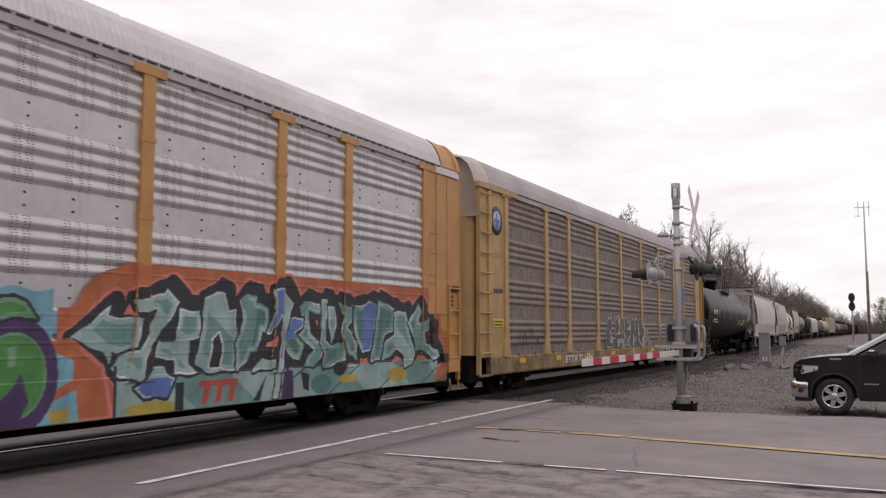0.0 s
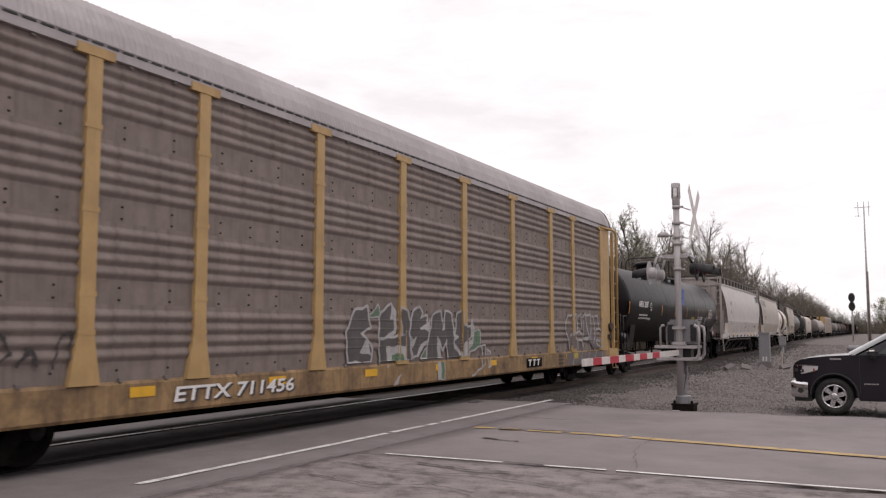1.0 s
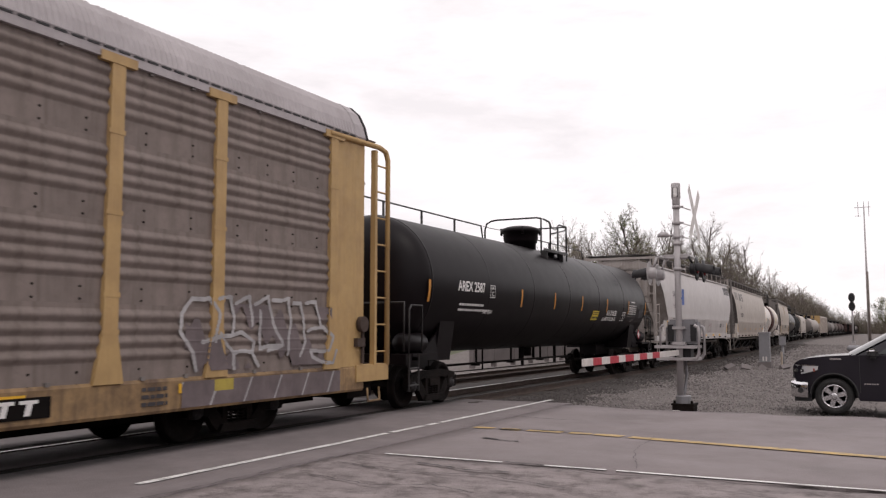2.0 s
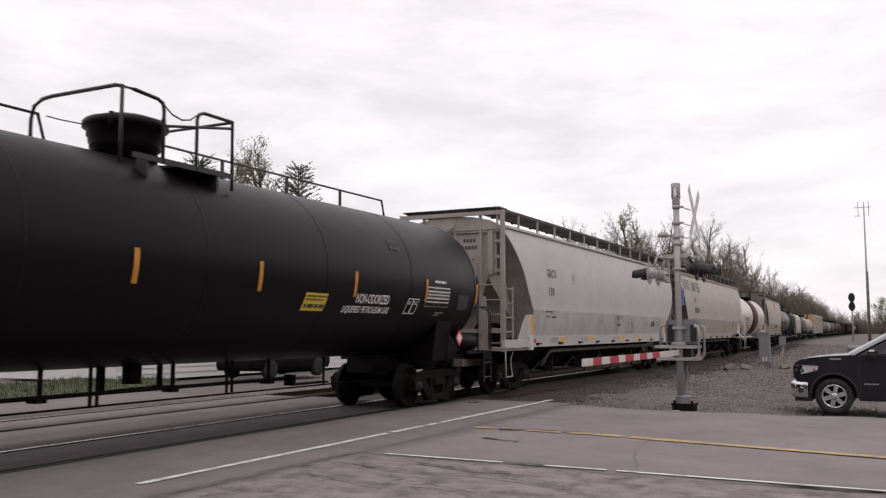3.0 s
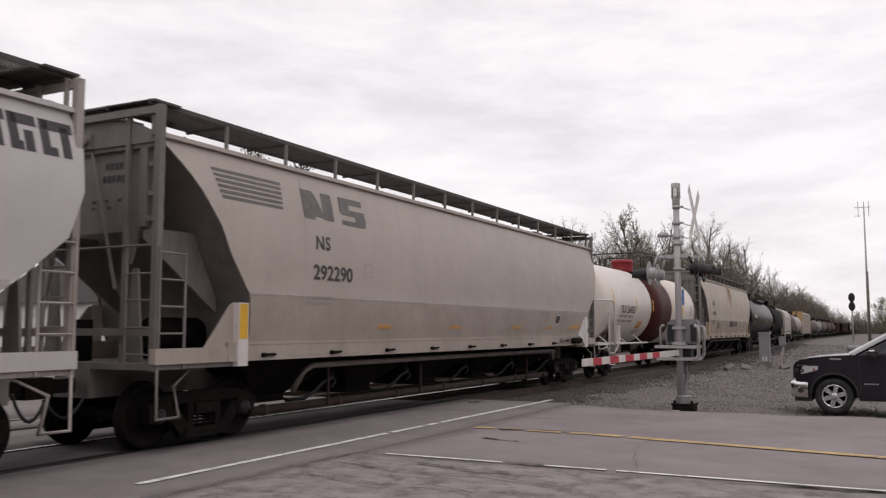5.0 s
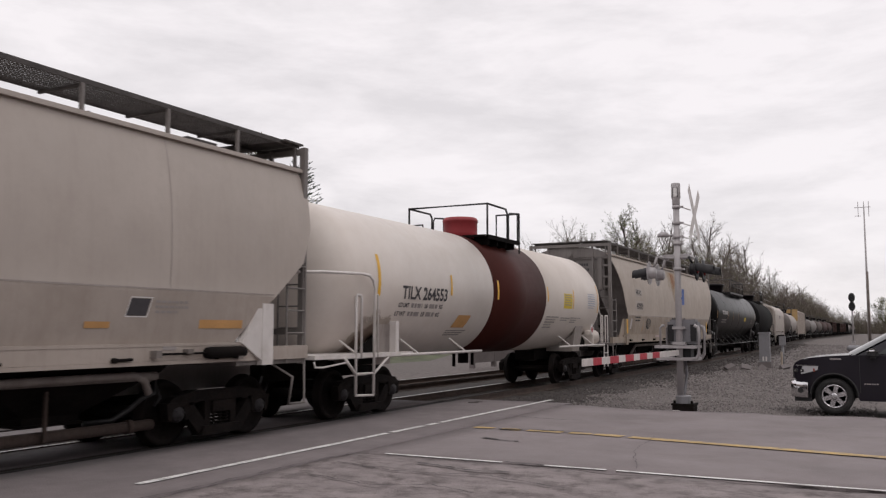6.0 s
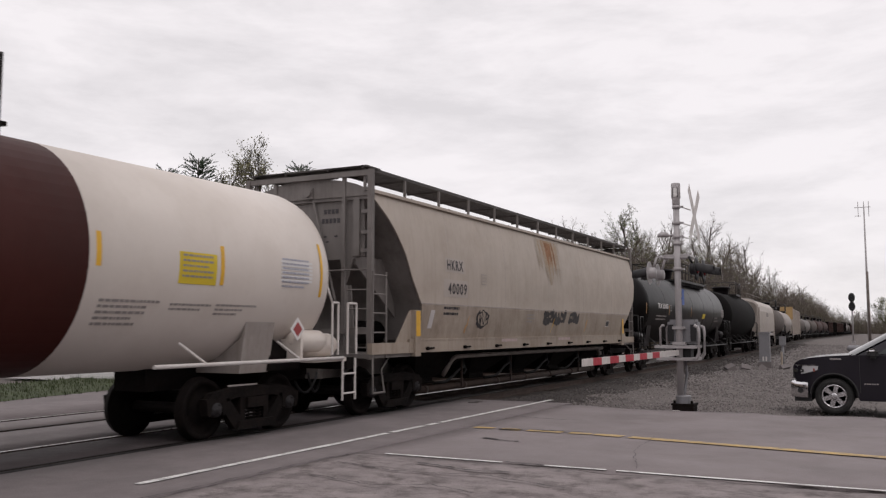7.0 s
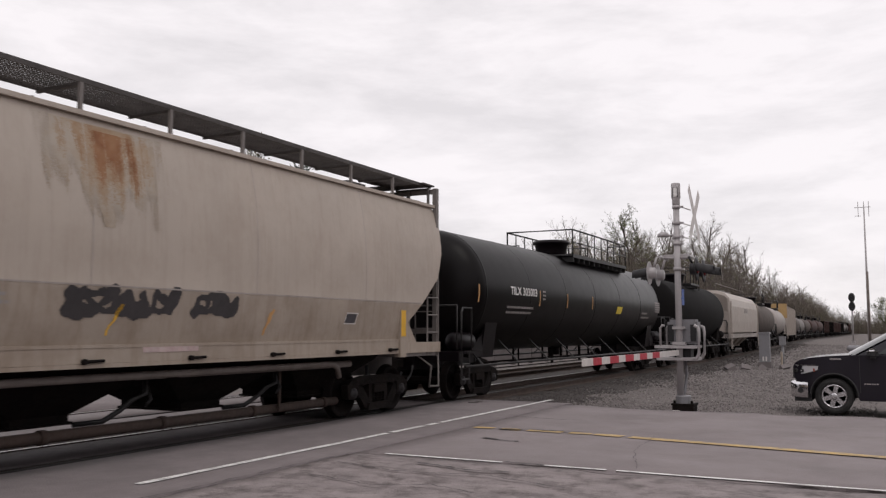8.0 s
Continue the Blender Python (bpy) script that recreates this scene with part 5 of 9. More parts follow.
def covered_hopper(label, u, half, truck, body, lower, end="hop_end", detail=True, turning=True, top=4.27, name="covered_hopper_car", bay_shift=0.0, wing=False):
    """Curved-side covered hopper; half: half the length of the body at the eave, truck: half the truck spacing."""
    car = freight_car(name, label, u)
    front = [(1.44, 1.9), (2.17, 1.80), (2.73, 1.37), (3.13, 1.17), (3.59, 0.82), (3.88, 0.53), (4.2, 0.13), (4.27, 0.10)]
    rear = [(1.44, 1.8), (1.7, 1.56), (2.26, 0.80), (2.72, 0.24), (3.28, 0.02), (3.8, 0.0), (4.27, 0.16)]

    def reach(z, d=1):
        tab = front if d < 0 else rear
        for (z0, y0), (z1, y1) in zip(tab, tab[1:]):
            if z <= z1:
                return half - (y0 + (y1 - y0) * (z - z0) / (z1 - z0))
        return half - tab[-1][1]

    for s in (1, -1):
        for nm, zs, mt in (("side_shell", [2.19, 2.26, 2.5, 2.72, 2.9, 3.13, 3.28, 3.45, 3.6, 3.8, 3.95, 4.1, 4.2, 4.27], body), ("lower_side", [1.44, 1.62, 1.8, 2.0, 2.14, 2.19], lower)):
            bm = bmesh.new()
            rows = [[(s * (hop_x(z) - t), -reach(z, -1) + (reach(z, -1) + reach(z, 1)) * k, z) for k in np.linspace(0, 1, 25)] for t in (0, 0.03) for z in (zs if t == 0 else zs[::-1])]
            rows.append(rows[0])
            skin(bm, rows)
            part(nm, bm, mt, car)
        bm = bmesh.new()
        L = half - 1.4
        prism(bm, [(s * 1.30, 1.19), (s * 1.56, 1.19), (s * 1.56, 1.24), (s * 1.50, 1.245), (s * 1.50, 1.42), (s * 1.56, 1.43), (s * 1.56, 1.47), (s * 1.30, 1.47)], -L, L)
        box(bm, min(s * 1.50, s * 1.553), max(s * 1.50, s * 1.553), -L, L, 1.243, 1.432)
        part("side_sill", bm, body if body == "hop" else lower, car)
        if detail and s > 0:
            bm = bmesh.new()
            for k in range(1, 6):
                y = -half + 2 * half * k / 6
                patch(bm, y, y + .012, 2.2, 4.2, hop_surf, 0.003, n=8)
            patch(bm, -reach(2.2, -1), reach(2.2, 1) - .1, 2.175, 2.195, hop_surf, 0.012, n=1)
            part("weld_seam", bm, "hop_dirty" if body != "hop" else "hop_low", car)
        # jacking pads at the ends of the shell
        for d in (-1, 1):
            bm = bmesh.new()
            y0, y1 = sorted((d * (half - 1.78), d * (half - 1.56)))
            if wing and d > 0:
                y0, y1 = half - 1.23, half - .97
                prism(bm, [(half - 1.68, 1.46), (half - 1.32, 1.98), (half - 1.23, 2.0), (half - 1.23, 1.19)], s * 1.50, s * 1.585, "x")
            box(bm, min(s * 1.46, s * 1.60), max(s * 1.46, s * 1.60), y0, y1, 1.12, 2.05)
            part("jacking_post", bm, "white" if body == "hop" or wing else lower, car)
            if detail and s > 0 and not (wing and d > 0):
                bm = bmesh.new()
                patch(bm, y0 + .02, y1 - .02, 1.52, 2.03, lambda y, z: 1.60, 0.004, n=1)
                part("reflector", bm, "refl", car, "amber reflective strip")
    # roof
    bm = bmesh.new()
    rp = [(1.405, 4.27), (1.2, 4.36), (0.8, 4.45), (0.35, 4.49), (0, 4.5)]
    rp = rp + [(-x, z) for x, z in rp[-2::-1]]
    rows = [[(x, y, z) for x, z in rp] for y in (-half + .12, half - .12)]
    rows += [[(x, y, z - .03) for x, z in rp] for y in (half - .12, -half + .12)]
    rows.append(rows[0])
    skin(bm, rows, smooth=False)
    for s in (-1, 1):
        box(bm, min(s * 1.36, s * 1.47), max(s * 1.36, s * 1.47), -half + .1, half - .1, 4.25, 4.31)
    part("roof", bm, body, car)
    bm = bmesh.new()
    box(bm, -0.36, 0.36, -half + 1.2, half - 1.2, 4.49, 4.60)
    for k in range(9):
        y = -half + 1.6 + (2 * half - 3.2) * k / 8
        rod(bm, (-0.42, y, 4.58), (0.42, y, 4.62), 0.03, 6)
    part("roof_hatch", bm, end, car)
    # end walls and slope sheets
    for d in (-1, 1):
        bm = bmesh.new()
        rows = [[(-.7, d * (half - 3.4), 1.0), (0, d * (half - 3.4), 1.0), (.7, d * (half - 3.4), 1.0)]]
        for z in (1.44, 1.8, 2.17, 2.3, 2.72, 2.9, 3.13, 3.3, 3.6, 3.88, 4.05, 4.2):
            w = hop_x(z) - 0.012
            rows.append([(k * w, d * (reach(z, d) - .02), z) for k in (-1, -.5, 0, .5, 1)] if z > 1.43 else rows[0])
        skin(bm, rows[1:])
        lo = rows[1]
        skin(bm, [rows[0], [lo[0], lo[2], lo[4]]])
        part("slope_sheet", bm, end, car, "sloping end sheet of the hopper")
        bm = bmesh.new()
        g0, g1 = sorted((d * (half - .24), d * (half - .20)))
        g2, g3 = sorted((d * (half - .15), d * (half - .11)))
        prism(bm, [(1.38 * math.cos(t), 4.2 + .38 * math.sin(t)) for t in np.linspace(0, math.pi, 15)], g2, g3)
        box(bm, -1.42, 1.42, min(d * (half - .34), d * (half - .14)), max(d * (half - .34), d * (half - .14)), 4.14, 4.22)
        part("end_gable", bm, end, car, "arched plate under the end walkway")
        bm = bmesh.new()
        prism(bm, [(-1.22, 4.15), (1.22, 4.15), (1.22, 3.05), (.98, 3.0), (.82, 2.55), (.68, 3.0), (-.68, 3.0), (-.82, 2.55), (-.98, 3.0), (-1.22, 3.05)], g0, g1)
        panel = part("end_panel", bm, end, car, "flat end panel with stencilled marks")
        for s in (-1, 1):
            bm = bmesh.new()
            box(bm, s * 1.08 - .07, s * 1.08 + .07, min(d * (half - .2), d * (half - .14)), max(d * (half - .2), d * (half - .14)), 3.05, 4.14)
            part("stiffener", bm, end, panel)
            for z in (3.15, 3.5, 3.9):
                bm = bmesh.new()
                box(bm, min(s * 1.2, s * 1.43), max(s * 1.2, s * 1.43), min(d * (half - .2), d * (half - .12)), max(d * (half - .2), d * (half - .12)), z - .035, z + .035)
                part("cleat", bm, end, panel)
            bm = bmesh.new()
            prism(bm, [(d * (half - .22), 3.06), (d * (half - .24), 2.9), (d * (half - 1.72), 1.9), (d * (half - 1.7), 2.16), (d * (half - 1.2), 3.06)], s * .98, s * 1.02, "x")
            part("slope_brace", bm, end, car)
            bm = bmesh.new()
            prism(bm, [(s * .62, 1.2), (s * .98, 1.2), (s * .86, 2.5), (s * .76, 2.5)], min(d * (half - .34), d * (half - .30)), max(d * (half - .34), d * (half - .30)))
            part("end_post_web", bm, end, car)
        bm = bmesh.new()
        rod(bm, (0, d * (half - .1), 4.32), (0, d * (half - .02), 4.32), .075, 12)
        box(bm, -.1, .1, min(d * (half - .2), d * (half - .08)), max(d * (half - .2), d * (half - .08)), 4.2, 4.42)
        part("hand_brake", bm, end, car, "hand brake housing at the top of the end")
        if detail:
            ye = d * (half - .19)
            for nm, zz, hh, xs in (("stencil_mark", 3.9, .11, (.3, .39, .48, .57)), ("stencil_mark", 3.72, .11, (.25, .34, .43, .52, .61)), ("stencil_mark", 3.44, .04, (.05, .3, .55)), ("stencil_mark", 3.34, .04, (.05, .35))):
                bm = bmesh.new()
                for x in xs:
                    box(bm, x, x + .06, min(ye, ye - d * .01), max(ye, ye - d * .01), zz, zz + hh * .8)
                part(nm, bm, "letter_k", panel)
        for s in (-1, 1):
            bm = bmesh.new()
            prism(bm, [(d * (half - 1.6), 2.05), (d * (half - 1.5), 2.02), (d * (half - .95), 1.38), (d * (half - 1.6), 1.38)], s * 1.47, s * 1.5, "x")
            part("bolster_web", bm, lower, car)
            bm = bmesh.new()
            y0, y1 = sorted((d * (half - 1.62), d * half))
            box(bm, min(s * 1.44, s * 1.545), max(s * 1.44, s * 1.545), y0, y1, 1.19, 1.40)
            part("step_sill", bm, body if body == "hop" else lower, car)
        bm = bmesh.new()
        e = d * (half - 0.06)
        for x in (-1.46, 1.46):
            box(bm, x - .05, x + .05, e - .05, e + .05, 1.1, 4.68)
        for z in (1.62, 4.62):
            box(bm, -1.46, 1.46, e - .035, e + .035, z - .05, z + .05)
        rod(bm, (0.05, e - d * .08, 4.25), (0.62, e - d * .08, 2.2), 0.025, 6)
        rod(bm, (-0.9, e - d * .1, 1.6), (-0.35, e - d * .1, 4.1), 0.025, 6)
        for x in (-.82, .82):
            box(bm, x - .035, x + .035, min(e - d * .03, e - d * .09), max(e - d * .03, e - d * .09), 1.2, 4.66)
        rod(bm, (-1.46, e, 2.78), (1.46, e, 2.78), .018, 6)
        part("end_frame", bm, end, car)
        bm = bmesh.new()
        ladder(bm, 1.52, e, e - d * 0.48, 1.12, 2.75 if detail else 2.4, 0.36, 0.016)
        ladder(bm, e + d * .03, 0.95, 1.42, 1.2, 2.5, 0.36, 0.015, "x")
        pipe(bm, [(1.52, e, 1.15), (1.53, e, 0.48), (1.53, e - d * .42, 0.48), (1.52, e - d * .3, 0.9), (1.4, e - d * .9, 1.2)], 0.02, 6)
        part("end_ladder", bm, end, car)
        bm = bmesh.new()
        y0, y1 = sorted((d * (half - 1.7), d * half))
        box(bm, -1.5, 1.5, y0, y1, 1.12, 1.2)
        box(bm, -0.35, 0.35, min(d * (half - 3.4), d * half), max(d * (half - 3.4), d * half), 0.72, 1.12)
        part("end_platform", bm, end, car)
        bm = bmesh.new()
        rod(bm, (0.45, e - d * .9, 1.6), (0.45, e - d * 1.9, 1.6), 0.24, 14)
        part("brake_cylinder", bm, "under", car)
        bm = bmesh.new()
        rod(bm, (-0.5, e - d * .5, 1.2), (-0.5, e - d * .5, 1.8), 0.16, 10)
        part("brake_valve", bm, "under", car)
        add_coupler(car, d * half, d)
        add_truck(car, d * truck, turning)
    # roof walkway on posts
    bm = bmesh.new()
    box(bm, -.022, .022, -.025, .025, 4.28, 4.70)
    post_ = finish(bm, "walkway_post", end)
    bm = bmesh.new()
    bm2 = bmesh.new()
    nb = int(2 * half / 1.42)
    for k in range(nb + 1):
        y = -half + .1 + (2 * half - .2) * k / nb
        for s in (-1, 1):
            if detail:
                shared("walkway_post", post_, car, (s * 1.30, y, 0))
            else:
                box(bm, s * 1.30 - .022, s * 1.30 + .022, y - .025, y + .025, 4.28, 4.70)
            box(bm2, min(s * .5, s * 1.3), max(s * .5, s * 1.3), y - .02, y + .02, 4.66, 4.70)
    for s in (-1, 1):
        for x in (0.5, 1.30):
            box(bm2, s * x - .015, s * x + .015, -half, half, 4.70, 4.765)
    if detail:
        bm.free()
    else:
        tagged(part("walkway_post", bm, end, car), kind="stuff")
    part("walkway_frame", bm2, "grate", car)
    for s in (1, -1):
        bm = bmesh.new()
        if detail:
            y = -half
            while y < half:
                box(bm, min(s * .5, s * 1.3), max(s * .5, s * 1.3), y, y + .012, 4.728, 4.745)
                y += 0.06
            for x in np.arange(0.55, 1.29, 0.06):
                box(bm, s * x - .006, s * x + .006, -half, half, 4.73, 4.742)
        else:
            box(bm, min(s * .5, s * 1.3), max(s * .5, s * 1.3), -half, half, 4.715, 4.75)
        for d in (-1, 1):
            if s > 0:
                box(bm, -1.4, 1.4, min(d * half, d * (half - .5)), max(d * half, d * (half - .5)), 4.73, 4.76)
        part("walkway_grating", bm, "grate", car)
    if detail:
        for d in (-1, 1):
            for x in (-0.55, 0.2):
                bm = bmesh.new()
                box(bm, x, x + 0.5, min(d * (half - .5), d * (half - 1.2)), max(d * (half - .5), d * (half - 1.2)), 4.78, 4.82)
                part("end_walkway_board", bm, "grate", car)
        # centre pipe, brake rod, side pipe
        bm = bmesh.new()
        rod(bm, (0.62, -half + 3.0, 1.03), (0.62 + .6, half - 3.0, 1.03), 0.06, 10)
        pipe(bm, [(1.05, -truck + 2.1, 0.62), (1.18, -truck + 2.12, 0.82), (1.24, -truck + 2.2, .98), (1.25, -truck + 2.4, 1.05), (1.25, truck - 1.9, 1.05), (1.22, truck - 1.7, .98), (1.2, truck - 1.6, .8)], 0.052, 10)
        part("side_pipe", bm, "pipe_grey", car)
        bm = bmesh.new()
        rod(bm, (0.85, -truck + 1.2, 0.34), (0.85, truck - 1.2, 0.34), 0.075, 12)
        for y in (-truck + 3.3, -1.2, truck - 3.0):
            box(bm, .93, .97, y - .02, y + .02, .3, 1.2)
        for k in range(7):
            y = -truck + 1.6 + (2 * truck - 3.2) * k / 6
            rod(bm, (0.85, y - .05, 0.34), (0.85, y + .05, 0.34), 0.095, 12)
        part("unloading_pipe", bm, "pipe", car, "rusty pneumatic unloading pipe")
        for k in range(-4, 5):
            bm = bmesh.new()
            y = k * half / 5.2
            rod(bm, (1.56, y - .03, 1.27), (1.62, y - .03, 1.27), 0.035, 8)
            rod(bm, (1.585, y, 1.27), (1.585, y + .26, 1.275), 0.022, 6)
            part("roping_hook", bm, "under", car)
    # bays and their outlets
    for y in ((-6.0, -3.2, -.35, 2.5, 5.35) if half > 8 else (-1.6, 1.6)):
        wy = 1.42
        y += bay_shift
        bm = bmesh.new()
        rows = [[(sx * w, y + sy * l, z) for sx, sy in ((-1, -1), (1, -1), (1, 1), (-1, 1))] for z, w, l in ((1.25, 1.28, wy), (1.08, 1.15, wy * .93), (0.56, 0.62, 0.42), (0.47, 0.62, 0.42), (0.46, 0.1, 0.1))]
        skin(bm, rows, smooth=False, closed=True)
        box(bm, -0.66, 0.66, y - .46, y + .46, 0.44, 0.475)
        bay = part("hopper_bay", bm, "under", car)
        if detail:
            bm = bmesh.new()
            pipe(bm, [(.9, y + wy * 1.02, .95), (.95, y + wy * .98, .78), (.9, y + wy * .85, .70), (.85, y + wy * .75, .58), (.75, y + wy * .6, .44), (.6, y + .5, .42)], .035, 6)
            part("hose", bm, "plastic", bay)
            bm = bmesh.new()
            pipe(bm, [(.9, y + wy * 1.02, .92), (.98, y + wy * 1.04, .7), (.95, y + wy * .99, .6)], .022, 6)
            part("hose", bm, "plastic", bay)
    return car


def frame_box(bm, y0, y1, z0, z1, surf, w=.015, proud=0.006, slant=0.0):
    patch(bm, y0, y1, z0, z0 + w, surf, proud, slant, 1)
    patch(bm, y0 + slant * (z1 - z0), y1 + slant * (z1 - z0), z1 - w, z1, surf, proud, slant, 1)
    patch(bm, y0, y0 + w, z0, z1, surf, proud, slant, 3)
    patch(bm, y1 - w, y1, z0, z1, surf, proud, slant, 3)


def decal(parent, name, rects, surf, material, label="", proud=0.005, slant=0.0, n=3):
    groups = [[r] for r in rects]
    for g in groups:
        bm = bmesh.new()
        for y0, y1, z0, z1 in g:
            patch(bm, y0, y1, z0, z1, surf, proud, slant, n)
        ob = part(name, bm, material, parent, label)
    return ob


def frames(parent, name, rects, surf, material, w=.015, slant=0.0):
    for r in rects:
        bm = bmesh.new()
        frame_box(bm, *r, surf, w, 0.007, slant)
        ob = part(name, bm, material, parent)
    return ob


def scribble(parent, name, strokes, width, material, surf, label="", step=0.016):
    """Sprayed or drawn lines."""
    ys = [p[0] for st in strokes for p in st]
    zs = [p[1] for st in strokes for p in st]

    def classify(Y, Z):
        d = strokes_field(Y + .012 * np.sin(Z * 31), Z + .012 * np.sin(Y * 29), strokes)
        return np.where(d < width * (0.8 + 0.4 * np.sin(Y * 7 + Z * 5)), 0, -1)
    return painted(parent, name, min(ys) - .2, max(ys) + .2, min(zs) - .15, max(zs) + .15, step, surf, classify, [material], label, 0.006)


sill = lambda y, z: 1.554
INK, INK_RED = flat_paint("marker_black", (0.035, 0.03, 0.032)), flat_paint("marker_red", (0.30, 0.12, 0.13))
scribble(rack_b, "graffiti", [[(-11.2, 1.2), (-11.15, 1.55), (-11.0, 1.3), (-10.9, 1.6)], [(-10.8, 1.25), (-10.6, 1.6), (-10.5, 1.25)], [(-10.2, 1.2), (-10.15, 1.7), (-9.95, 1.4), (-10.15, 1.22)], [(-9.85, 1.25), (-9.7, 1.45), (-9.6, 1.25)], [(-9.4, 1.2), (-9.3, 1.6), (-9.15, 1.6), (-9.2, 1.2)]], 0.022, INK, mural_surf, "dark scrawled tag")
hop_a = covered_hopper("light grey covered hopper car with dark lettering", 76.27, 9.25, 7.62, "hop", "hop_low", "hop_dirty", bay_shift=-.5)
lettering(hop_a, "GACX", -6.36, 3.12, 0.22, hop_surf, "letter_k", span=.74, tight=1.25)
lettering(hop_a, "130", -6.34, 2.61, 0.22, hop_surf, "letter_k", span=.48, tight=1.3)
frames(hop_a, "stencil_box", [(-4.27, -3.96, 3.04, 3.33)], hop_surf, "letter_g", .012)
small_print(hop_a, -4.22, 3.25, (0.2, 0.2, 0.2), 0.03, hop_surf, "letter_g")
small_print(hop_a, -6.51, 2.135, (0.52,), 0.055, hop_surf, "letter_k")
lettering(hop_a, "LT WT", -6.51, 1.98, 0.065, hop_surf, "letter_k", span=.28)
lettering(hop_a, "66600", -6.05, 1.98, 0.06, hop_surf, "letter_k", span=.40)
small_print(hop_a, 0.3, 1.72, (0.4, 0.5, 0.45), 0.035, hop_surf, "letter_g")
small_print(hop_a, 4.6, 1.9, (0.3, 0.3), 0.035, hop_surf, "letter_g")
small_print(hop_a, 6.3, 1.95, (0.5, 0.4, 0.5), 0.035, hop_surf, "letter_g")
small_print(hop_a, -1.6, 1.95, (0.6, 0.6, 0.3), 0.03, hop_surf, "letter_g")
AMBER = [(-5.3, -4.75), (-2.55, -2.05), (1.05, 1.57), (3.2, 3.72), (5.12, 5.54)]
for y0, y1 in AMBER:
    m_ = decal(hop_a, "reflector_backing", [(y0 - .06, y1 + .06, 1.30, 1.44)], sill, "white", n=1)
    decal(m_, "reflector", [(y0, y1, 1.32, 1.425)], sill, "refl", "amber reflective strip", 0.009, n=1)
decal(hop_a, "placard", [(5.36, 5.60, 1.78, 1.98), (5.66, 5.90, 1.78, 1.98)], hop_surf, "letter_k", "small dark placard pair", slant=.3)
scribble(hop_a, "graffiti", [[(.45, 2.12), (.25, 2.02), (.3, 1.9), (.5, 1.92)], [(.5, 1.92), (.62, 2.14), (.66, 1.95)], [(.72, 2.15), (.72, 2.0), (.85, 2.12), (.9, 1.95)], [(.95, 2.1), (1.0, 2.0), (1.12, 2.14)], [(1.2, 2.13), (1.25, 2.0)], [(.36, 1.83), (1.0, 1.83)], [(.8, 1.9), (1.02, 1.83), (.75, 1.77)]], 0.016, INK, hop_surf, "black marker scribble with an arrow", 0.012)
scribble(hop_a, "graffiti", [[(1.95, 1.95), (2.1, 1.7), (2.2, 2.0)], [(2.15, 1.85), (2.45, 1.9)], [(2.4, 2.05), (2.5, 1.75)], [(2.6, 2.0), (2.65, 1.75), (2.8, 2.0), (2.9, 1.8)], [(2.0, 1.62), (2.2, 1.55), (2.35, 1.65)], [(2.4, 1.55), (2.7, 1.62), (2.75, 1.5)]], 0.014, INK_RED, hop_surf, "faded red scribble", 0.012)
bm = bmesh.new()
for i, (y0, w) in enumerate(((7.36, .36), (7.82, .38), (8.27, .33), (8.68, .42))):
    for dy, z0, z1, ww in ((0, 3.66, 4.08, .12), (w - .14, 3.66, 4.03 if i != 2 else 3.9, .12), (0, 3.96, 4.08, w)):
        patch(bm, y0 + dy, y0 + dy + ww, z0, z1, hop_surf, 0.006, -.12, 3)
    patch(bm, y0, y0 + w * (.9 if i == 0 else .5), 3.66, 3.76, hop_surf, 0.0065, -.12, 1)
part("maker_mark", bm, "letter_k", hop_a, "dark slab shapes of a company mark")
decal(hop_a, "red_mark", [(-7.36, -7.18, 1.30, 1.40)], sill, "red_arm", "small red square", .006, n=1)
small_print(hop_a, -6.05, 1.40, (.6, .6, .6), .022, sill, "letter_g")
small_print(hop_a, -3.3, 1.40, (.6, .6, .6), .022, sill, "letter_pink")
decal(hop_a, "pale_patch", [(-6.98, -6.72, 1.62, 2.12)], hop_surf, "hop", "pale overpainted patch", slant=.2)
decal(hop_a, "faded_notice", [(0.02, 0.98, 1.335, 1.43)], sill, "letter_pink", n=1)
hop_b = covered_hopper("light grey covered hopper car with dark stripes emblem", 96.24, 9.5, 8.0, "hop_ns", "hop_ns_low", wing=True)
lettering(hop_b, "NS", -6.05, 3.0, 0.22, hop_surf, "letter_k", span=.43, tight=1.1)
lettering(hop_b, "292290", -6.12, 2.49, 0.24, hop_surf, "letter_k", span=1.18)
bm = bmesh.new()
for i in range(6):
    z = 3.56 + i * .078
    patch(bm, -8.48 + .035 * (5 - i), -6.88, z, z + .045, hop_surf, 0.006, 0, 1)
part("emblem_stripe", bm, "mark_grey", hop_b, "six dark emblem stripes")
bm = bmesh.new()
for y0, y1, z0, z1, sl in ((-6.32, -6.0, 3.5, 3.98, -.1), (-6.0, -5.72, 3.55, 3.95, -.7), (-5.75, -5.45, 3.52, 3.98, -.1), (-5.25, -4.5, 3.88, 3.99, 0), (-5.25, -4.95, 3.72, 3.9, 0), (-5.2, -4.45, 3.68, 3.78, 0), (-4.75, -4.42, 3.55, 3.7, 0), (-5.2, -4.45, 3.5, 3.58, 0)):
    patch(bm, y0, y1, z0, z1, hop_surf, 0.006 + .0003 * z0, sl, 3)
part("company_mark", bm, "mark_grey", hop_b, "dark block shapes of a company mark")
small_print(hop_b, -6.27, 2.16, (0.75, 0.7), 0.05, hop_surf, "letter_g")
frames(hop_b, "stencil_box", [(-4.55, -4.3, 2.6, 2.85)], hop_surf, "letter_g", .012)
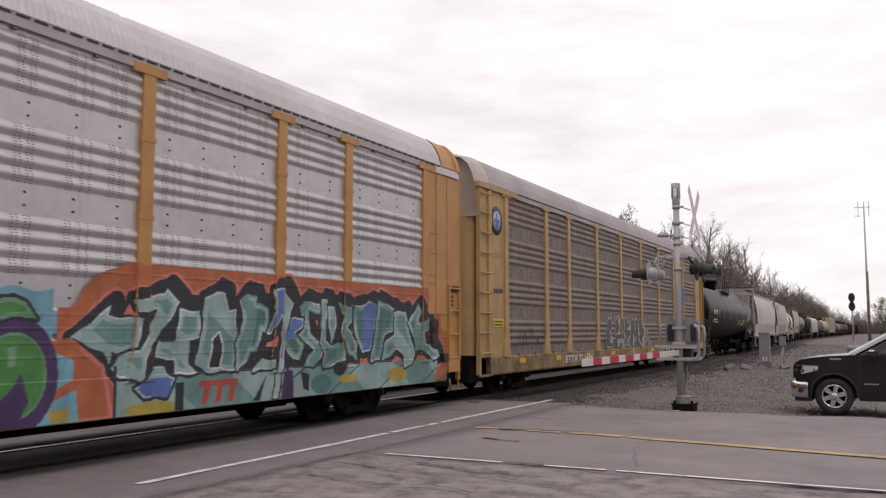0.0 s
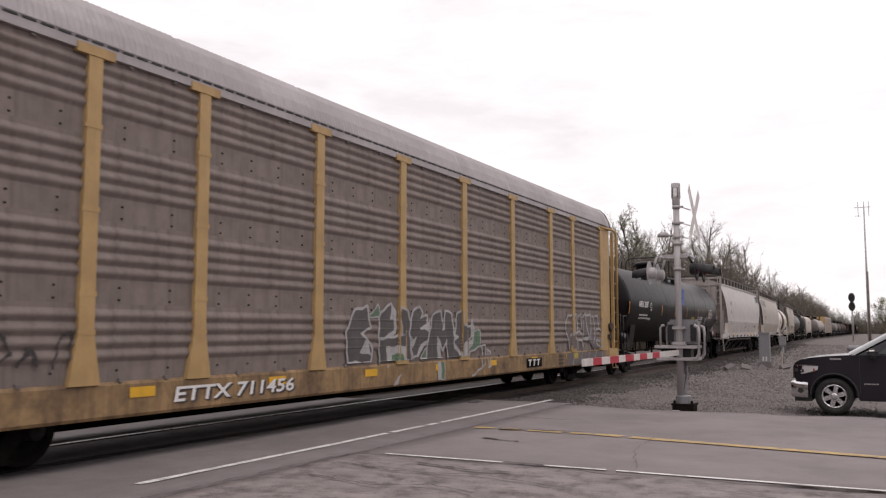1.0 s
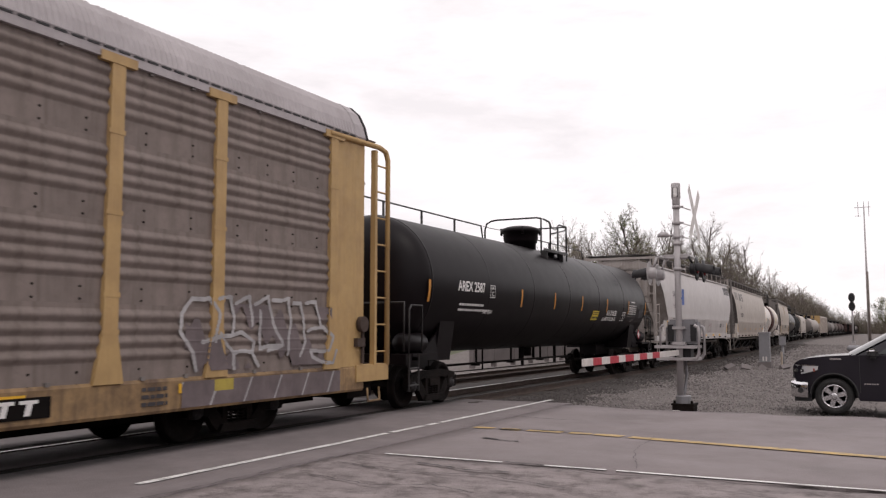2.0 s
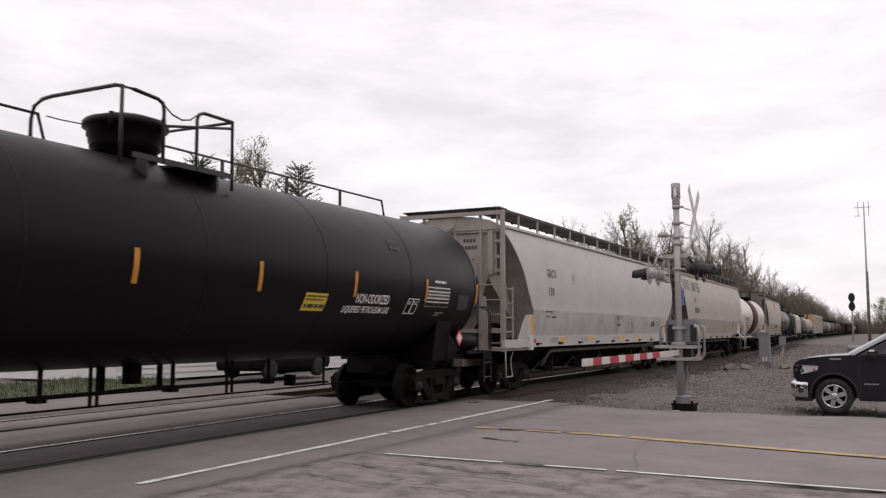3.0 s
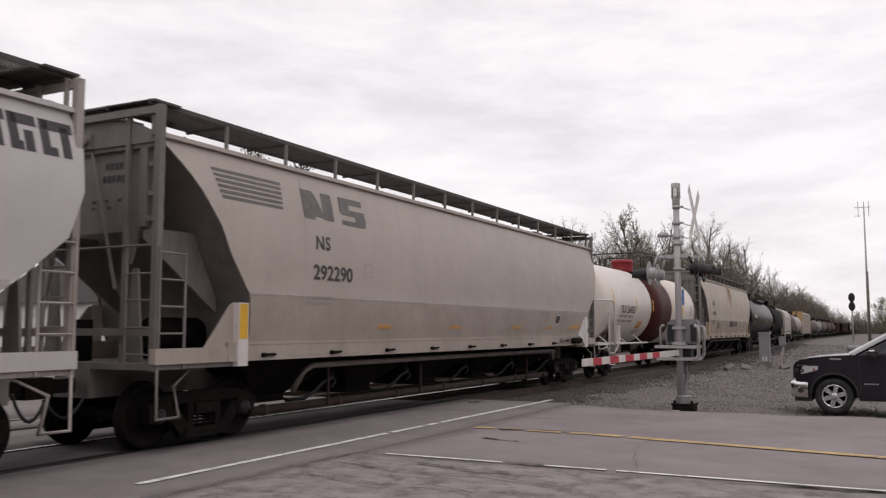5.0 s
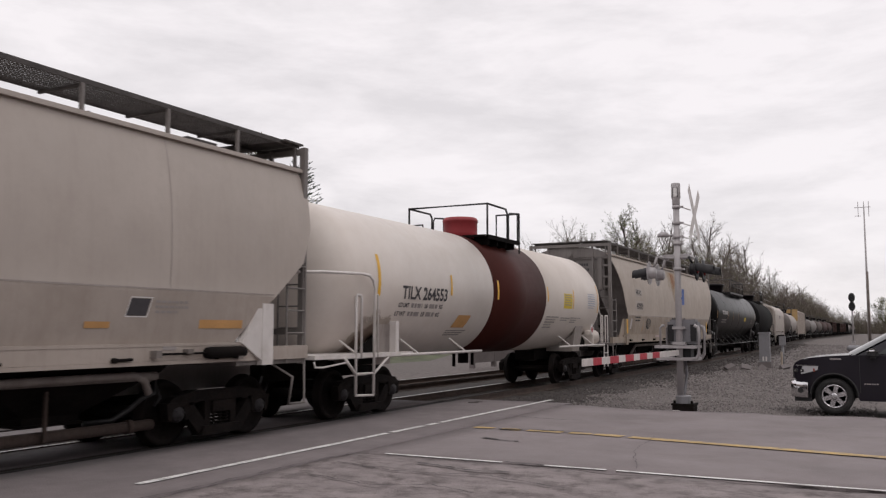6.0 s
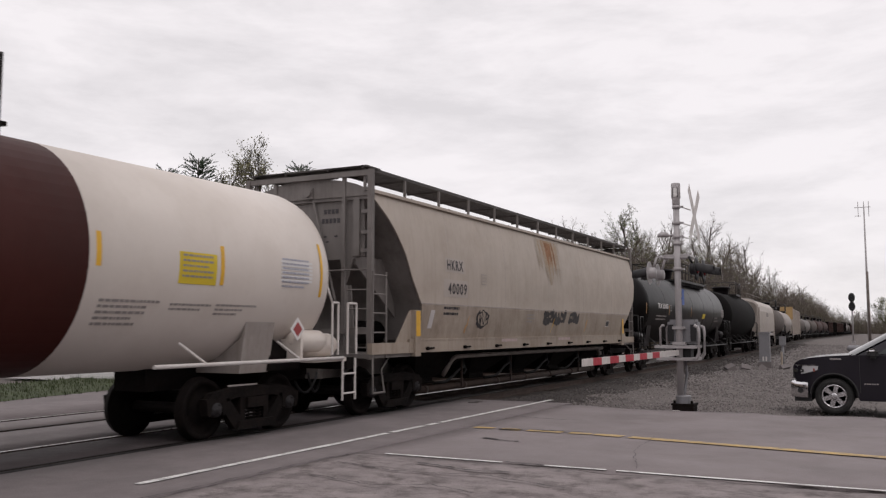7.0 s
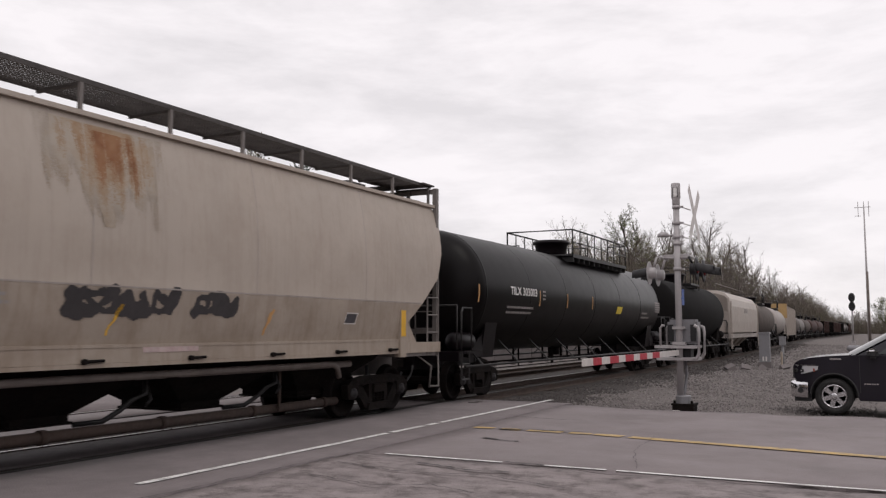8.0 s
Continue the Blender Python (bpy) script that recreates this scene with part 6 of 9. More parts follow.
decal(hop_b, "placard", [(5.62, 5.95, 1.83, 2.05)], hop_surf, "letter_k", "small dark placard", slant=.3)
frames(hop_b, "placard_frame", [(5.6, 5.97, 1.81, 2.07)], hop_surf, "letter_w", .012, .3)
decal(hop_b, "reflector_faded", [(2.55, 3.1, 1.67, 1.76), (5.0, 5.38, 1.67, 1.75), (6.94, 7.84, 1.67, 1.79), (-4, -3.5, 1.67, 1.75), (-1, -.5, 1.67, 1.75)], hop_surf, "decal_o", "faded amber reflective strip", n=1)
small_print(hop_b, 6.1, 2.0, (0.6, 0.6, 0.4), 0.035, hop_surf, "letter_g")
small_print(hop_b, 0.75, 1.41, (0.6, 0.6), 0.03, sill, "letter_pink")
bm = bmesh.new()
lathe(bm, [(.02, -.42), (.07, -.4), (.085, -.3), (.085, .3), (.07, .4), (.02, .42)], (1.6, 7.45, 1.33), "y", 14)
rod(bm, (1.6, 6.1, 1.33), (1.6, 7.1, 1.33), .018, 6)
part("brake_cylinder", bm, "under", hop_b)
for y, z, h in ((6.12, 1.33, .1), (6.7, 1.36, .06), (7.72, 1.30, .14)):
    bm = bmesh.new()
    box(bm, 1.55, 1.66, y - .05, y + .05, z - h / 2, z + h / 2)
    part("rod_guide", bm, "pipe_grey", hop_b)
decal(hop_b, "data_plate", [(6.28, 6.52, 1.38, 1.46)], sill, "letter_g", n=1)
hop_c = covered_hopper("beige grey covered hopper car with rust stain and faded stencils", 132.6, 9.2, 7.5, "hop_hk", "hop_hk_low", bay_shift=.5)
decal(hop_c, "overpaint", [(-6.32, -5.42, 2.90, 3.20), (-6.42, -5.22, 2.36, 2.74)], hop_surf, "hop_ns", "greyer overpainted patch", 0.004)
lettering(hop_c, "HKRX", -6.27, 2.95, 0.21, hop_surf, "letter_k", span=.8, tight=1.2, proud=.009)
lettering(hop_c, "40009", -6.22, 2.43, 0.23, hop_surf, "letter_k", span=.92, tight=1.2, proud=.009)
frames(hop_c, "stencil_box", [(-4.5, -4.22, 2.70, 2.94)], hop_surf, "letter_g", .014)
frames(hop_c, "stencil_box_inner", [(-4.43, -4.29, 2.77, 2.87)], hop_surf, "letter_g", .012)
small_print(hop_c, -6.4, 2.09, (0.75, 0.7), 0.055, hop_surf, "letter_k", 2.2)
decal(hop_c, "overpaint_white", [(-7.08, -6.9, 1.68, 2.06)], hop_surf, "hop", "pale overpainted patch", slant=.3)
small_print(hop_c, -1.6, 2.02, (0.5, 0.55, 0.4), 0.04, hop_surf, "letter_g", 2.2)
scribble(hop_c, "graffiti", [[(-4.6, 1.72), (-4.7, 1.95), (-4.55, 2.08), (-4.5, 1.75)], [(-4.5, 1.8), (-4.4, 2.06), (-4.35, 1.8)], [(-4.32, 1.78), (-4.2, 2.04), (-4.18, 1.85), (-4.08, 1.95)], [(-4.7, 1.8), (-4.4, 1.7), (-4.1, 1.8), (-4.05, 1.98), (-4.35, 2.1), (-4.68, 2.0)]], 0.033, INK, hop_surf, "black sprayed tag", 0.012)
scribble(hop_c, "graffiti", [[(-.28, 1.9), (-.1, 2.12), (.1, 1.92)], [(-.25, 2.08), (.3, 2.1)], [(.1, 1.9), (.35, 2.1), (.4, 1.9), (.6, 2.05)], [(.6, 1.9), (.9, 1.95), (.85, 2.1)], [(1.0, 1.9), (1.05, 2.12), (1.3, 1.95), (1.4, 2.12)], [(-.3, 1.88), (1.3, 1.9)]], 0.095, INK, hop_surf, "thick smeared black tag")
scribble(hop_c, "graffiti", [[(1.8, 1.92), (1.85, 2.08), (2.05, 2.1), (2.0, 1.95), (1.82, 1.93)], [(2.15, 1.92), (2.2, 2.1), (2.4, 2.05)], [(2.4, 1.92), (2.6, 1.97), (2.65, 2.1)], [(1.8, 1.9), (2.55, 1.93)]], 0.09, INK, hop_surf, "thick smeared black tag")
scribble(hop_c, "faded_stroke", [[(.3, 1.6), (.5, 1.95)]], 0.03, M["refl"], hop_surf, "faded amber stroke")
scribble(hop_c, "faded_stroke", [[(-5.3, 1.6), (-5.1, 1.95)]], 0.03, M["decal_o"], hop_surf, "faded amber stroke")
scribble(hop_c, "faded_stroke", [[(3.3, 1.6), (3.5, 1.95)]], 0.03, M["decal_o"], hop_surf, "faded amber stroke")
decal(hop_c, "placard", [(5.5, 5.82, 1.77, 1.93)], hop_surf, "letter_k", "small dark placard", slant=.4)
frames(hop_c, "placard_frame", [(5.48, 5.84, 1.75, 1.95)], hop_surf, "letter_w", .012, .4)
decal(hop_c, "faded_notice", [(-3.2, -2.2, 1.36, 1.43), (.9, 1.9, 1.36, 1.43)], sill, "letter_pink", n=1)


def rust_stain(car):
    rngs = np.random.RandomState(3)
    tops, lens_, xs = rngs.uniform(3.9, 4.15, 16), rngs.uniform(.3, 1.1, 16), np.sort(rngs.uniform(-.3, 1.15, 16))

    def classify(Y, Z):
        k = np.full(Y.shape, -1)
        grain = rngs.uniform(-1, 1, Y.shape) * .5 + rngs.uniform(-1, 1, (Y.shape[0], 1)) * .7 + .5 * np.sin(Y * 23 + Z * 3) + .4 * np.sin(Y * 9 - Z * 5)
        lean = Y + .3 - .14 * (4.1 - Z)
        heart = 1.25 - np.hypot((lean - .50) / .78, (Z - 3.95) / (.75 + .2 * np.sin(Y * 8)))
        k[(heart + .22 * grain > .12) & (Z < 4.17)] = 0
        k[(heart + .3 * grain - .4 * np.abs(lean - .75) > .36) & (Z < 4.15)] = 1
        k[(heart + .35 * grain - .7 * np.abs(lean - .8) > .68) & (Z < 4.1)] = 2
        return k
    painted(car, "rust_stain", -1.0, 1.5, 2.9, 4.18, .012, hop_surf, classify, [M["rust_pale"], M["rust_mid"], M["rust_deep"]], "orange brown rust stain run down from the roof", 0.004)


rust_stain(hop_c)


# ---- tank cars ----
def tank_car(label, u, half, truck, r, cz, body, band=None, dome="black", rail="railing_dark", frame_m="black", detail=True, turning=True, dome_y=0.0, walkway=True, tank_half=None, plat=(-1.25, 0.9), dome_r=0.6, flare=0.84, side=True, low_dome=True):
    car = freight_car("tank_car", label, u)
    th = tank_half or half - 0.75
    hd = r * 0.48

    def ring_prof(a, b):
        pr = []
        if a <= -th + hd + 1e-6:
            pr += [(max(0.002, r * math.sin(t)), -th + hd - hd * math.cos(t)) for t in np.linspace(0, math.pi / 2, 9)]
        else:
            pr += [(r, a)]
        if b >= th - hd:
            pr += [(max(0.002, r * math.cos(t)), th - hd + hd * math.sin(t)) for t in np.linspace(0, math.pi / 2, 9)]
        else:
            pr += [(r, b)]
        return pr

    if band:
        b0, b1 = band[0], band[1]
        for a, b, mt, nm in ((-th, b0, body, "tank_shell"), (b0, b1, band[2], "painted_band"), (b1, th, body, "tank_shell")):
            bm = bmesh.new()
            lathe(bm, ring_prof(a, b), (0, 0, cz), "y", 56)
            part(nm, bm, mt, car)
    else:
        bm = bmesh.new()
        lathe(bm, ring_prof(-th, th), (0, 0, cz), "y", 56)
        part("tank_shell", bm, body, car)
    if detail and not band:
        for y in np.linspace(-th + hd, th - hd, 7):
            bm = bmesh.new()
            lathe(bm, [(r, y - .02), (r + .004, y - .012), (r + .004, y + .012), (r, y + .02)], (0, 0, cz), "y", 56)
            part("weld_seam", bm, body, car)
    # stub sills, saddles, steps
    for d in (-1, 1):
        bm = bmesh.new()
        y0, y1 = sorted((d * (truck - 1.6), d * half))
        box(bm, -0.32, 0.32, y0, y1, 0.74, 1.12)
        box(bm, -1.45, 1.45, d * (half - .2) - .12, d * (half - .2) + .12, 0.95, 1.16)
        yb0, yb1 = sorted((d * (truck - .55), d * (truck + .15)))
        pr = [(1.18, 0.98), (1.32, cz - r * 0.45), (1.2, cz - r * 0.68), (0.7, cz - r * 0.9), (0, cz - r), (-0.7, cz - r * .9), (-1.2, cz - r * 0.68), (-1.32, cz - r * .45), (-1.18, 0.98)]
        bs = bmesh.new()
        prism(bs, pr, yb0, yb1)
        part("saddle", bs, "hop_dirty" if body == "cream" else frame_m, car)
        for x in (-1.2, 1.2):
            prism(bm, [(d * (truck + .1), 1.0), (d * (truck + .95), 1.0), (d * (truck + .95), 1.1), (d * (truck + .15), cz - r * .68)], x - .02, x + .02, "x")
        part("stub_sill", bm, frame_m, car)
        bm = bmesh.new()
        ladder(bm, 1.5, d * (half - .12), d * (half - .52), 0.42, 1.15, 0.34, 0.018)
        pipe(bm, [(1.5, d * (half - .12), 1.15), (1.5, d * (half - .12), 2.05), (1.45, d * (half - .3), 2.15), (1.45, d * (half - .75), 2.15), (1.45, d * (half - .75), 1.15)], 0.02, 6)
        pipe(bm, [(1.42, d * (half - .05), 1.2), (1.42, d * (half - .05), 2.2), (-1.42, d * (half - .05), 2.2), (-1.42, d * (half - .05), 1.2)], 0.02, 6)
        if body == "cream":
            bm.free()
            bm = bmesh.new()
            ladder(bm, 1.5, d * (half - .12), d * (half - .52), 0.42, 1.15, 0.34, 0.018)
        if body != "cream" or d > 0:
            part("handrail", bm, rail if body != "cream" else "white", car)
            bm = bmesh.new()
            lathe(bm, [(.02, -.52), (.16, -.49), (.21, -.38), (.21, .38), (.16, .49), (.02, .52)], (1.12, d * (half - .85), 1.38), "y", 18)
            box(bm, .9, 1.46, d * (half - .85) - .5, d * (half - .85) + .5, 1.10, 1.17)
            part("brake_reservoir", bm, frame_m if body != "cream" else "cream", car)
        else:
            bm.free()
        add_coupler(car, d * half, d)
        add_truck(car, d * truck, turning)
    # side safety rails low along the belly
    for s in (-1, 1) if side else ():
        for a, b in ((-half + .3, -truck + 4.2), (truck - 2.6, half - .5)) if band else ((-half + .3, half - .3),):
            z = 1.16 if band else 0.82
            bm = bmesh.new()
            rod(bm, (s * 1.5, a, z), (s * 1.5, b, z), 0.03, 8)
            y = a + 1.0
            while y < b:
                rod(bm, (s * 1.5, y, z), (s * 1.2, y - .25, z + .3), 0.022, 6) if band else rod(bm, (s * 1.5, y, z), (s * 0.9, y, cz - r * 0.78), 0.022, 6)
                y += 2.2
            part("side_rail", bm, "white" if band else rail, car)
    # dome, platform and railing
    bm = bmesh.new()
    zt = cz + r
    lathe(bm, [(dome_r * flare * .96, zt - .12), (dome_r * flare, zt + .1), (dome_r * (.5 + flare / 2), zt + .36), (dome_r * 1.05, zt + .39), (dome_r * 1.05, zt + .44), (dome_r * .95, zt + .50), (0.001, zt + .54)], (0, dome_y, 0), "z", 28)
    if not low_dome:                              # stepped pressure bonnet with a wide lid
        bm.free()
        bm = bmesh.new()
        lathe(bm, [(.47, zt - .12), (.47, zt + .14), (.51, zt + .15), (.51, zt + .21), (.53, zt + .24), (.54, zt + .44), (.62, zt + .46), (.62, zt + .54), (.58, zt + .58), (.36, zt + .65), (.001, zt + .67)], (0, dome_y, 0), "z", 32)
        for q in (.35, 1.75, 3.5, 5.2):
            rod(bm, (.59 * math.cos(q), dome_y + .59 * math.sin(q), zt + .38), (.59 * math.cos(q), dome_y + .59 * math.sin(q), zt + .60), .04, 8)
    part("dome", bm, dome, car)
    pa, pb = plat
    bm = bmesh.new()
    if not low_dome:                              # narrow planks behind the bonnet only
        for s in (-1, 1):
            box(bm, min(s * .62, s * 1.10), max(s * .62, s * 1.10), -.1, pb, zt - .16, zt - .12)
            box(bm, min(s * 1.08, s * 1.11), max(s * 1.08, s * 1.11), pa + .2, pb + .02, zt - .2, zt - .12)
            for y in (pa + .45, pb - .3):
                box(bm, min(s * .9, s * 1.09), max(s * .9, s * 1.09), y, y + .05, zt - .42, zt - .16)
        box(bm, -1.1, 1.1, pb - .2, pb, zt - .16, zt - .12)
        part("dome_platform", bm, rail, car)
        z0, z1 = zt - .2, zt + .76
        bm = bmesh.new()
        pipe(bm, [(-.72, pa, zt - .3), (-.72, pa, z1 - .28), (-.66, pa, z1 - .1), (-.5, pa, z1 - .02), (-.3, pa, z1), (.95, pa, z1), (1.08, pa, z1 - .03)], 0.028, 8)
        railing = part("dome_railing", bm, rail, car)
        for nm, rr, pts in (("railing_bar", .027, [(1.08, pa, z0 - .1), (1.08, pa, z1 - .03), (1.09, pa + .2, z1 - .03), (1.09, -.62, z1 - .06), (1.09, -.53, z1 - .10), (1.09, -.5, z1 - .2), (1.09, -.5, z0)]),
                            ("railing_bar", .026, [(1.09, .16, z0), (1.09, .16, z1 - .18), (1.09, .2, z1 - .10), (1.09, .3, z1 - .06), (1.09, .93, z1 - .06), (1.09, .95, z0 - .18)]),
                            ("railing_bar", .022, [(1.09, -.5, z1 - .42), (1.09, .95, z1 - .16)]),
                            ("railing_bar", .024, [(1.09, .95, z1 - .06), (-1.0, .95, z1 - .06), (-1.0, .95, z0)]),
                            ("chain", .012, [(1.09, -.5, z1 - .12), (1.09, -.35, z1 - .22), (1.09, -.15, z1 - .26), (1.09, .02, z1 - .22), (1.09, .16, z1 - .12)]),
                            ("chain", .01, [(-1.0, -.78, zt + .66), (-.8, -.7, zt + .60), (-.55, -.45, zt + .55)])):
            bm = bmesh.new()
            pipe(bm, pts, rr, 8)
            part(nm, bm, rail, railing)
    if low_dome:
        for s in (-1, 1):
            box(bm, min(s * .72, s * 1.14), max(s * .72, s * 1.14), pa, pb, zt - .12, zt - .07)
            box(bm, min(s * 1.12, s * 1.15), max(s * 1.12, s * 1.15), pa, pb, zt - .16, zt - .05)
            for k in range(int((pb - pa) / .55) + 1):
                y = pa + .1 + k * .55
                box(bm, min(s * .5, s * 1.12), max(s * .5, s * 1.12), y, y + .04, zt - .3, zt - .12)
        for yy in (pa, pb):
            box(bm, -1.12, 1.12, yy - .12, yy + .12, zt - .11, zt - .06)
        part("dome_platform", bm, rail if body != "cream" else "under", car)
        z0, z1 = zt - .08, cz + r + .73
        gate = pb - pa < 3
        bm = bmesh.new()
        pipe(bm, [(-1.13, pa, z0), (-1.13, pa, z1), (1.13, pa, z1), (1.13, pa, z0)], 0.026, 8)
        railing = part("dome_railing", bm, rail, car)

        def bar(pts, rr=0.024, nm="railing_bar"):
            bm = bmesh.new()
            pipe(bm, pts, rr, 8)
            part(nm, bm, rail, railing)
        for s in (-1, 1):
            x = s * 1.13
            mid = pa + (0.75 if pb < 1.2 else 1.28) if gate else pb
            bar([(x, pa, z1), (x, mid - .1, z1), (x, mid, z1 - .1), (x, mid, z0)], 0.026)
            if gate:
                bar([(x, pb - .75, z0), (x, pb - .75, z1 - .2), (x, pb - .65, z1 - .08), (x, pb, z1 - .02), (x, pb, z0 - .3)])
                bar([(x, pb - .12, z0), (x, pb - .12, z1 - .05)], 0.022, "railing_post")
            else:
                for y in np.arange(pa + .75, pb - .2, .78):
                    bar([(x, y, z0), (x, y, z1)], 0.02, "railing_post")
                bar([(x, pa, (z0 + z1) / 2), (x, pb, (z0 + z1) / 2)], 0.018)
            bar([(x, pb, z1 - .02), (s * .45, pb, z1 - .02), (s * .45, pb, z0)])
        bar([(-1.13, pa, z1 - .45), (-.7, pa - .05, z1 - .45), (-.65, pa - .05, z0)], 0.02)
    if walkway:
        bm = bmesh.new()
        for s in (1,):
            for a, b in ((-th + .9, -.78), (1.1, 9.0)):
                x = -1.0
                pipe(bm, [(x, a, zt + .2), (x, a + .15, zt + .66), (x, b - .15, zt + .66), (x, b, zt + .2)], 0.024, 6)
                n = int((b - a) / 1.65)
                for i in range(n + 1):
                    y = a + (b - a) * i / n
                    box(bm, x - .02, x + .02, y - .03, y + .03, zt - .5, zt + (.66 if 0 < i < n else .2))
        part("top_handrail", bm, rail, car)
    if detail:
        bm = bmesh.new()
        for y in (-.55, .55):
            rod(bm, (0.1, y, cz - r - .32), (0.1, y, cz - r + .1), 0.045, 8)
        rod(bm, (0.1, 0, cz - r - .25), (0.1, 0, cz - r + .1), 0.14, 12)
        if not band:
            rod(bm, (0.3, -half + 3, 0.60), (0.3, half - 3, 0.60), 0.016, 6)
            rod(bm, (0.3, -half + 3, 0.775), (0.3, half - 6.4, 0.775), 0.03, 8)
            for y in (-6.4, -3.7, -.92, -.8, 1.84, 1.97, 4.6):
                rod(bm, (0.3, y, 0.585), (0.3, y, cz - r + .1), 0.026, 6)
            for y in (-6.8, -4.1, -1.72, .62, 2.93):
                rod(bm, (0.3, y, 0.73), (0.3, y, cz - r + .1), 0.034, 6)
                box(bm, .2, .4, y - .12, y + .04, .71, .76)
            box(bm, .2, .42, 3.5, 4.6, .64, .67)
            box(bm, .2, .42, 3.5, 3.56, .64, .84)
        part("outlet_valve", bm, "under", car)
    return car


def tank_surf(r, cz):
    return lambda y, z: math.sqrt(max(0.01, r * r - (z - cz) ** 2))


tank_a = tank_car("black pressure tank car with white lettering and amber strips", 56.4, 9.95, 7.95, 1.53, 2.64, "black", dome_y=-.18, tank_half=9.6, side=False, low_dome=False)
ta = tank_surf(1.53, 2.64)
decal(tank_a, "reflector", [(y, y + .09, 2.24, 2.70) for y in (-9.05, -3.9, -1.37, 1.12, 3.8, 6.5, 8.95)], ta, "refl_o", "upright amber reflective strip")
lettering(tank_a, "AREX 2587", -7.65, 2.53, 0.22, ta, "letter_w", span=1.45, proud=.008)
small_print(tank_a, -7.5, 2.2, (1.3, 1.7), 0.05, ta, "letter_w", 2.4)
frames(tank_a, "plate_frame", [(-5.9, -5.62, 2.42, 2.72)], ta, "letter_w", .018)
lettering(tank_a, "C", -5.81, 2.46, 0.11, ta, "letter_w", 1.0, proud=.008)
lettering(tank_a, "PLATE", -5.87, 2.62, 0.055, ta, "letter_w", 0.85, proud=.008)
lettering(tank_a, "9-81 NEW", -6.15, 2.03, 0.09, ta, "letter_w", 0.95, proud=.008)
decal(tank_a, "notice", [(2.34, 2.98, 1.97, 2.27)], ta, "decal_y", "yellow notice decal", slant=.18)
small_print(tank_a, 2.42, 2.2, (0.6, 0.5), 0.03, lambda y, z: ta(y, z) + .004, "letter_k")
small_print(tank_a, 2.40, 2.02, (0.6,), 0.06, lambda y, z: ta(y, z) + .004, "letter_k")
lettering(tank_a, "NON-ODORIZED", 3.92, 2.14, 0.165, ta, "letter_w", span=1.16, proud=.008)
lettering(tank_a, "LIQUEFIED PETROLEUM GAS", 3.55, 1.965, 0.115, ta, "letter_w", span=1.6, slant=.25, proud=.008)
frames(tank_a, "placard_frame", [(5.75, 5.98, 1.97, 2.28), (5.98, 6.2, 1.97, 2.28)], ta, "letter_w", .02, .25)
small_print(tank_a, 5.83, 2.2, (0.12, 0.12), 0.02, ta, "letter_w")
small_print(tank_a, 6.08, 2.2, (0.12, 0.12), 0.02, ta, "letter_w")
small_print(tank_a, 6.9, 2.64, (0.5,), 0.05, ta, "letter_w")
frames(tank_a, "data_row", [(6.55, 7.6, 2.13 + i * .1, 2.235 + i * .1) for i in range(4)] + [(6.95, 7.2, 2.13, 2.53)], ta, "letter_g", .014)
small_print(tank_a, 6.6, 2.52, (1.0, 1.0, 1.0, 1.0, 1.0), 0.03, lambda y, z: ta(y, z) + .004, "letter_w", 2.5)
small_print(tank_a, 7.1, 2.0, (0.4, 0.2), 0.025, ta, "letter_g")
decal(tank_a, "grey_patch", [(8.08, 8.6, 2.1, 2.42)], ta, "patch_grey", "faded grey square", slant=-.1)
small_print(tank_a, 5.2, 3.35, (0.35, 0.4), 0.07, ta, "patch_grey")


def placard(car, x, y, z, label, outer, inner):
    bm = bmesh.new()
    prism(bm, [(y - .19, z), (y, z - .19), (y + .19, z), (y, z + .19)], x, x + .01, "x")
    p = part("placard", bm, outer, car, label)
    bm = bmesh.new()
    prism(bm, [(y - .12, z), (y, z - .12), (y + .12, z), (y, z + .12)], x + .011, x + .014, "x")
    part("placard_centre", bm, inner, p)


placard(tank_a, 1.40, 8.30, 1.47, "red and white diamond placard", "red_arm", "letter_w")
tank_b = tank_car("white tank car with a dark brown band and red dome", 114.57, 8.45, 6.12, 1.53, 2.57, "cream", band=(-1.25, 2.4, "brown"), dome="red", frame_m="under", walkway=False, dome_y=0.05, tank_half=8.05, plat=(-.71, 1.4), dome_r=.45, flare=1.0)
ts = tank_surf(1.53, 2.57)
lettering(tank_b, "TILX 264553", -5.66, 2.27, 0.25, ts, "letter_k", span=1.95, proud=.008)
for yy, zz, ww, hh, sp in ((-5.74, 2.1, "LD LMT", .085, .42), (-4.66, 2.1, "LB", .085, .13), (-4.02, 2.1, "KG", .085, .16), (-5.8, 1.93, "LT WT", .085, .40), (-4.72, 1.93, "LB", .085, .13), (-4.08, 1.93, "KG", .085, .16)):
    lettering(tank_b, ww, yy, zz, hh, ts, "letter_k", span=sp, proud=.008)
for yy, zz in ((-5.22, 2.1), (-4.45, 2.1), (-5.28, 1.93), (-4.51, 1.93)):
    small_print(tank_b, yy, zz, (.45 if yy < -5 else .35,), 0.085, ts, "letter_g")
decal(tank_b, "reflector", [(-6.6, -6.5, 2.29, 3.08), (-3.55, -3.47, 2.40, 2.85), (-1.0, -.9, 2.39, 2.86), (2.5, 2.58, 2.43, 2.86), (4.72, 4.8, 2.29, 2.86), (7.18, 7.25, 2.2, 3.1)], ts, "refl", "upright yellow reflective strip")
decal(tank_b, "notice", [(3.9, 4.64, 2.28, 2.72)], ts, "decal_y", "yellow notice decal", n=6)
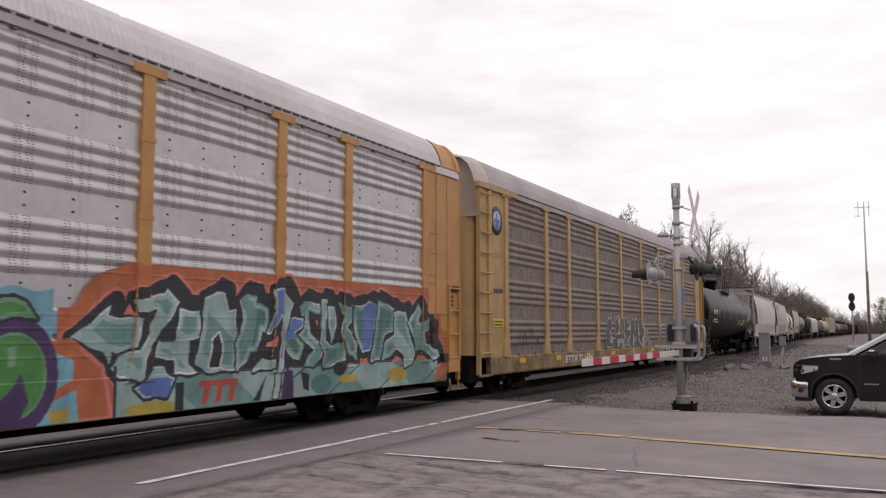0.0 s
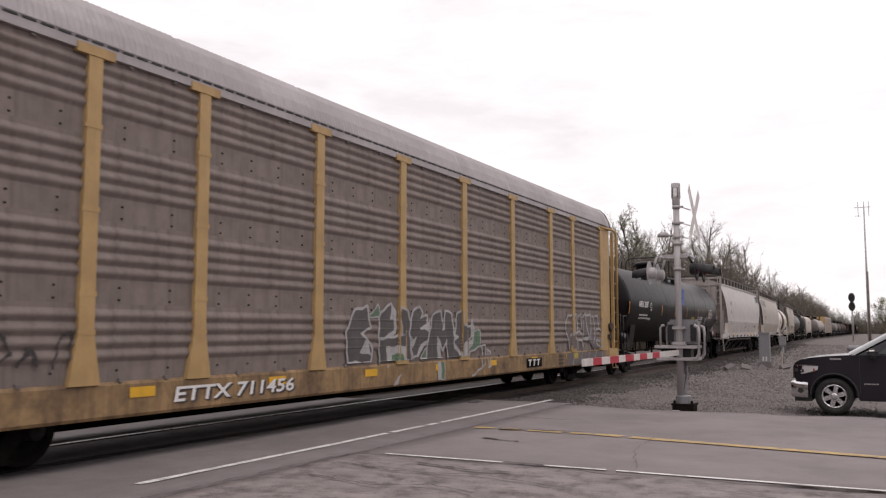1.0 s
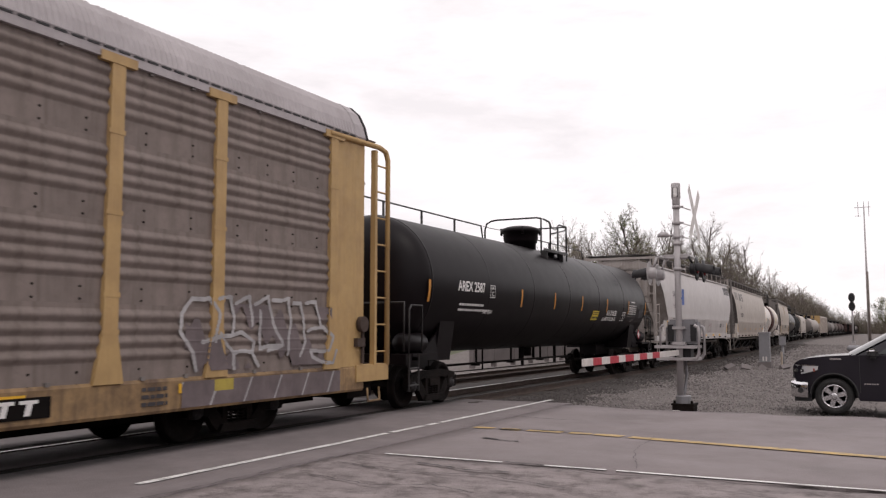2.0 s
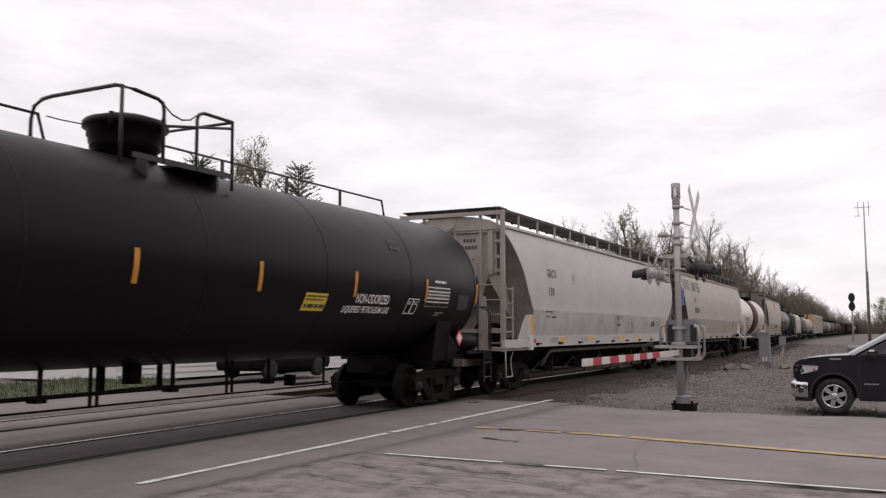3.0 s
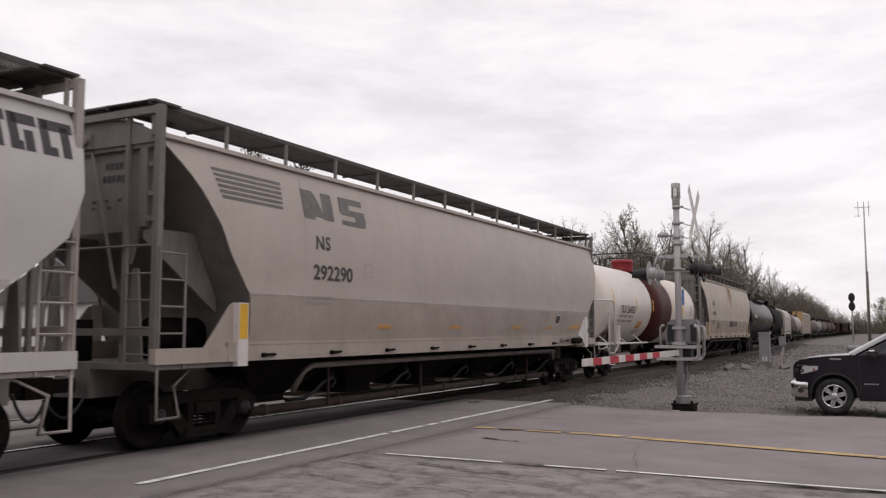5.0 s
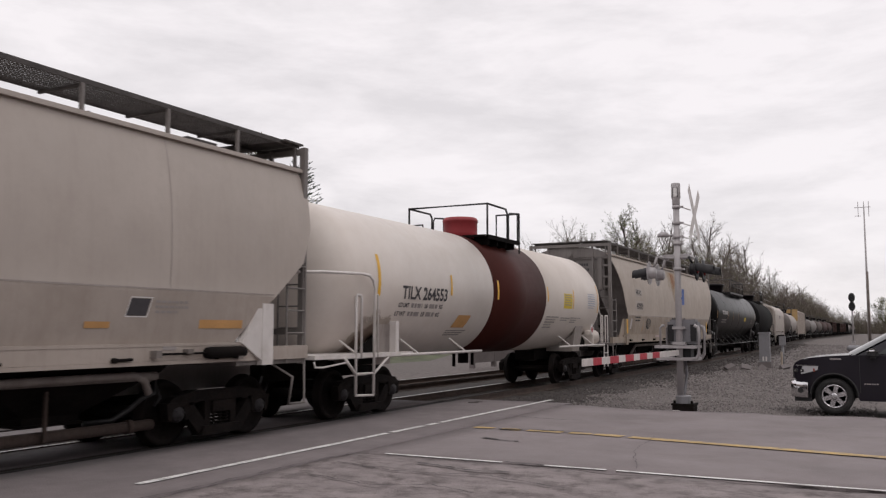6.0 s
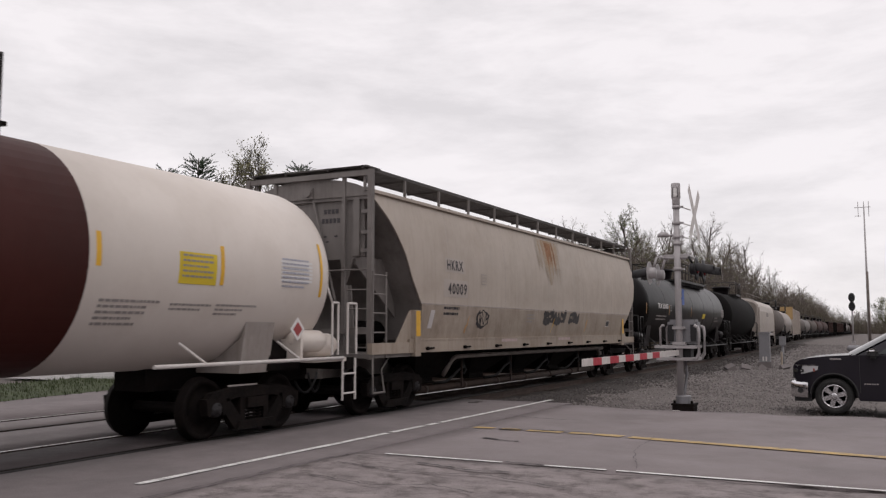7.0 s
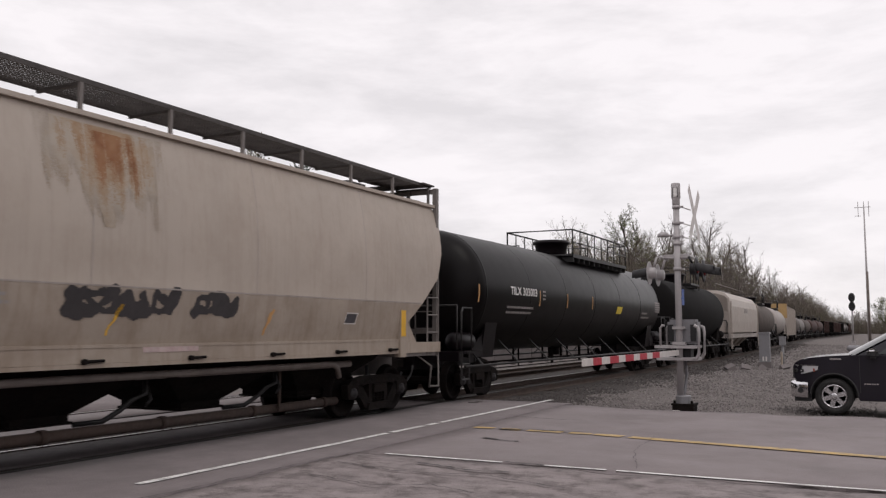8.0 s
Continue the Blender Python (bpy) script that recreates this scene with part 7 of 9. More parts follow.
small_print(tank_b, 3.96, 2.66, (0.6, 0.6, 0.5, 0.6, 0.6), 0.03, lambda y, z: ts(y, z) + .004, "letter_g", 2.4)
decal(tank_b, "tan_patch", [(-3.08, -2.42, 1.70, 1.98)], ts, "decal_o", "tan patch of primer", slant=.5, n=6)
small_print(tank_b, -3.2, 1.62, (1.0, 0.9, 0.8), 0.025, ts, "letter_g")
small_print(tank_b, 2.65, 2.0, (1.0, .8, .8, .6, .7), 0.035, ts, "letter_g", 2.1)
small_print(tank_b, 3.85, 1.98, (0.8, .6), 0.03, ts, "letter_g", 2.1)
small_print(tank_b, 4.75, 1.99, (0.9, .6, .5), 0.03, ts, "letter_g", 2.1)
decal(tank_b, "data_row", [(6.12, 6.95, 2.42 + i * .06, 2.46 + i * .06) for i in range(6)], ts, "letter_w", "white row of a test data table")
small_print(tank_b, 6.15, 2.76, (0.7, .7, .7, .7, .7, .7, .6), 0.03, lambda y, z: ts(y, z) + .004, "patch_blue", 2.4)
for nm, rr, pts in (("end_railing", .028, [(1.40, -9.0, 2.60), (1.62, -8.6, 2.62), (1.62, -7.3, 2.66), (1.62, -7.05, 2.64), (1.62, -6.92, 2.56), (1.62, -6.86, 2.42), (1.6, -6.86, .47)]),
                    ("end_post", .026, [(1.6, -7.46, .50), (1.6, -7.46, 2.24), (1.6, -7.42, 2.27), (1.6, -7.32, 2.27), (1.6, -7.28, 2.2), (1.6, -7.28, 1.14)]),
                    ("end_post", .016, [(1.6, -6.86, 2.3), (1.6, -6.72, 2.3), (1.6, -6.71, 1.15)]),
                    ("step_rung", .022, [(1.6, -7.46, .49), (1.6, -6.86, .46)]),
                    ("step_rung", .022, [(1.6, -7.46, .87), (1.6, -6.86, .86)]),
                    ("platform_brace", .03, [(1.6, -7.82, 1.16), (1.6, -7.46, .86)]),
                    ("platform_brace", .024, [(1.6, -6.86, .84), (1.58, -6.3, 1.14)]),
                    ("uncoupling_rod", .016, [(1.62, -8.75, 1.12), (1.62, -8.72, 1.03), (1.62, -8.5, 1.02), (1.62, -7.8, 1.08)])):
    bm = bmesh.new()
    pipe(bm, pts, rr, 8)
    part(nm, bm, "white", tank_b, "white bent pipe railing" if nm == "end_railing" else "")
bm = bmesh.new()
box(bm, .6, 1.60, -8.7, -5.85, 1.15, 1.22)
box(bm, 1.38, 1.52, -5.92, -5.80, 1.19, 1.82)
box(bm, 1.40, 1.5, -5.8, -5.2, 1.19, 1.22)
part("end_platform", bm, "white", tank_b, "white side platform")
bm = bmesh.new()
for y in (7.6, 7.78, 8.08, 8.36):
    rod(bm, (1.5, y, 1.22), (1.5, y, 2.12), 0.022, 6)
rod(bm, (1.5, 7.6, 2.12), (1.5, 7.78, 2.12), 0.022, 6)
rod(bm, (1.5, 8.08, 2.12), (1.5, 8.36, 2.12), 0.022, 6)
pipe(bm, [(1.5, 7.6, 2.1), (1.4, 7.55, 2.45), (1.3, 7.5, 2.5)], 0.022, 6)
part("end_railing", bm, "white", tank_b, "white bent pipe railing")
bm = bmesh.new()
lathe(bm, [(.02, -.43), (.14, -.4), (.185, -.3), (.185, .3), (.14, .4), (.02, .43)], (1.3, 7.12, 1.46), "y", 20)
box(bm, 1.1, 1.5, 6.7, 6.76, 1.15, 1.5)
part("air_reservoir", bm, "cream", tank_b, "white air reservoir cylinder")
placard(tank_b, 1.5, 6.6, 1.66, "white diamond placard", "letter_w", "letter_r")


def soil_stain(car):
    """Brown grime thrown up over the shell above the truck."""
    rngs = np.random.RandomState(8)

    def classify(Y, Z):
        g = rngs.uniform(-1, 1, Y.shape) * .35 + .4 * np.sin(Y * 13 + Z * 5) + .3 * np.sin(Z * 19 - Y * 7)
        core = 1.0 - np.hypot((Y + 6.35) / .7, (Z - 1.45) / .55)
        k = np.where(core + .22 * g > .1, 0, -1)
        k[core + .25 * g > .42] = 1
        return k
    painted(car, "grime_stain", -7.2, -5.5, 1.1, 2.05, .014, ts, classify, [flat_paint("grime_pale", (.40, .34, .29)), flat_paint("grime_brown", (.16, .11, .085))], "brown grime on the white shell", 0.004)


soil_stain(tank_b)
tank_c = tank_car("black tank car with a long railed platform", 152.9, 10.1, 8.1, 1.52, 2.60, "black2", walkway=False, plat=(-1.1, 5.1))
tc = tank_surf(1.52, 2.60)
lettering(tank_c, "TILX 303003", -7.16, 2.55, 0.2, tc, "letter_w", span=1.85, proud=.008)
small_print(tank_c, -7.3, 2.2, (1.8, 1.7), 0.055, tc, "letter_g", 2.4)
decal(tank_c, "reflector", [(y, y + .07, 2.3, 2.72) for y in (-9.1, -5.1, -2.8, -.35)], tc, "decal_o", "upright amber reflective strip")
decal(tank_c, "notice", [(2.45, 3.1, 2.21, 2.46)], tc, "decal_y", "yellow notice decal", slant=.5)
small_print(tank_c, -4.85, 2.68, (0.2, .2, .2), 0.05, tc, "letter_g", 2.1)
small_print(tank_c, 6.0, 2.25, (0.8, 1.2), 0.07, tc, "letter_g", 2.3)
decal(tank_c, "data_row", [(8.0, 8.8, 2.35 + i * .09, 2.41 + i * .09) for i in range(5)], tc, "letter_g", "grey row of a test data table")

# ---- the rest of the train ----
tank_car("matte black tank car dulled by soot", 171.4, 7.6, 5.8, 1.52, 2.55, "soot", frame_m="under", turning=False, detail=False, walkway=False)


def cement_hopper(label, u, half, body):
    """Short hopper car with a rounded roof and sloping ends."""
    car = freight_car("cement_hopper_car", label, u)
    prof = [(1.5, 1.5), (1.54, 2.2), (1.54, 3.1), (1.44, 3.55), (1.18, 3.88), (.7, 4.05), (0, 4.1)]
    prof = prof + [(-x, z) for x, z in prof[-2::-1]]
    bm = bmesh.new()
    rows = [[(x * k, y, 1.5 + (z - 1.5) * k2) for x, z in prof] for y, k, k2 in ((-half + .9, .97, .55), (-half + .45, .99, .93), (-half + .5, 1, 1), (half - .5, 1, 1), (half - .45, .99, .93), (half - .9, .97, .55))]
    v = skin(bm, rows, smooth=False)
    bm.faces.new(v[0][::-1]), bm.faces.new(v[-1])
    part("body", bm, body, car)
    for y in (-4.2, -1.4, 1.4, 4.2):
        bm = bmesh.new()
        skin(bm, [[(sx * w, y + sy * l, z) for sx, sy in ((-1, -1), (1, -1), (1, 1), (-1, 1))] for z, w, l in ((1.5, 1.4, 1.4), (.6, .5, .4), (.5, .5, .4))], smooth=False, closed=True)
        part("hopper_bay", bm, body, car)
    bm = bmesh.new()
    box(bm, -1.5, 1.5, -half, half, 1.15, 1.4)
    box(bm, -.35, .35, -half, half, .75, 1.15)
    part("underframe", bm, "hop_dirty", car)
    bm = bmesh.new()
    for y in (-1.8, -.4, 1.0, 2.2):
        rod(bm, (0, y, 4.08), (0, y, 4.28), .3, 14)
    pipe(bm, [(.6, -half + .6, 4.0), (.6, -half + .7, 4.5), (.6, half - .7, 4.5), (.6, half - .6, 4.0)], .02, 6)
    part("roof_hatch", bm, "hop_end", car)
    bm = bmesh.new()
    for i in range(4):
        box(bm, 1.542, 1.55, -.9 + .5 * i, -.6 + .5 * i, 2.75, 3.05)
    part("side_mark", bm, "letter_g", car, "faded grey mark on the side")
    for d in (-1, 1):
        bm = bmesh.new()
        ladder(bm, 1.54, d * (half - .1), d * (half - .5), .5, 3.4, .38, .016)
        box(bm, 1.38, 1.48, d * (half - .06) - .05, d * (half - .06) + .05, 1.1, 3.6)
        part("end_ladder", bm, body, car)
        add_coupler(car, d * half, d)
        add_truck(car, d * (half - 1.5), False)
    return car


cement_hopper("pale grey cement hopper car with a rounded roof", 187.3, 7.4, "hop_ns")
tank_car("dull grey tank car in the train", 204.4, 8.5, 6.6, 1.5, 2.45, "car_taupe", turning=False, detail=False, walkway=False)
tank_car("pale grey tank car in the train", 222.4, 8.7, 6.8, 1.5, 2.45, "hop_dirty", turning=False, detail=False, walkway=False)


def gondola(label, u, half, body):
    """Open-topped low car with ribbed sides."""
    car = freight_car("gondola_car", label, u)
    for s in (-1, 1):
        bm = bmesh.new()
        box(bm, min(s * 1.42, s * 1.48), max(s * 1.42, s * 1.48), -half + .2, half - .2, 1.05, 3.6)
        box(bm, min(s * 1.40, s * 1.56), max(s * 1.40, s * 1.56), -half + .2, half - .2, 3.5, 3.65)
        part("side_wall", bm, body, car)
    for k in range(int(half * 2 / 1.5)):
        bm = bmesh.new()
        y = -half + .7 + k * 1.5
        box(bm, 1.48, 1.57, y - .07, y + .07, 1.05, 3.52)
        part("side_post", bm, body, car)
    bm = bmesh.new()
    for d in (-1, 1):
        box(bm, -1.42, 1.42, min(d * (half - .25), d * (half - .2)), max(d * (half - .25), d * (half - .2)), 1.05, 3.6)
    box(bm, -1.42, 1.42, -half + .25, half - .25, 1.0, 1.1)
    box(bm, -.4, .4, -half, half, .7, 1.0)
    part("floor", bm, "under", car)
    for d in (-1, 1):
        add_coupler(car, d * half, d)
        add_truck(car, d * (half - 2.0), False)
    return car


def box_car(label, u, half, body, stripe):
    car = freight_car("box_car", label, u)
    bm = bmesh.new()
    box(bm, -1.5, 1.5, -half, half, 1.0, 4.4)
    part("body", bm, body, car)
    for k in range(int(half * 2 / 0.9)):
        y = -half + .4 + k * 0.9
        bm = bmesh.new()
        box(bm, 1.5, 1.55, y - .05, y + .05, 1.05, 4.35)
        part("side_post", bm, body, car)
    bm = bmesh.new()
    prism(bm, [(-1.55, 4.404), (1.55, 4.404), (1.2, 4.6), (-1.2, 4.6)], -half, half)
    part("roof", bm, body, car)
    bm = bmesh.new()
    box(bm, -1.55, 1.57, -half - .03, -half + .25, 3.0, 4.65)
    part("end_wall", bm, stripe, car, "orange end wall")
    bm = bmesh.new()
    box(bm, -0.4, 0.4, -half, half, 0.7, 1.0)
    part("underframe", bm, "under", car)
    for d in (-1, 1):
        bm = bmesh.new()
        ladder(bm, 1.57, d * (half - .1), d * (half - .55), 0.6, 4.3, 0.4, 0.018)
        part("end_ladder", bm, body, car)
        add_coupler(car, d * half, d)
        add_truck(car, d * (half - 1.9), False)
    return car


box_car("pale box car with an orange end", 244.0, 11.6, "hop_ns", "ttx")
FAR = [("tank", "car_taupe"), ("tank", "hop_end"), ("tank", "car_taupe"), ("tank", "car_maroon"), ("tank", "car_maroon"), ("gon", "car_maroon"), ("gon", "under"), ("gon", "car_maroon"), ("gon", "car_maroon"), ("gon", "under"), ("tank", "hop_end"), ("tank", "car_taupe"), ("gon", "car_maroon"), ("tank", "car_taupe")]
u, MADE = 256.2, {}
for kind, paint in FAR:
    half = 8.0 if kind == "tank" else 8.6
    if (kind, paint) in MADE:
        car = copy_thing(MADE[(kind, paint)], pose(TRACK, u + half, 0))
        CARS.append((car, u + half))
    elif kind == "tank":
        car = tank_car("distant " + {"car_taupe": "dull brown", "hop_end": "grey", "car_maroon": "maroon"}[paint] + " tank car in the train", u + half, half, half - 2, 1.4, 2.3, paint, turning=False, detail=False, walkway=False)
    else:
        car = gondola("distant " + ("dark" if paint == "under" else "brown") + " open hopper car in the train", u + half, half, paint)
    MADE.setdefault((kind, paint), car)
    u += 2 * half + .9

# ---- crossing signal and gate ----
def crossing_signal(x, y):
    g = thing("crossing_signal", "grey crossing signal mast with flashing lights and lowered gate", "crossing signal", at=(x, y, ground_height(x, y) + 0.05))
    bm = bmesh.new()
    rod(bm, (0, 0, 0.3), (0, 0, 4.7), 0.07, 20, 0.065)
    lathe(bm, [(.068, 4.44), (.082, 4.46), (.082, 4.56), (.098, 4.60), (.098, 4.90), (.09, 4.92), (.001, 4.925)], (0, 0, 0), "z", 20)
    for z in (3.05, 3.6, 3.75, 4.05, 4.4):
        rod(bm, (0, 0, z - .035), (0, 0, z + .035), 0.085, 16)
        box(bm, 0.06, 0.15, -.03, .03, z - .02, z + .02)
    part("mast", bm, "mast", g)
    bm = bmesh.new()
    box(bm, -.035, .045, -.101, -.08, 4.62, 4.80)
    part("mast_cap_window", bm, "letter_w", g, "pale opening in the mast cap")
    bm = bmesh.new()
    box(bm, -.05, -.036, -.102, -.08, 4.60, 4.82)
    box(bm, .046, .056, -.10, -.08, 4.60, 4.82)
    part("cap_bracket", bm, "signal_black", g)
    bm = bmesh.new()
    rod(bm, (-.06, 0, 3.79), (-.42, 0, 3.79), .02, 8)
    lathe(bm, [(.13, -.03), (.12, .03), (.06, .075), (.001, .085)], (-.3, .05, 3.80), "z", 18)
    part("crossing_bell", bm, "mast", g, "round grey warning bell")
    bm = bmesh.new()
    box(bm, -.14, .30, -.2, .2, 0.03, .16)
    box(bm, -.16, .32, -.22, .22, .16, .20)
    for x_ in (-.1, .26):
        rod(bm, (x_, -.16, -.02), (x_, -.16, .26), .025, 6)
    part("base", bm, "bogie", g, "dark bolted base casting")
    bm = bmesh.new()
    lathe(bm, [(.16, .20), (.16, .34), (.15, .36), (.001, .365)], (.06, 0, 0), "z", 20, smooth=False)
    part("base_collar", bm, "cabinet", g)
    bm = bmesh.new()
    box(bm, -.12, .02, -.3, -.18, -.06, .06)
    part("anchor_foot", bm, "white", g)
    bm = bmesh.new()
    box(bm, -.35, .35, -.3, .3, -0.12, 0.02)
    part("footing", bm, "concrete", g)
    # gate mechanism: housing behind the mast, two shelves, bent side arms
    bm = bmesh.new()
    box(bm, -.28, .36, .10, .52, 1.44, 1.97)
    bmesh.ops.bevel(bm, geom=bm.edges[:], offset=.05, segments=2, affect="EDGES")
    part("gate_mechanism", bm, "cabinet", g, "grey gate mechanism housing")
    for x_ in (-.2, .28):
        bm = bmesh.new()
        box(bm, x_ - .06, x_ + .06, .07, .10, 1.5, 1.86)
        part("housing_cover", bm, "signal_black", g)
    for z in (1.79, 1.46):
        bm = bmesh.new()
        box(bm, -.13, .13, -.09, .1, z - .03, z + .03)
        part("mast_clamp", bm, "mast", g)
    for z, xa in ((1.385, -.5), (1.13, -.46)):
        bm = bmesh.new()
        box(bm, xa, .38, -.16, .45, z - .03, z + .03)
        part("bracket_shelf", bm, "mast", g)
    bm = bmesh.new()
    box(bm, -.12, .22, .08, .38, 1.16, 1.355)
    part("drive_gear", bm, "signal_black", g)
    for y_ in (-.14, .46):
        bm = bmesh.new()
        pipe(bm, [(.30, y_, 1.13), (.38, y_, 1.15), (.43, y_, 1.24), (.44, y_, 1.70), (.42, y_, 1.80), (.34, y_, 1.84)], .035, 8)
        part("counterweight_arm", bm, "mast", g, "bent pale counterweight arm")
        bm = bmesh.new()
        pipe(bm, [(-.37, y_, 1.40), (-.37, y_, 1.78), (-.33, y_, 1.84), (-.28, y_, 1.84)], .025, 8)
        part("side_arm", bm, "mast", g)
    # red and white gate arm
    edges = (-6.57, -6.14, -5.70, -5.25, -4.74, -4.34, -3.80, -3.39, -2.87, -2.45, -1.89, -.15)
    for i, (a, b) in enumerate(zip(edges, edges[1:])):
        bm = bmesh.new()
        box(bm, -.02, 0.02, a, b, 1.265 - .055, 1.265 + .055)
        part("gate_arm_segment", bm, "red_arm" if i % 2 else "white", g, "red band of the gate arm" if i % 2 else "white band of the gate arm")
    # two crossarms, a pair of lamps facing each way along the road
    for s in (-1, 1):
        bm = bmesh.new()
        rod(bm, (s * .30, -.42, 3.3), (s * .30, .42, 3.3), 0.028, 10)
        rod(bm, (0, 0, 3.3), (s * .32, 0, 3.3), 0.035, 10)
        box(bm, min(0, s * .3), max(0, s * .3), -.03, .03, 3.32, 3.37)
        part("lamp_crossarm", bm, "mast", g)
        for yy in (-0.38, 0.38):
            xx, zz = s * .43 - .02, 2.99 + .03 * s
            bm = bmesh.new()
            lathe(bm, [(0.25, s * 0.06), (0.25, s * 0.07), (0.12, s * 0.075), (0.12, s * -0.05), (0.10, s * -.07), (0.001, s * -.075)], (xx, yy, zz), "x", 28)
            rod(bm, (xx - s * .02, yy, zz + .1), (xx - s * .1, yy, 3.3), .025, 8)
            part("lamp_backplate", bm, "signal_black" if s > 0 else "mast", g, "round backing plate of a flashing lamp")
            bm = bmesh.new()
            rows = []
            for rad, ks in ((.125, (0, 1, 2)), (.116, (2, 1, 0))):
                for k in ks:
                    rows.append([(xx + s * (.075 + .17 * k), yy + rad * math.cos(t), zz + rad * math.sin(t) - 0.03 * k) for t in np.linspace(-0.4, math.pi + .4, 15)])
            rows.append(rows[0])
            skin(bm, rows)
            part("lamp_visor", bm, "signal_black", g)
            bm = bmesh.new()
            lathe(bm, [(0.105, s * 0.081), (0.09, s * 0.10), (0.05, s * .115), (0.001, s * .12)], (xx, yy, zz), "x", 20)
            part("lamp_lens", bm, "red", g, "unlit red lamp lens")
    # crossbuck seen nearly edge-on
    bm = bmesh.new()
    for a in (-1, 1):
        d = Vector((0, math.sin(radians(45)) * a, math.cos(radians(45))))
        s = Vector((0, -d.z, d.y)) * 0.115
        c = Vector((0.27, 0.60, 4.30))
        q = [c + d * .76 + s, c + d * .76 - s, c - d * .76 - s, c - d * .76 + s]
        f = [bm.verts.new(p + Vector((0.006 * a, 0, 0))) for p in q]
        b = [bm.verts.new(p + Vector((0.006 * a - .005, 0, 0))) for p in q]
        bm.faces.new(f), bm.faces.new(b[::-1])
        for i in range(4):
            bm.faces.new((f[i], b[i], b[(i + 1) % 4], f[(i + 1) % 4]))
    for z in (3.75, 4.05, 4.4):
        rod(bm, (0.1, 0.05, z), (0.18, 0.62, z), 0.012, 6)
    part("crossbuck", bm, "white", g, "white crossbuck boards")
    bm = bmesh.new()
    box(bm, .07, .075, 0.02, .24, 2.28, 2.62)
    box(bm, .06, .07, -.02, .2, 2.4, 2.44)
    part("notice_plate", bm, "blue", g, "small blue notice plate")
    bm = bmesh.new()
    pipe(bm, [(0.05, 0.25, 1.15), (0.08, 0.3, 0.8), (0.05, 0.2, 0.45), (0.02, 0.12, 0.2)], 0.035, 8)
    part("cable_conduit", bm, "cabinet", g)
    return g


crossing_signal(-4.06, 18.97)


# ---- lineside ----
def relay_cabinet(x, y):
    c = thing("relay_cabinet", "grey metal relay cabinet on a stand beside the track", "cabinet", at=(x, y, ground_height(x, y)))
    bm = bmesh.new()
    box(bm, -.24, .24, -.25, .25, 0.30, 1.66)
    prism(bm, [(-.28, 1.66), (.28, 1.66), (.25, 1.74), (-.25, 1.74)], -.29, .29)
    part("body", bm, "cabinet", c)
    bm = bmesh.new()
    box(bm, -.20, .20, -.262, -.252, 0.62, 1.6)
    box(bm, .13, .16, -.28, -.262, 1.0, 1.15)
    part("door", bm, "cabinet", c)
    for x_ in (-.06, .08):
        bm = bmesh.new()
        box(bm, x_ - .035, x_ + .035, -.264, -.252, .34, .56)
        part("vent", bm, "white", c, "pale upright vent strip")
    bm = bmesh.new()
    box(bm, -.3, .3, -.3, .3, -.1, .30)
    part("plinth", bm, "concrete", c)
    return c


relay_cabinet(-5.6, 45.5)
bm = bmesh.new()
rod(bm, (0, 0, 0), (0, 0, 1.1), 0.07, 10)
box(bm, -.16, .16, -.12, .12, 1.08, 1.56)
solid("junction_post", bm, "cabinet", "short grey junction post in the gravel", "post", at=(-5.2, 49.5, -.25))
bm = bmesh.new()
rod(bm, (0, 0, 0), (0, 0, 0.8), 0.05, 6)
solid("marker_post", bm, "rust_pale", "short yellowish marker post in the gravel", "post", at=(-5.0, 47, -.25))
for i, (x, y, s) in enumerate(((-6.3, 43.1, .16), (-5.9, 43.4, .12), (-6.9, 42.4, .14), (-5.2, 43.6, .13), (-6.6, 41.5, .35), (-6.1, 42.2, .28), (-5.4, 42.8, .3), (-6.9, 43.5, .25), (-4.6, 44.5, .3))):
    bm = bmesh.new()
    prism(bm, [(-s, 0), (s, 0), (s * .8, s * .7), (-s * .6, s * .8)], -s * .5, s * .6)
    bmesh.ops.rotate(bm, verts=bm.verts, cent=(0, 0, 0), matrix=Euler((0.1 * i, 0.15, i * 1.3)).to_matrix())
    solid("concrete_rubble", bm, "concrete", "broken grey concrete lump beside the track", "rubble", "rubble by the cabinet", at=(x, y, ground_height(x, y) - .02))


def block_signal(x, y):
    s = thing("block_signal", "tall railway block signal with two black heads", "railway signal", at=(x, y, -.2))
    bm = bmesh.new()
    rod(bm, (0, 0, 0), (0, 0, 6.6), 0.11, 12)
    box(bm, -.25, .25, -.25, .25, 0, 0.3)
    part("mast", bm, "mast", s)
    for z in (5.0, 6.2):
        bm = bmesh.new()
        rows = [[(0.42 * math.cos(t), yy, z + 0.62 * math.sin(t)) for t in np.linspace(0, 2 * math.pi, 25)[:-1]] for yy in (-.3, -.26)]
        v = skin(bm, rows, closed=True)
        bm.faces.new(v[0]), bm.faces.new(v[1][::-1])
        for k in (-1, 0, 1):
            rod(bm, (0, -.3, z + .32 * k), (0, -.62, z + .32 * k - .03), 0.13, 12)
        rod(bm, (0, -.26, z), (0, 0, z), 0.09, 8)
        part("signal_head", bm, "signal_black", s)
    bm = bmesh.new()
    box(bm, -.22, .22, -.2, -.15, 5.45, 5.8)
    part("number_plate", bm, "white", s)
    return s


block_signal(-4.7, 130.3)


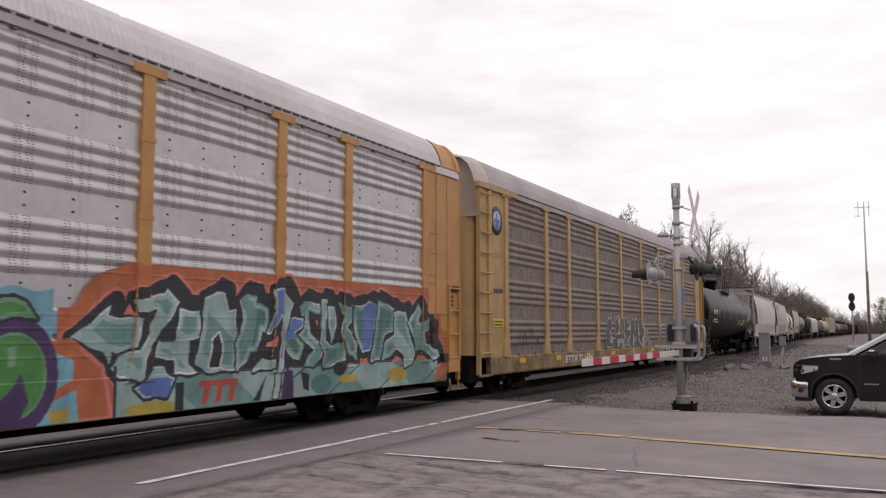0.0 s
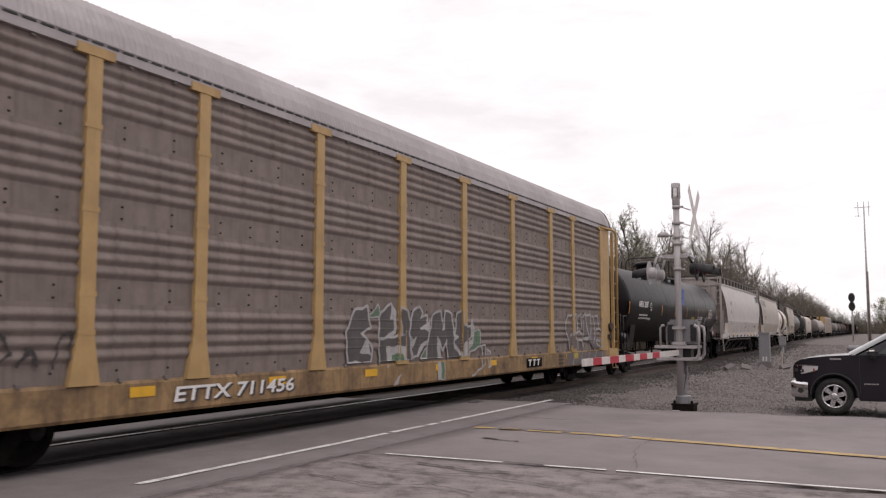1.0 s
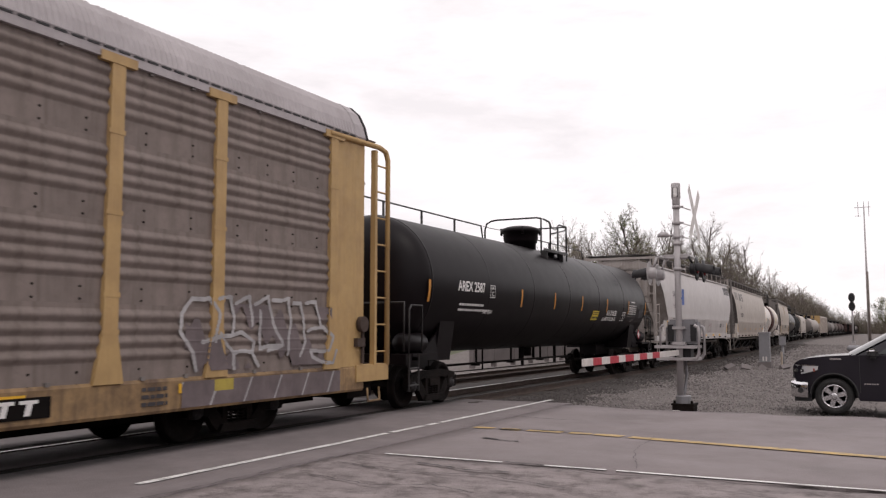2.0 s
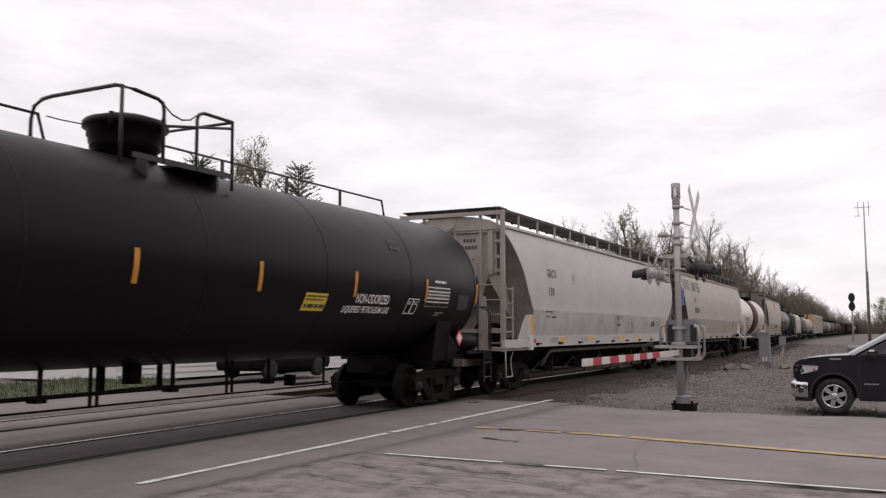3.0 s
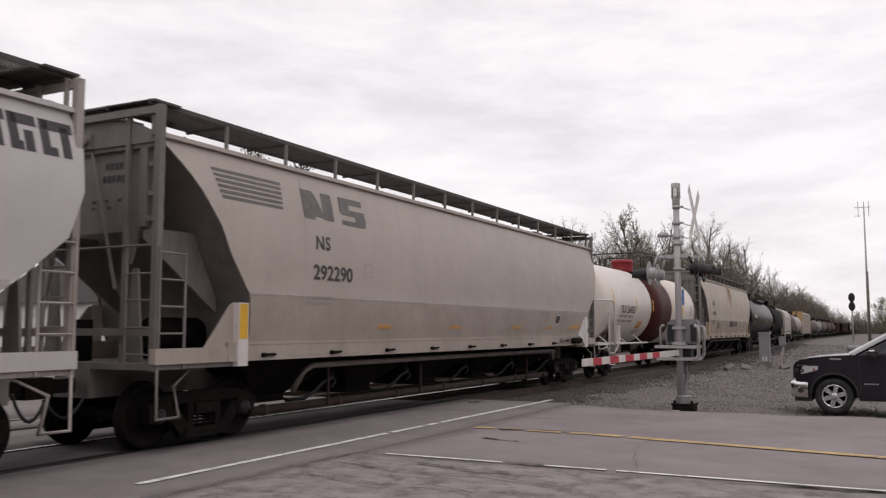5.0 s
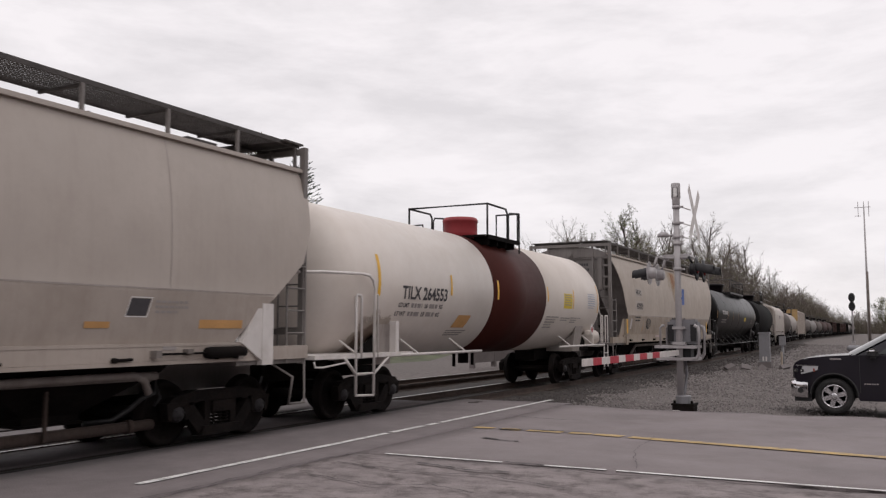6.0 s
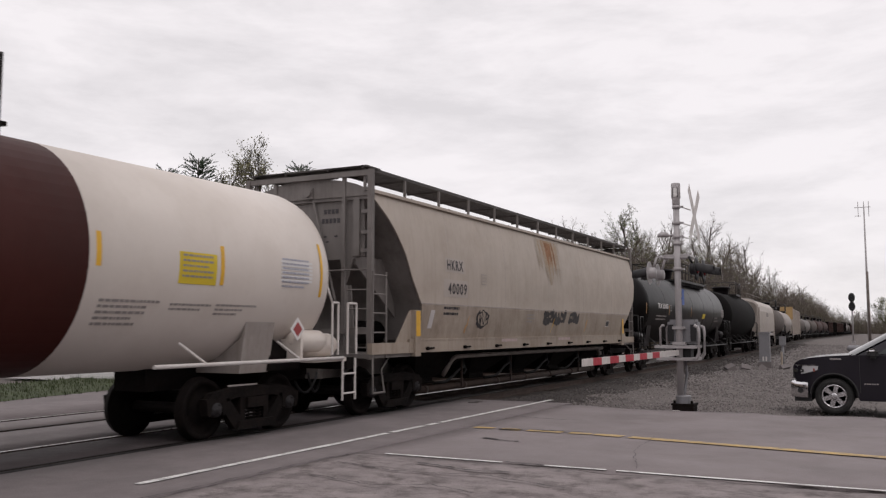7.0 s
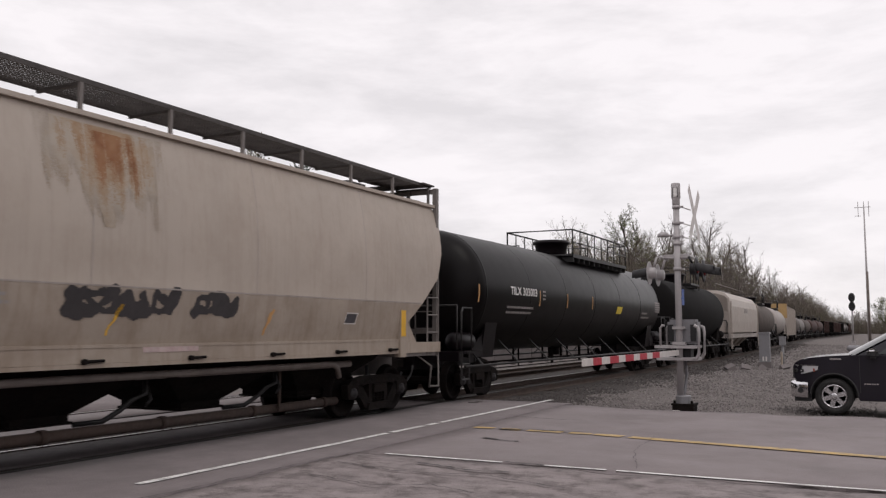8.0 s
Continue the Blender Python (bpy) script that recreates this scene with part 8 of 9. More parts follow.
def radio_pole(x, y):
    s = thing("radio_pole", "tall slim steel antenna pole with dipole arms", "antenna", at=(x, y, -.2))
    bm = bmesh.new()
    rod(bm, (0, 0, 0), (0, 0, 14.8), 0.15, 10, 0.06)
    part("pole", bm, "mast", s)
    bm = bmesh.new()
    for xx in (-.55, 0, .45):
        rod(bm, (xx, 0, 13.6), (xx, 0, 15.2), 0.03, 6)
    rod(bm, (-.9, 0, 14.6), (.6, 0, 14.6), 0.035, 6)
    rod(bm, (-.9, 0, 13.7), (-.3, 0, 13.7), 0.025, 6)
    part("antenna", bm, "mast", s)
    return s


radio_pole(-2.1, 100.2)
bm = bmesh.new()
rod(bm, (0, 0, 0), (0, 0, 7.78), 0.13, 10, 0.10)
solid("utility_pole", bm, "bark2", "weathered wooden pole next to the antenna", "pole", at=(-2.02, 99, -.2))


def propane_tank(x, y):
    s = thing("propane_tank", "small silver horizontal propane tank", "tank", at=(x, y, -.25))
    bm = bmesh.new()
    lathe(bm, [(0.01, -1.0)] + [(0.45 * math.sin(t), -.6 - .4 * math.cos(t)) for t in np.linspace(.2, math.pi / 2, 6)] + [(0.45 * math.cos(t), .6 + .4 * math.sin(t)) for t in np.linspace(0, 1.4, 6)] + [(0.01, 1.0)], (0, 0, 0.85), "x", 20)
    part("vessel", bm, "cabinet", s)
    for xx in (-.5, .5):
        bm = bmesh.new()
        box(bm, xx - .08, xx + .08, -.3, .3, 0, .5)
        part("leg", bm, "cabinet", s)
    return s


propane_tank(-2.6, 74).scale = (.55, .55, .55)


# ---- pickup truck waiting on the shoulder ----
def pickup(x, y):
    p = thing("pickup_truck", "dark pickup truck with chrome bumper waiting on the shoulder", "pickup truck", at=(x, y, -0.245))
    # front towards -x; y = 0 is the centre line
    def arch(cx, n=13, r=.49):
        return [(cx + r * math.cos(t), .42 + r * math.sin(t)) for t in np.linspace(math.pi, 0, n)]
    side = [(-2.90, .50), (-2.96, .80), (-2.985, 1.08), (-2.94, 1.15), (-2.82, 1.215), (-2.60, 1.262), (-2.3, 1.298), (-2.0, 1.32), (-1.80, 1.328), (-1.60, 1.33), (0.95, 1.33), (0.97, 1.33), (2.85, 1.33), (2.92, 1.30), (2.92, .62), (2.85, .55)]
    side += [(2.2, .50)] + arch(1.62)[::-1] + [(1.10, .32), (-1.62, .32)] + arch(-2.14)[::-1] + [(-2.66, .50)]
    bm = bmesh.new()
    prism(bm, side, -1.0, 1.0, "y")
    sharp = [e for e in bm.edges if abs(e.verts[0].co.y - e.verts[1].co.y) < .01 and min(e.verts[0].co.z, e.verts[1].co.z) > 1.02]
    bmesh.ops.bevel(bm, geom=sharp, offset=.09, segments=4, affect="EDGES")
    for cut_x in (-2.85, -2.72, -2.58, -2.44, -2.3):
        bmesh.ops.bisect_plane(bm, geom=bm.verts[:] + bm.edges[:] + bm.faces[:], plane_co=(cut_x, 0, 0), plane_no=(1, 0, 0))
    for v in bm.verts:
        if v.co.x < -2.3:
            v.co.y *= 1 - .17 * ((-2.3 - v.co.x) / .7) ** 2
    body = part("body", bm, "truck", p)
    for cx in (-2.14, 1.62):
        bm = bmesh.new()
        box(bm, cx - .5, cx + .5, -.68, .68, .36, .95)
        part("wheel_housing", bm, "plastic", p)
    bm = bmesh.new()
    rows = []
    for sx, zt, wt in ((-1.70, 1.32, .88), (-0.90, 1.80, .74), (-0.3, 1.93, .70), (0.6, 1.96, .69), (0.98, 1.90, .70), (1.08, 1.32, .9)):
        ring = [(.95, 1.29), (wt + .04, zt - .07), (wt - .06, zt)]
        ring = ring + [(-a, b) for a, b in ring[::-1]]
        rows.append([(sx, a, b) for a, b in ring])
    v = skin(bm, rows, smooth=False)
    part("cab", bm, "truck", p)
    bm = bmesh.new()
    for s in (-1, 1):
        q = [(-1.22, .93, 1.36), (-.76, .81, 1.74), (.05, .765, 1.86), (.05, .935, 1.36)]
        bm.faces.new([bm.verts.new((a, s * (b + .012), c)) for a, b, c in q])
        q = [(.14, .935, 1.36), (.14, .765, 1.86), (.82, .775, 1.82), (.92, .93, 1.36)]
        bm.faces.new([bm.verts.new((a, s * (b + .012), c)) for a, b, c in q])
    part("window", bm, "glass", p, "tinted glass")
    bm = bmesh.new()
    rows = []
    for t in np.linspace(0, 1, 7):
        w, row = .90 - .15 * t, []
        for q_ in np.linspace(-1, 1, 17):
            k = 1 - abs(q_) ** 2.4
            row.append((-1.71 + .82 * t - .13 * k, w * q_, 1.325 + .46 * t + .05 * k))
        rows.append(row)
    skin(bm, rows)
    part("windshield", bm, "glass", p, "raked curved windshield")
    bm = bmesh.new()
    rows = []
    for sx, w in ((-3.08, .58), (-3.05, .80), (-2.93, .94), (-2.68, 1.0)):
        rows.append([(sx, a, z) for a, z in ((w * .97, .36), (w + .005, .50), (w + .012, .64), (w * .98, .71), (-w * .98, .71), (-w - .012, .64), (-w - .005, .50), (-w * .97, .36))])
    v = skin(bm, rows, closed=True)
    bm.faces.new(v[0])
    part("front_bumper", bm, "chrome", p, "chrome front bumper")
    bm = bmesh.new()
    box(bm, -2.98, -2.62, -.86, .86, .27, .40)
    box(bm, -3.02, -2.93, -.60, .60, .78, 1.06)
    part("lower_valance", bm, "plastic", p)
    for s in (-1, 1):
        bm = bmesh.new()
        rod(bm, (-2.84, s * .9, .52), (-2.84, s * .99, .52), .06, 14)
        part("fog_lamp", bm, "plastic", p)
        bm = bmesh.new()
        pts = [(-2.985, .58), (-2.95, .84), (-2.78, .945), (-2.50, 1.0)]
        low_ = (.93, .875, .90, .99)
        rows = [[(a + .06 * (.3 * t + .6), s * (b + .010), lo + (1.075 - lo) * t) for (a, b), lo in zip(pts, low_)] for t in (0, .35, .7, 1)]
        skin(bm, rows)
        lamp_ = part("headlight", bm, "lens", p, "clear headlight unit")
        for a, b, rr in ((-2.93, .865, .045), (-2.80, .935, .04)):
            bm = bmesh.new()
            rod(bm, (a + .02, s * (b - .02), .965), (a - .01, s * (b + .022), .965), rr, 14)
            part("projector", bm, "plastic", lamp_, "dark round projector")
            bm = bmesh.new()
            rod(bm, (a - .01, s * (b + .02), .965), (a - .016, s * (b + .028), .965), rr * .55, 12)
            part("projector_lens", bm, "chrome", lamp_)
        bm = bmesh.new()
        skin(bm, [[(a, s * (b + .016), z) for a, b in ((-2.56, .985), (-2.52, 1.0))] for z in (.95, 1.02)])
        part("side_marker", bm, "lens_o", p)
        bm = bmesh.new()
        skin(bm, [[(a, s * (b + .014), z) for a, b in ((-2.98, .62), (-2.93, .86), (-2.78, .955), (-2.50, 1.004))] for z in (1.075, 1.10)])
        part("headlight_trim", bm, "chrome", p)
        bm = bmesh.new()
        box(bm, -1.43, -1.21, min(s * 1.03, s * 1.22), max(s * 1.03, s * 1.22), 1.27, 1.48)
        bmesh.ops.bevel(bm, geom=bm.edges[:], offset=.05, segments=3, affect="EDGES")
        box(bm, -1.36, -1.26, min(s * .94, s * 1.08), max(s * .94, s * 1.08), 1.27, 1.34)
        part("side_mirror", bm, "plastic", p)
        bm = bmesh.new()
        box(bm, -1.445, -1.23, min(s * 1.03, s * 1.235), max(s * 1.03, s * 1.235), 1.36, 1.485)
        bmesh.ops.bevel(bm, geom=bm.edges[:], offset=.055, segments=3, affect="EDGES")
        part("mirror_cap", bm, "chrome", p, "chrome mirror cap")
        for cx in (-2.14, 1.62):
            bm = bmesh.new()
            o_, i_ = arch(cx, 17, .51), arch(cx, 17, .47)
            skin(bm, [[(a, s * 1.0, z) for a, z in o_], [(a, s * 1.02, z) for a, z in i_], [(a, s * .75, z) for a, z in i_]])
            part("wheel_arch", bm, "plastic", p)
        bm = bmesh.new()
        for yy in (-1.60, .08, 1.02):
            box(bm, yy - .005, yy + .005, min(s * .99, s * 1.003), max(s * .99, s * 1.003), .50, 1.30)
        part("door_gap", bm, "plastic", p)
        bm = bmesh.new()
        for xx in (-.12, .8):
            box(bm, xx - .11, xx + .11, min(s * .99, s * 1.03), max(s * .99, s * 1.03), 1.12, 1.16)
        part("door_handle", bm, "truck", p)
        for k in range(6):
            bm = bmesh.new()
            box(bm, -1.52 + k * .05, -1.485 + k * .05, min(s * .99, s * 1.006), max(s * .99, s * 1.006), .685, .71)
            part("door_badge", bm, "chrome", p, "small bright badge bar")
        bm = bmesh.new()
        box(bm, -2.22, -1.95, min(s * .95, s * 1.005), max(s * .95, s * 1.005), 1.205, 1.275)
        bmesh.ops.bevel(bm, geom=bm.edges[:], offset=.015, segments=2, affect="EDGES")
        part("hood_vent", bm, "chrome", p, "bright hood vent trim")
        for xx in (-2.14, 1.62):
            bm = bmesh.new()
            lathe(bm, [(.25, -.02), (.26, -.12), (.33, -.135), (.385, -.12), (.405, -.07), (.405, .07), (.385, .12), (.33, .135), (.26, .12), (.25, .02)], (xx, s * .86, .405), "y", 36)
            wheel = part("wheel", bm, "tyre", p)
            bm = bmesh.new()
            cy = s * .86
            lathe(bm, [(.262, s * .06), (.262, s * .125), (.24, s * .128), (.232, s * .06)], (xx, cy, .405), "y", 36)
            for k in range(6):
                a = 2 * math.pi * k / 6 + .3
                ca, sa = math.cos(a), math.sin(a)
                for w0, w1, r0, r1 in ((.045, .05, .05, .245),):
                    q = [(r0, -w0), (r0, w0), (r1, w1), (r1, -w1)]
                    f = [bm.verts.new((xx + u_ * ca - v_ * sa, cy + s * .12, .405 + u_ * sa + v_ * ca)) for u_, v_ in q]
                    b = [bm.verts.new((xx + u_ * ca - v_ * sa, cy + s * .085, .405 + u_ * sa + v_ * ca)) for u_, v_ in q]
                    bm.faces.new(f)
                    for i in range(4):
                        bm.faces.new((f[i], b[i], b[(i + 1) % 4], f[(i + 1) % 4]))
            lathe(bm, [(.075, s * .08), (.075, s * .135), (.05, s * .142), (.001, s * .142)], (xx, cy, .405), "y", 18)
            part("rim", bm, "alloy", wheel)
            bm = bmesh.new()
            lathe(bm, [(.25, s * .03), (.25, s * .04), (.001, s * .04)], (xx, cy, .405), "y", 24)
            part("brake_disc", bm, "disc", wheel)
    return p


pickup(0.92, 22.6)


# ---- trees ----
def grow(seed, h, spread=0.5, leaf=0, leaf_size=0.06, leaf_mat="bud", bark="bark", thin=0.011, crooked=0.06, boughs=15, low=0.28):
    """A bare or budding tree: a leader that keeps climbing, boughs off it, side branches and fine twigs."""
    rng = random.Random(seed)
    tv, tf, lv, lf = [], [], [], []

    def limb(a, b, r0, r1):
        q = (b - a).to_track_quat("Z", "Y")
        k = len(tv)
        sides = 6 if r0 > 0.05 else 3
        for p, r in ((a, r0), (b, r1)):
            for i in range(sides):
                t = 2 * math.pi * i / sides
                tv.append(tuple(p + q @ Vector((r * math.cos(t), r * math.sin(t), 0))))
        for i in range(sides):
            tf.append((k + i, k + (i + 1) % sides, k + sides + (i + 1) % sides, k + sides + i))

    def leaves(p, n):
        for _ in range(n):
            c = p + Vector((rng.gauss(0, .12), rng.gauss(0, .12), rng.gauss(0, .12)))
            s = leaf_size * rng.uniform(.6, 1.3)
            q = Euler((rng.random() * 6, rng.random() * 6, rng.random() * 6)).to_matrix()
            k = len(lv)
            for e in ((-1, -.5, 0), (1, -.4, 0), (.6, .6, .2), (-.7, .5, .1)):
                lv.append(tuple(c + q @ (Vector(e) * s)))
            lf.append((k, k + 1, k + 2, k + 3))

    def stem(p, d, length, r, segs, bend, lift):
        pts = [(p, d, r)]
        for i in range(segs):
            e = p + d * (length / segs)
            r1 = max(thin * .8, r * (1 - .75 / segs))
            limb(p, e, r, r1)
            p, r = e, r1
            d = (d + Vector((rng.gauss(0, bend), rng.gauss(0, bend), rng.gauss(lift, bend * .7)))).normalized()
            pts.append((p, d, r))
        return pts

    def off(d, wide):
        """A direction that leaves d sideways."""
        s = d.cross(Vector((rng.gauss(0, 1), rng.gauss(0, 1), rng.gauss(0, 1)))).normalized()
        return (d * math.cos(wide) + s * math.sin(wide) + Vector((0, 0, .18))).normalized()

    def along(pts, t):
        k = min(len(pts) - 2, int(t * (len(pts) - 1)))
        f = t * (len(pts) - 1) - k
        return pts[k][0].lerp(pts[k + 1][0], f), pts[k][1], pts[k][2]

    lead = stem(Vector((0, 0, -.3)), Vector((rng.gauss(0, .04), rng.gauss(0, .04), 1)).normalized(), h, h * .013, 10, crooked, .05)
    for i in range(boughs):
        t = low + (.97 - low) * (i + rng.random()) / boughs
        p, d, r = along(lead, t)
        bl = h * (.50 - .34 * t) * rng.uniform(.65, 1.3)
        b = stem(p, off(d, rng.uniform(.6, 1.05) * (.7 + spread)), bl, max(thin, r * .6), 5, .16, .08)
        for j in range(9):
            p2, d2, r2 = along(b, .2 + .8 * (j + rng.random()) / 9)
            c = stem(p2, off(d2, rng.uniform(.5, .95)), bl * rng.uniform(.22, .42), max(thin, r2 * .55), 3, .2, .06)
            for _ in range(5):
                p3, d3, r3 = along(c, rng.uniform(.15, 1))
                e = stem(p3, off(d3, rng.uniform(.4, .9)), bl * rng.uniform(.08, .2), thin, 2, .22, .05)
                if leaf:
                    leaves(e[-1][0], leaf)
    top = max(v[2] for v in tv)
    k = h / top
    tv = [(x * k, y * k, z * k) for x, y, z in tv]
    lv = [(x * k, y * k, z * k) for x, y, z in lv]
    me = bpy.data.meshes.new("trunk")
    me.from_pydata(tv, [], tf)
    me.materials.append(M[bark])
    cr = None
    if lf:
        cr = bpy.data.meshes.new("crown")
        cr.from_pydata(lv, [], lf)
        cr.materials.append(M[leaf_mat])
    return me, cr


def tree(meshes, at, rz, scale, label, group=""):
    t = thing("tree", label, "tree", group, at=at, rz=rz)
    t.scale = (scale, scale, scale)
    shared("trunk", meshes[0], t)
    if meshes[1]:
        shared("crown", meshes[1], t)
    return t


KINDS = [grow(3, 13, .3, 0, bark="bark2"), grow(8, 13, .4, 2, .06, "bud", "bark2"), grow(21, 13, .5, 4, .06, "leaf", "bark", crooked=.12), grow(34, 13, .25, 0, bark="bark2", boughs=18), grow(55, 13, .4, 2, .06, "leaf", "bark2", crooked=.1)]
NEAR = [grow(71, 12, .6, 4, .055, "bud", "bark", .012, .1, 26, .4), grow(77, 12, .6, 6, .07, "leaf", "bark", .01, .1, 16, .25)]
rng = random.Random(5)
for y, z, k in ((61, 8.2, 1), (64.5, 9.2, 0), (68.5, 10.2, 4), (74.5, 10.4, 1), (81.3, 13.7, 2), (86, 11.5, 0), (90, 12.8, 1), (94, 12, 4), (98, 14.7, 3), (104, 14, 0), (110, 14.5, 4), (118, 17.4, 3), (123.5, 14.8, 0), (129, 14.5, 1), (135, 16.4, 3), (140, 15, 0), (145.6, 15.6, 3), (152, 15, 4), (164, 18.5, 3), (170, 14.5, 0), (176, 13.9, 4), (186, 13, 0), (198, 13, 3), (210, 13, 0), (222, 13.5, 3), (235, 14, 0), (248, 14.6, 3)):
    x = -22 + rng.uniform(-.6, .6)
    away = 1 - bend(y * 1.15) / 22
    x, y, z = x * away, y * away, 1.65 + (z - 1.65) * away
    g = ground_height(x, y) - .2
    tree(KINDS[k], (x, y, g), rng.uniform(0, 360), (z - g) / 13, "tall slender deciduous tree with spring buds behind the train", "trees behind the train")
for i in range(70):
    y = 84 + 5.6 * i + rng.uniform(-3, 3)
    x = (rng.uniform(-29, -23) if y < 200 else rng.uniform(-27, -21)) + bend(y) * 1.15
    g = ground_height(x, y) - .2
    h = rng.uniform(10.5, 14) - g if y < 300 else rng.uniform(11, 14.5)
    tree(KINDS[rng.choice((0, 1, 3, 4))], (x, y, g), rng.uniform(0, 360), h / 13, "bare deciduous tree in the wood along the track", "trees behind the train")
for i in range(16):
    x, y = -24 + 2.6 * i + rng.uniform(-1, 1), 490 + rng.uniform(-15, 25)
    tree(KINDS[rng.choice((0, 1, 3, 4))], (x, y, -.3), rng.uniform(0, 360), rng.uniform(10, 13.5) / 13, "bare deciduous tree in the wood along the track", "trees behind the train")
for i in range(44):
    y = 62 + 2.2 * i + rng.uniform(-1, 1)
    x = rng.uniform(-33, -24) + bend(y) * 1.2
    ridge = 8.6 + .13 * (y - 61) if y < 100 else 13.6 + .03 * (y - 100)
    far_ = -x / 22
    g = ground_height(x, y * far_) - .2
    tree(KINDS[rng.choice((0, 2, 3, 4, 4))], (x, y * far_, g), rng.uniform(0, 360), (1.65 + (ridge * rng.uniform(.72, .95) - 1.65) * far_ - g) / 13, "slim deciduous tree with first leaves in the wood", "trees behind the train")
tree(NEAR[0], (-31.5, 38.2, -.1), 30, 12.6 / 12, "deciduous tree in young leaf behind the crossing")
tree(NEAR[0], (-30.5, 35.4, -.1), 200, 10.6 / 12, "slighter deciduous tree in young leaf behind the crossing")
tree(NEAR[1], (-33.5, 43.8, -.1), 120, 10.6 / 12, "bushy deciduous tree behind the crossing")


def brushwood():
    """Dense undergrowth along the foot of the wood: stems, side twigs and a haze of small buds."""
    rng = random.Random(9)
    pts, faces, mids = [], [], []

    def blade(a, b, w):
        k, t = len(pts), rng.uniform(0, math.pi)
        c, s = math.cos(t) * w, math.sin(t) * w
        pts.extend([(a[0] - c, a[1] - s, a[2]), (a[0] + c, a[1] + s, a[2]), b])
        faces.append((k, k + 1, k + 2))
        mids.append(0)

    for i in range(44000):
        y = 60 + 480 * rng.random() ** 1.9
        x = rng.uniform(-27, -18.5) + bend(y) + (0 if y < 430 else 60 * rng.random() ** 2)
        z0 = ground_height(x, y)
        clump = .75 + .7 * noise.noise((x * .22, y * .16, 4)) + .35 * noise.noise((x * .6, y * .5, 8))
        hh = (1.5 + 8.5 * rng.random() ** 1.7 + (3 * rng.random() if y > 200 else 0)) * max(.35, clump)
        hh *= min(1, .55 + (y - 62) / 60)
        w = rng.uniform(.012, .028) * (1 + y / 130)
        lean = Vector((rng.gauss(0, .09), rng.gauss(0, .09), 1))
        blade((x, y, z0 - .1), (x + lean.x * hh, y + lean.y * hh, z0 + hh), w)
        for j in range(6):
            f = rng.uniform(.25, .95)
            p = (x + lean.x * hh * f, y + lean.y * hh * f, z0 + hh * f)
            a, l = rng.uniform(0, 6.283), hh * rng.uniform(.12, .3)
            q = (p[0] + math.cos(a) * l * .7, p[1] + math.sin(a) * l * .7, p[2] + l * rng.uniform(.4, .9))
            blade(p, q, w * .55)
            if rng.random() < .4 and f < .8:
                k, e = len(pts), rng.uniform(.03, .07) * (1 + y / 160)
                pts.extend([(q[0] - e, q[1], q[2]), (q[0] + e * .3, q[1] - e, q[2] + e * .4), (q[0] + e, q[1] + e * .2, q[2]), (q[0], q[1] + e, q[2] + e * .6)])
                faces.append((k, k + 1, k + 2, k + 3))
                mids.append(1)
    me = bpy.data.meshes.new("brushwood")
    me.from_pydata(pts, [], faces)
    me.materials.append(M["brush"])
    me.materials.append(M["bud"])
    me.polygons.foreach_set("material_index", mids)
    return tagged(new("brushwood", me), "dense brown undergrowth with first spring buds along the track", "undergrowth", kind="stuff")


brushwood()


def conifer(at, h):
    t = thing("conifer", "dark green conifer behind the crossing", "tree", at=at)
    bm = bmesh.new()
    rod(bm, (0, 0, 0), (0, 0, h), h * .025, 8, .02)
    part("trunk", bm, "bark", t)
    rng = random.Random(2)
    pts, faces = [], []
    for i in range(260):
        z = h * (.15 + .83 * rng.random() ** .7)
        reach = (1 - z / h) * h * .30 + rng.uniform(.4, .8)
        a = rng.random() * 6.283
        d = Vector((math.cos(a), math.sin(a), rng.uniform(.25, .8))).normalized()
        for j in range(22):
            c = Vector((0, 0, z)) + d * (reach * rng.random() ** .8)
            e = (d + Vector((rng.gauss(0, .35), rng.gauss(0, .35), rng.gauss(.1, .35)))).normalized() * rng.uniform(.10, .2)
            w = e.cross(Vector((rng.gauss(0, 1), rng.gauss(0, 1), rng.gauss(0, 1)))).normalized() * .022
            k = len(pts)
            pts += [tuple(c - w), tuple(c + w), tuple(c + e + w * .4), tuple(c + e - w * .4)]
            faces.append((k, k + 1, k + 2, k + 3))
    me = bpy.data.meshes.new("crown")
    me.from_pydata(pts, [], faces)
    me.materials.append(M["needle"])
    shared("crown", me, t)
    return t


conifer((-30.0, 40.2, -.1), 11.2)
conifer((-30.5, 32.6, -.1), 10.3)
conifer((-31.5, 31.4, -.1), 9.6)
for x, y, h in ((-.1, 112, 5.6), (1.3, 114, 6.5), (2.6, 110, 7), (4.2, 112, 7.5)):
    tree(NEAR[1], (x, y, -.3), y * 7, h / 12, "low leafy tree beyond the gravel lot")
for x, y, h in ((-1.0, 210, 6.5), (2, 205, 7), (5.0, 215, 8.5)):
    tree(KINDS[4], (x, y, -.3), y * 7, h / 13, "low bare tree beyond the gravel lot")


